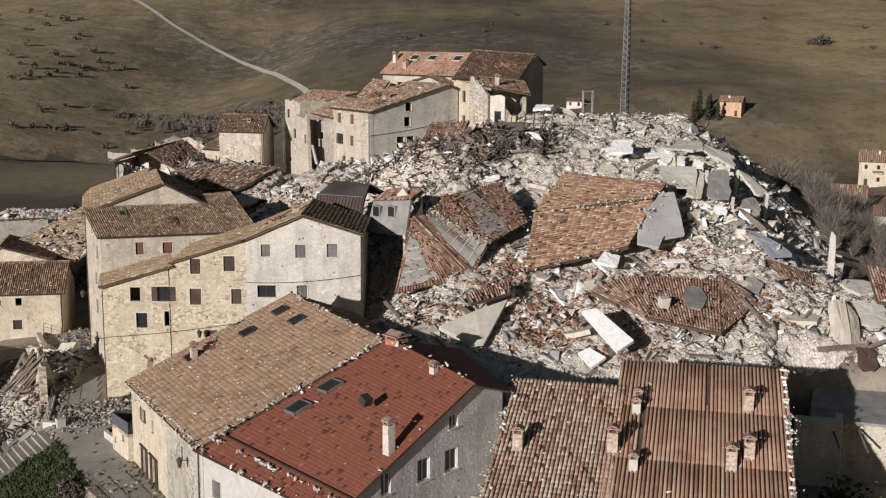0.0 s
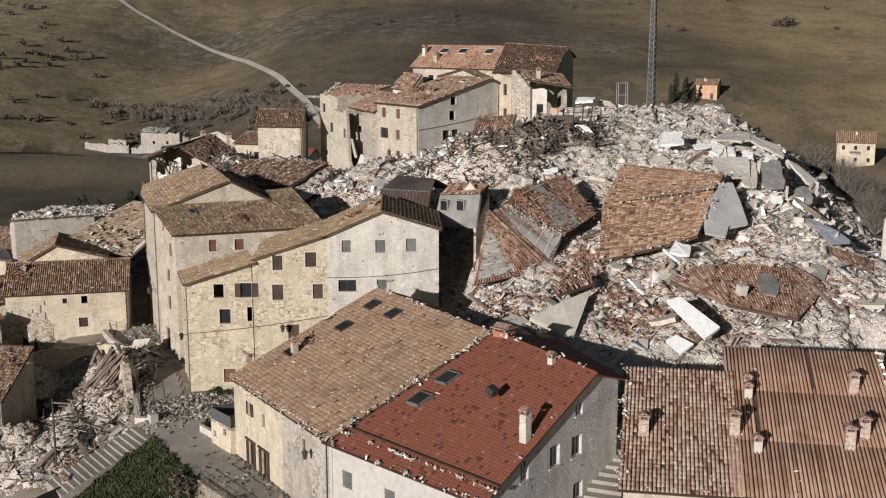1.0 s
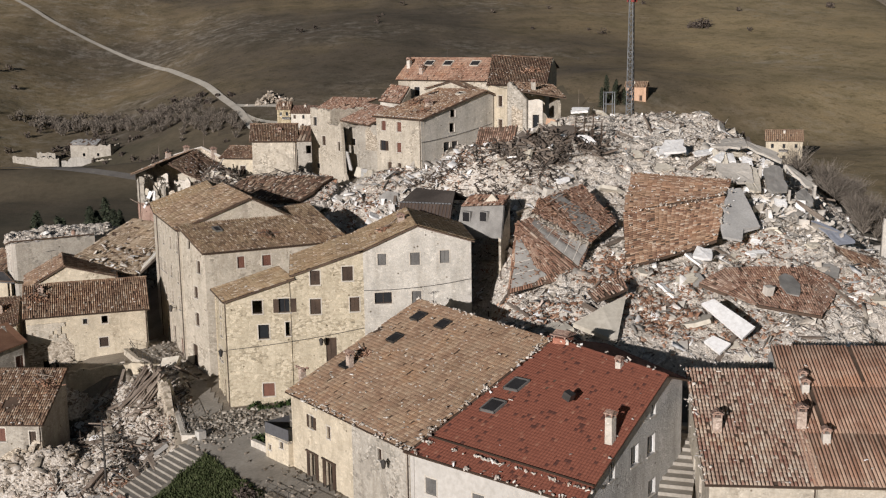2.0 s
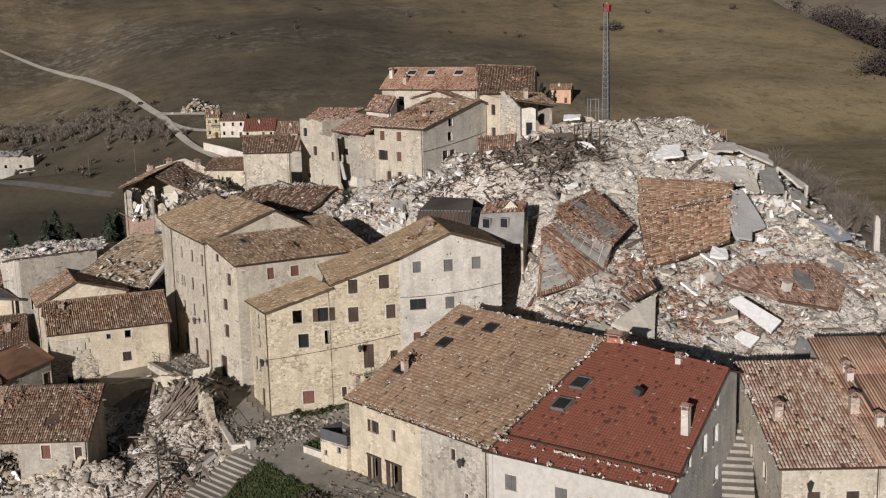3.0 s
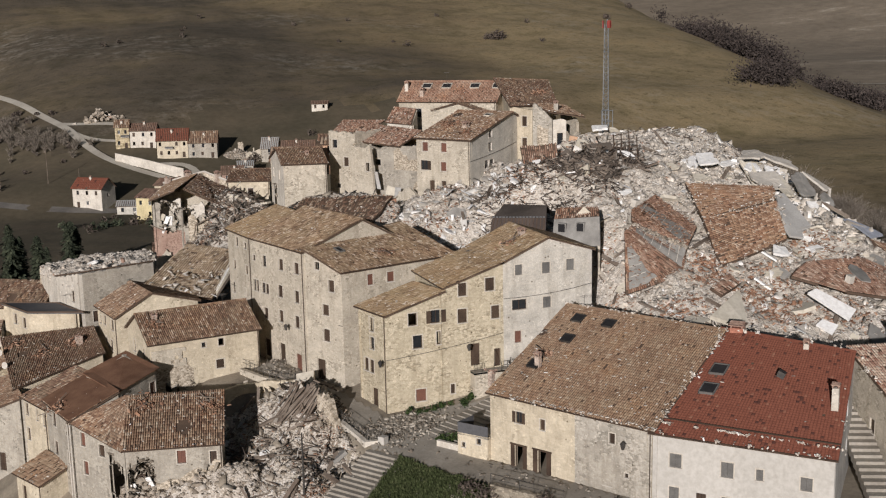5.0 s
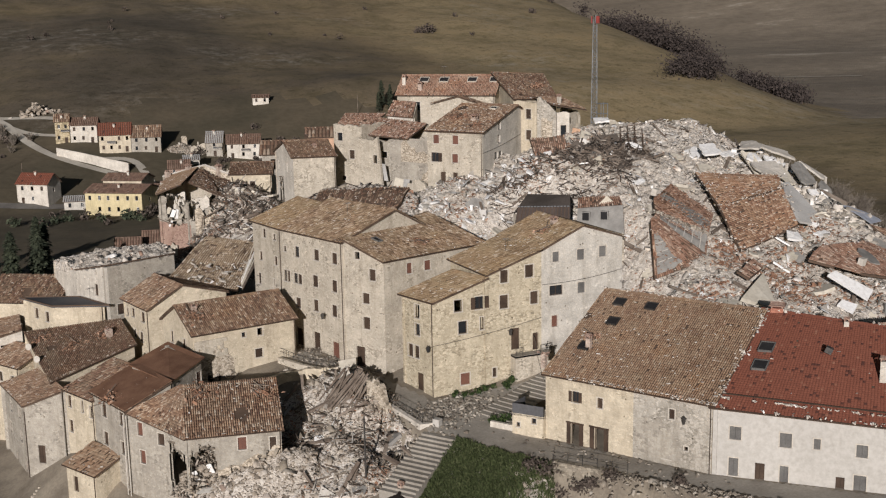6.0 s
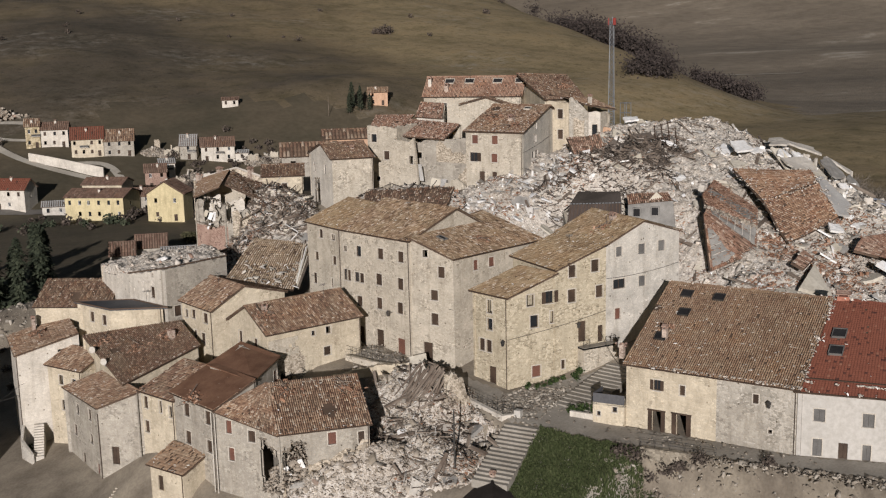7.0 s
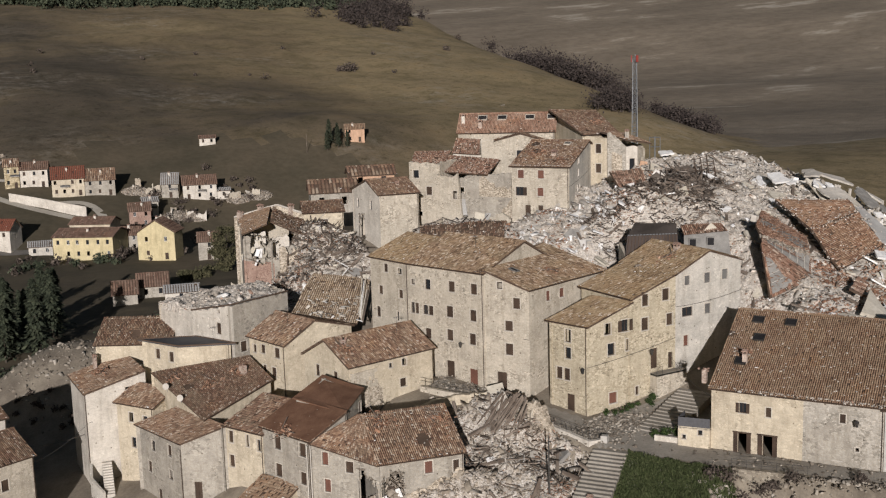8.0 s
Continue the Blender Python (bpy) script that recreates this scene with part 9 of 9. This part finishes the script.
for i in (0, 3):
    q0, q1 = Vector((*ac[i], -1.2)), Vector((*ac[(i + 1) % 4], -1.2))
    dd = (q1 - q0).normalized()
    part("fence_panel", Geo().box(q0, q1 - q0, Vector((-dd.y, dd.x, 0)) * 0.05, Vector((0, 0, 1.1))), DARK_SHEET, an)
landing = thing("landing", (-20, 110.5, 0), "raised stone landing in front of two doors", "landing", kind="structure")
lc = [(-23.6, 110.5), (-18.6, 110.5), (-18.6, 111.75), (-23.6, 111.75)]
for i in range(3):
    wall_with(landing, lc[i - 1 if i else 3], lc[i], -4.0, [(0, 1.35), (math.dist(lc[i - 1 if i else 3], lc[i]), 1.35)], [], STONE)
part("paving", Geo().slab([(*q, 1.4) for q in lc], 0.25), PAVING, landing)
railing("railing", "iron railing on the raised landing", [(-23.5, 110.6), (-22.6, 110.6)], [1.4, 1.4], 0.95, 0.7)
railing("railing", "iron railing at the upper end of the landing", [(-20.2, 110.6), (-18.7, 110.6), (-18.7, 111.6)], [1.4, 1.4, 1.4], 0.95, 0.7)
brush_field("brush", "dark shrubs by the planter", [(-29.6, 102.2), (-28.4, 101.2), (-27.4, 101.0), (-30.4, 103.0)], [1.0, 1.2, 0.9, 0.7], 300, 0.16, 15, LEAF)
brush_field("brush", "weeds along the foot of the ochre wall", along([(-32.5, 110.6), (-22.5, 110.8)], 26, 0.4, 0.3, 0.7, rt)[0], [0.5] * 26, 60, 0.14, 16, LEAF)

# bundle of roof timbers, still leaning as they fell
bundle = thing("timber_pile", (-43.5, 116, -3), "long grey roof timbers leaning on a broken wall", "timber")
rb = random.Random(77)
for k in range(24):
    f = rb.random()
    a = Vector((-42.6 + 2.2 * f + rb.gauss(0, 0.3), 117.2 - 3.0 * f + rb.gauss(0, 0.4), 0.7 - 0.5 * f + rb.uniform(-0.7, 0.5)))
    b = a + Vector((-3.4 + rb.gauss(0, 1.1), -0.6 + rb.gauss(0, 1.3), -3.6 + rb.gauss(0, 0.6)))
    part("timber", Geo().tube(a, a.lerp(b, rb.uniform(0.55, 1.1)), rb.uniform(0.1, 0.19), rb.uniform(0.08, 0.14), 5), WOOD, bundle)
for k in range(14):
    a = Vector((rb.uniform(-48, -41), rb.uniform(106, 115), 0))
    a.z = float(ground(a.x, a.y)) + 0.5
    part("timber", Geo().tube(a, a + Vector((rb.gauss(0, 1.6), rb.gauss(0, 1.6), rb.uniform(-0.2, 0.9))), 0.1, 0.07, 5), rb.choice((WOOD, WOOD, BROWN_WOOD)), bundle)
lone("leaning_wall", Geo().slab([(-41.6, 122.4, 0.2), (-39.6, 121.6, 0.6), (-40.8, 118.4, -1.8), (-42.2, 119.0, -2.0)], 0.5), PLASTER_SLAB, "pale wall fragment propped among timbers", "fallen wall")

# the tall radio mast behind the crest
mast = thing("radio_mast", (27.2, 175.3, 20), "tall slim lattice radio mast with a red tip", "mast")
mx, my, mz, mt = 27.2, 175.3, float(ground(27.2, 175.3)) - 1, 40.0
legs = [(mx + 0.8 * math.cos(q), my + 0.8 * math.sin(q)) for q in (0.5, 2.6, 4.7)]
for x, y in legs:
    part("leg", Geo().tube((x, y, mz), (mx + (x - mx) * 0.55, my + (y - my) * 0.55, mt), 0.085, 0.07, 5), PALE_STEEL, mast)
br = Geo()
levels = 26
for k in range(levels):
    f0, f1 = 1 - 0.45 * k / levels, 1 - 0.45 * (k + 1) / levels
    z0, z1 = mz + (mt - mz) * k / levels, mz + (mt - mz) * (k + 1) / levels
    for i in range(3):
        a, b = legs[i], legs[(i + 1) % 3]
        br.tube((mx + (a[0] - mx) * f0, my + (a[1] - my) * f0, z0), (mx + (b[0] - mx) * f1, my + (b[1] - my) * f1, z1), 0.06, 0.06, 4)
        br.tube((mx + (a[0] - mx) * f0, my + (a[1] - my) * f0, z0), (mx + (b[0] - mx) * f0, my + (b[1] - my) * f0, z0), 0.05, 0.05, 4)
part("bracing", br, PALE_STEEL, mast)
part("tip", Geo().tube((mx, my, mt - 0.4), (mx, my, mt + 0.9), 0.16, 0.12, 8), PALE_STEEL, mast)
for k in range(3):
    a = 0.35 + 2.094 * k
    q = Vector((mx + 0.7 * math.cos(a), my + 0.7 * math.sin(a), mt + 0.1))
    pan = part("antenna_panel", Geo().block(q, (0.22, 0.5, 1.3), a, (0, 0), 0.06, RND), RED_PAINT, mast, "red antenna panel")
    part("bracket", Geo().tube(q, (mx, my, mt + 0.1), 0.05, 0.05, 5), PALE_STEEL, pan)
ant = thing("antenna_frame", (19.8, 161.0, 22), "small square steel antenna frame", "antenna")
ax, ay, az = 19.2, 160.5, 22.0
for i, j in ((0, 0), (1.3, 0), (1.3, 1.3), (0, 1.3)):
    part("post", Geo().tube((ax + i, ay + j, az - 1), (ax + i, ay + j, az + 4.4), 0.06), PALE_STEEL, ant)
fr = Geo()
for z in (az + 2.6, az + 4.3):
    for (i, j), (k, q) in (((0, 0), (1.3, 0)), ((1.3, 0), (1.3, 1.3)), ((1.3, 1.3), (0, 1.3)), ((0, 1.3), (0, 0))):
        fr.tube((ax + i, ay + j, z), (ax + k, ay + q, z), 0.05)
part("frame", fr, PALE_STEEL, ant)


def street_lamp(wall_at, out, label="black wrought street lamp on a wall bracket"):
    x, y, z = wall_at
    l = thing("street_lamp", wall_at, label, "lamp", "street lamps")
    e = Vector(out).normalized() * 0.8
    part("bracket", Geo().tube((x, y, z), (x + e.x, y + e.y, z + 0.25), 0.035), STEEL, l)
    part("lantern", Geo().tube((x + e.x, y + e.y, z - 0.35), (x + e.x, y + e.y, z + 0.2), 0.13, 0.26, 6), STEEL, l)
    part("cap", Geo().tube((x + e.x, y + e.y, z + 0.2), (x + e.x, y + e.y, z + 0.45), 0.3, 0.05, 6), STEEL, l)


street_lamp((-24.0, 111.8, 4.3), (0, -1))
street_lamp((-33.7, 112.2, 3.4), (-0.8, -0.6))
street_lamp((-19.0, 83.2, 1.6), (-0.87, -0.5))
street_lamp((-40.4, 129.4, 4.2), (-0.95, -0.3))
street_lamp((4.6, 69.1, 2.6), (-0.2, -0.97))


def pole(x, y, tall, label, arm=False):
    z = float(ground(x, y))
    p = thing("utility_pole", (x, y, z), label, "pole", "utility poles")
    part("shaft", Geo().tube((x, y, z - 0.4), (x, y, z + tall), 0.13, 0.08, 7), WOOD if not arm else STEEL, p)
    if arm:
        part("crossarm", Geo().tube((x - 0.3, y, z + tall - 1.8), (x + 2.0, y - 0.6, z + tall - 1.4), 0.05), STEEL, p)


pole(-45.3, 103.7, 7.0, "dark pole with a bent arm in the rubble", True)
pole(-80, 452, 9, "wooden pole by the valley road")
pole(-63, 455, 14, "tall pole by the valley road")
pole(-52, 446, 9, "wooden pole near the road bend")
pole(93, 480, 9, "pole near the orange house")
shed = thing("shed", (36, 92, -4), "low grey-roofed shed beside the rubble", "shed")
part("roof", Geo().slab([(32.5, 97.6, 3.4), (46.0, 93.4, 3.7), (45.0, 86.6, 2.6), (30.4, 91.6, 2.7)], 0.25), SLAB_GREY, shed)
for a, b in (((30.7, 91.7), (44.8, 87.0)), ((32.6, 97.2), (30.7, 91.7))):
    part("wall", wall_geo(a, b, -6.0, [(0, 2.5), (math.dist(a, b), 2.5)], [], 0.4, True), STONE, shed)
for k in range(7):
    a = Vector((31.8 + 2.0 * k, 90.4 - 0.62 * k, 2.3 - 0.06 * k))
    part("pergola_beam", Geo().tube(a, a + Vector((-0.5, -3.6, -0.6)), 0.09, 0.09, 4), WOOD, shed)
low_wall("parapet", "short pale stone garden parapet", [(28.7, 89.9), (32.3, 89.4), (33.2, 91.6)], [3.2, 3.1, 3.0], 0.6, GREYS, 8.0)

gs = np.random.default_rng(19)
sx, sy = np.concatenate([gs.normal(-33, 4, 900), gs.normal(-41, 3, 500), gs.uniform(-30, -16, 300)]), np.concatenate([gs.normal(107.5, 2.2, 900), gs.normal(128, 5, 500), gs.uniform(78, 98, 300)])
ok = (-0.87 * (sx + 29) - 0.5 * (sy - 91) < 0.5) & (sy < 111.3 + (sx < -36.5) * 30) & (0.87 * (sx + 27.1) + 0.5 * (sy - 97.1) < -0.3 + (sy > 98) * 20)
sx, sy = sx[ok], sy[ok]
lone("strewn_stone", scatter_blocks(np.stack([sx, sy, ground(sx, sy) + 0.1], 1), gs.uniform(0.1, 0.45, len(sx)), 20), EARTH_STONE, "stones and plaster strewn over the street", "stones", kind="stuff")
rx = gs.uniform(-32, -6, 1300)
ry = 91 - (rx + 29) * 1.28 - (0.5 + 4.6 * gs.random(1300) ** 1.6)
lone("bank_stone", scatter_blocks(np.stack([rx - 1.0, ry, ground(rx - 1.0, ry) + 0.2], 1), 0.1 + 0.45 * gs.random(1300) ** 2, 21), EARTH_STONE, "rough stones at the foot of the street wall", "stones", kind="stuff")
bx, by = np.concatenate([gs.normal(-79, 5, 500), gs.normal(-73, 3, 400)]), np.concatenate([gs.normal(196, 6, 500), gs.normal(186, 5, 400)])
lone("bank_stone", scatter_blocks(np.stack([bx, by, ground(bx, by) + 0.1], 1), 0.12 + 0.7 * gs.random(900) ** 3, 23), EARTH_STONE, "fallen stones on the earth bank above the village", "stones", kind="stuff")
brush_field("brush", "dry scrub on the earth bank above the village", *along([(-90, 196), (-80, 186), (-72, 180)], 26, 3, 0.4, 1.0, rt), 90, 0.2, 24)
brush_field("brush", "scrub on the rocky bank below the street", [(x, 91 - (x + 29) * 1.28 - 1.8) for x in (-31.5, -30.4, -29.4, -28.2, -27.4, -26.2, -22.0)], [1.1, 1.4, 1.2, 1.3, 0.9, 1.0, 0.9], 260, 0.18, 22, BUSH)


# ---- cables and aerials ----
def cable(a, b, sag, label="thin black cable slung between walls"):
    a, b = Vector(a), Vector(b)
    g = Geo()
    k = 8
    pts = [a.lerp(b, i / k) - Vector((0, 0, sag * 4 * (i / k) * (1 - i / k))) for i in range(k + 1)]
    d = (b - a).normalized()
    u = d.cross(Vector((0, 0, 1))).normalized() * 0.03
    w = d.cross(u).normalized() * 0.03
    vs = [p + o for p in pts for o in (u, w, -u, -w)]
    fs = [(4 * i + j, 4 * i + (j + 1) % 4, 4 * i + 4 + (j + 1) % 4, 4 * i + 4 + j) for i in range(k) for j in range(4)]
    g.add(vs, fs + [(3, 2, 1, 0), (4 * k, 4 * k + 1, 4 * k + 2, 4 * k + 3)])
    lone("cable", g, STEEL, label, "cable", "cables")


cable((-44.9, 146.5, 6.6), (-36.3, 120.2, 5.9), 0.15)
cable((-33.7, 111.7, 3.7), (-19.5, 111.7, 5.4), 0.2)
cable((-19.4, 111.7, 9.4), (-8.2, 111.7, 10.2), 0.3)
cable((-27.2, 97.0, 2.6), (-20.5, 111.7, 3.4), 0.7)
cable((-83.2, 158.9, -6.5), (-93.0, 152.0, -8.5), 0.6)
cable((-83.2, 161.0, -8.5), (-93.2, 163.0, -8.8), 0.7)
cable((-83.0, 158.9, -6.4), (-76.2, 160.0, -5.0), 0.3)
cable((-9.4, 147.5, 21.0), (1.6, 156.2, 22.6), 0.2)


def aerial(x, y, z, tall=1.8):
    t = thing("tv_aerial", (x, y, z), "thin metal television aerial on a roof", "aerial", "aerials")
    part("mast", Geo().tube((x, y, z - 0.4), (x, y, z + tall), 0.025, 0.02, 4), STEEL, t)
    part("boom", Geo().tube((x - 0.4, y - 0.5, z + tall - 0.1), (x + 0.4, y + 0.5, z + tall - 0.1), 0.02, 0.02, 4), STEEL, t)
    for i in range(-2, 3):
        part("element", Geo().tube((x + i * 0.16 - 0.3, y + i * 0.2 + 0.24, z + tall - 0.1), (x + i * 0.16 + 0.3, y + i * 0.2 - 0.24, z + tall - 0.1), 0.015, 0.015, 4), STEEL, t)


for q in ((-2.0, 177.0, 31.0), (-48.0, 134.0, 6.3), (-66.0, 155.0, 3.6), (-22.0, 116.0, 12.8), (-36.0, 133.0, 16.0), (-13.0, 104.0, 9.0), (-58.0, 147.0, 6.6)):
    aerial(*q)

# white wall stubs left standing behind the timbers
for (a, b), z0, zt, seed, mat in ((((-43.2, 117.2), (-41.7, 116.9)), -5.0, 1.1, 5, WHITE), (((-41.2, 113.1), (-39.8, 112.6)), -5.5, 0.5, 6, STONE), (((-40.9, 114.4), (-40.2, 112.9)), -5.5, -0.8, 8, BARE_STONE)):
    L = math.dist(a, b)
    part("wall_stub", wall_geo(a, b, z0, jagged(L, lambda f: zt - 1.6 * abs(2 * f - 1) ** 2, 0.3, seed, 0.2), [], 0.9, True), mat, bundle, "broken masonry wall stub")
gq = np.random.default_rng(44)
q = np.stack([gq.normal(-40.4, 0.9, 500), gq.normal(112.9, 1.2, 500), np.zeros(500)], 1)
q[:, 2] = ground(q[:, 0], q[:, 1]) + 2.6 * np.exp(-((q[:, 0] + 40.4) ** 2 + (q[:, 1] - 112.9) ** 2) / 1.6) * gq.random(500)
part("fallen_stone", scatter_blocks(q, gq.uniform(0.12, 0.5, 500), 45, 0.6, 0.5), TAN_RUBBLE, bundle, kind="stuff")
# the house at the foot of the broad steps
foot = thing("village_house", (-45, 95, -14), "house with a shade-darkened sheet roof below the lawn", "house")
# dark sheet slopes, near black because their shade is put into the colour
part("roof", Geo().slab([(-42.9, 99.6, -7.1), (-49.0, 89.3, -7.1), (-52.8, 92.3, -10.0), (-46.7, 102.6, -10.0)], 0.2), DARK_ROOF, foot)
part("roof", Geo().slab([(-42.9, 99.6, -7.1), (-39.6, 97.4, -9.0), (-45.7, 87.1, -9.0), (-49.0, 89.3, -7.1)], 0.2), DARK_ROOF, foot)
for a, b in (((-46.4, 102.0), (-52.4, 92.2)), ((-52.4, 92.2), (-45.8, 87.4))):
    part("wall", wall_geo(a, b, -18.0, [(0, -10.1), (math.dist(a, b), -10.1)], [], 0.4, True), DULL, foot)
part("gable", Geo().slab([(-46.5, 102.4, -10.1), (-42.95, 99.5, -7.3), (-39.7, 97.3, -9.1), (-39.7, 97.3, -16.0), (-46.5, 102.4, -16.0)], 0.3), DULL, foot)
chimney(foot, (-43.2, 99.0, -7.2), 0.5, 0.5, 0.5)
# outside stair and planter of the white house in the lane
steps("steps", "worn stone stair against the white house", (-82.2, 153.6), (-81.2, 158.4), 1.3, 13, -15.4, -12.2, CONCRETE)
lone("stair_base", Geo().add([(-82.85, 153.7, -18), (-81.5, 153.4, -18), (-80.5, 158.3, -18), (-81.85, 158.6, -18), (-82.85, 153.7, -15.6), (-81.5, 153.4, -15.6), (-80.5, 158.3, -12.4), (-81.85, 158.6, -12.4)], [(0, 3, 2, 1), (4, 5, 6, 7), (0, 1, 5, 4), (1, 2, 6, 5), (2, 3, 7, 6), (3, 0, 4, 7)]), GREYS, "masonry carrying the stair of the white house", "stair", kind="structure")
low_wall("garden_wall", "low planter wall beside a stair", [(-83.2, 159.6), (-84.0, 156.6), (-83.2, 153.2)], [-12.0, -13.4, -14.6], 0.35, GREYS, 5.0)
brush_field("brush", "dark green pot plants beside the stair", [(-82.9, 158.8), (-83.2, 157.4), (-82.9, 158.2)], [0.7, 0.5, 0.6], 260, 0.13, 18, LEAF)
steps("steps", "rough stone stair beside the small shed", (-79.0, 130.2), (-75.4, 133.0), 2.0, 12, -16.6, -13.6, STONE)
for x, y in ((-67.55, 119.95), (-67.3, 119.5)):
    lone("drainpipe", Geo().tube((x - 0.15, y - 0.1, -1.6), (x - 0.15, y - 0.1, -14.5), 0.07, 0.07, 6), CONCRETE, "pale drainpipe down a house front", "drainpipe")
railing("railing", "thin iron railing above the lane", [(-88.0, 143.0), (-85.0, 136.0), (-82.0, 130.0)], [float(ground(-88, 143)) + 0.2, float(ground(-85, 136)) + 0.2, float(ground(-82, 130)) + 0.2], 1.0, 1.6)

# ---- what the land is covered with ----
def field_material():
    """Broad grazed upland with pale worn streaks and bare patches."""
    m, n, l, b = nodes_of("far_fields", 0.95)
    g = n.new("ShaderNodeNewGeometry")
    s = n.new("ShaderNodeMapping")
    s.inputs["Rotation"].default_value, s.inputs["Scale"].default_value = (0, 0, 0.6), (0.0035, 0.0075, 0.01)
    l.new(g.outputs["Position"], s.inputs["Vector"])
    t = n.new("ShaderNodeTexNoise")
    t.inputs["Scale"].default_value, t.inputs["Detail"].default_value, t.inputs["Roughness"].default_value = 1.0, 8.0, 0.65
    l.new(s.outputs[0], t.inputs["Vector"])
    r = ramp(n, [(0.3, (0.205, 0.168, 0.125)), (0.5, (0.262, 0.215, 0.16)), (0.6, (0.31, 0.255, 0.19)), (0.64, (0.46, 0.4, 0.32)), (0.68, (0.5, 0.44, 0.36))])
    l.new(t.outputs["Fac"], r.inputs[0])
    fine = noise_of(n, l, 0.05, 6, 0.75)
    k = ramp(n, [(0.3, (0.65, 0.63, 0.6)), (0.6, (1, 1, 1))])
    l.new(fine.outputs["Fac"], k.inputs[0])
    l.new(mix(n, l, "MULTIPLY", 0.8, r.outputs[0], k.outputs[0]), b.inputs["Base Color"])
    bump(n, l, b, fine.outputs["Fac"], 0.6, 2.0)
    return m


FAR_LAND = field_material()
# valley meadow; also the lower slope, whose dimmer look is put into this darker colour
DIM_MEADOW = plain_material("dim_meadow", (0.085, 0.073, 0.048), (0.135, 0.108, 0.072), 0.1, 0.95, 0.0, 0.3)
DIRT = plain_material("village_dirt", (0.189, 0.159, 0.125), (0.318, 0.275, 0.215), 0.8, 0.95, 0.0, 0.1)
for mat in (FAR_LAND, DIM_MEADOW, DIRT):
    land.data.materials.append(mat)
cx = (gx[:-1] + gx[1:]) / 2
cy = (gy[:-1] + gy[1:]) / 2
CX, CY = np.meshgrid(cx, cy)
cover = np.zeros(CX.shape, dtype=np.int32)
cover[(CX > 440 + 0.3 * (CY - 640) + 25 * np.sin(CY / 40)) & (CY > 480)] = 1
cover[np.hypot(CX, CY) > 1500] = 1
# valley floor, and the darker copy of the hill grass up the lower slope
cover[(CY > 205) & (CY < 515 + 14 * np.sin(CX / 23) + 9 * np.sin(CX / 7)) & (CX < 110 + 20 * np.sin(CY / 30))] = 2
cover[(np.hypot((CX + 20) / 85, (CY - 130) / 75) < 1)] = 3
cover[np.hypot((CX + 88) / 34, (CY - 185) / 32) < 1] = 3
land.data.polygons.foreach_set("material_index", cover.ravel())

# the solid ground lies below the loose stones of the heaps
under = np.stack([GX, GY, GZ], -1).reshape(-1, 3)
for zone, down in ((main_zone, 2.2), (low_zone, 0.9), (north_zone, 1.2), (burst_zone, 0.8)):
    inner = zone(under[:, 0], under[:, 1])
    for ox, oy in ((1.3, 0), (-1.3, 0), (0, 1.3), (0, -1.3)):
        inner = inner & zone(under[:, 0] + ox, under[:, 1] + oy)
    under[inner, 2] -= down
land.data.vertices.foreach_set("co", under.astype(np.float32).ravel())
land.data.update()
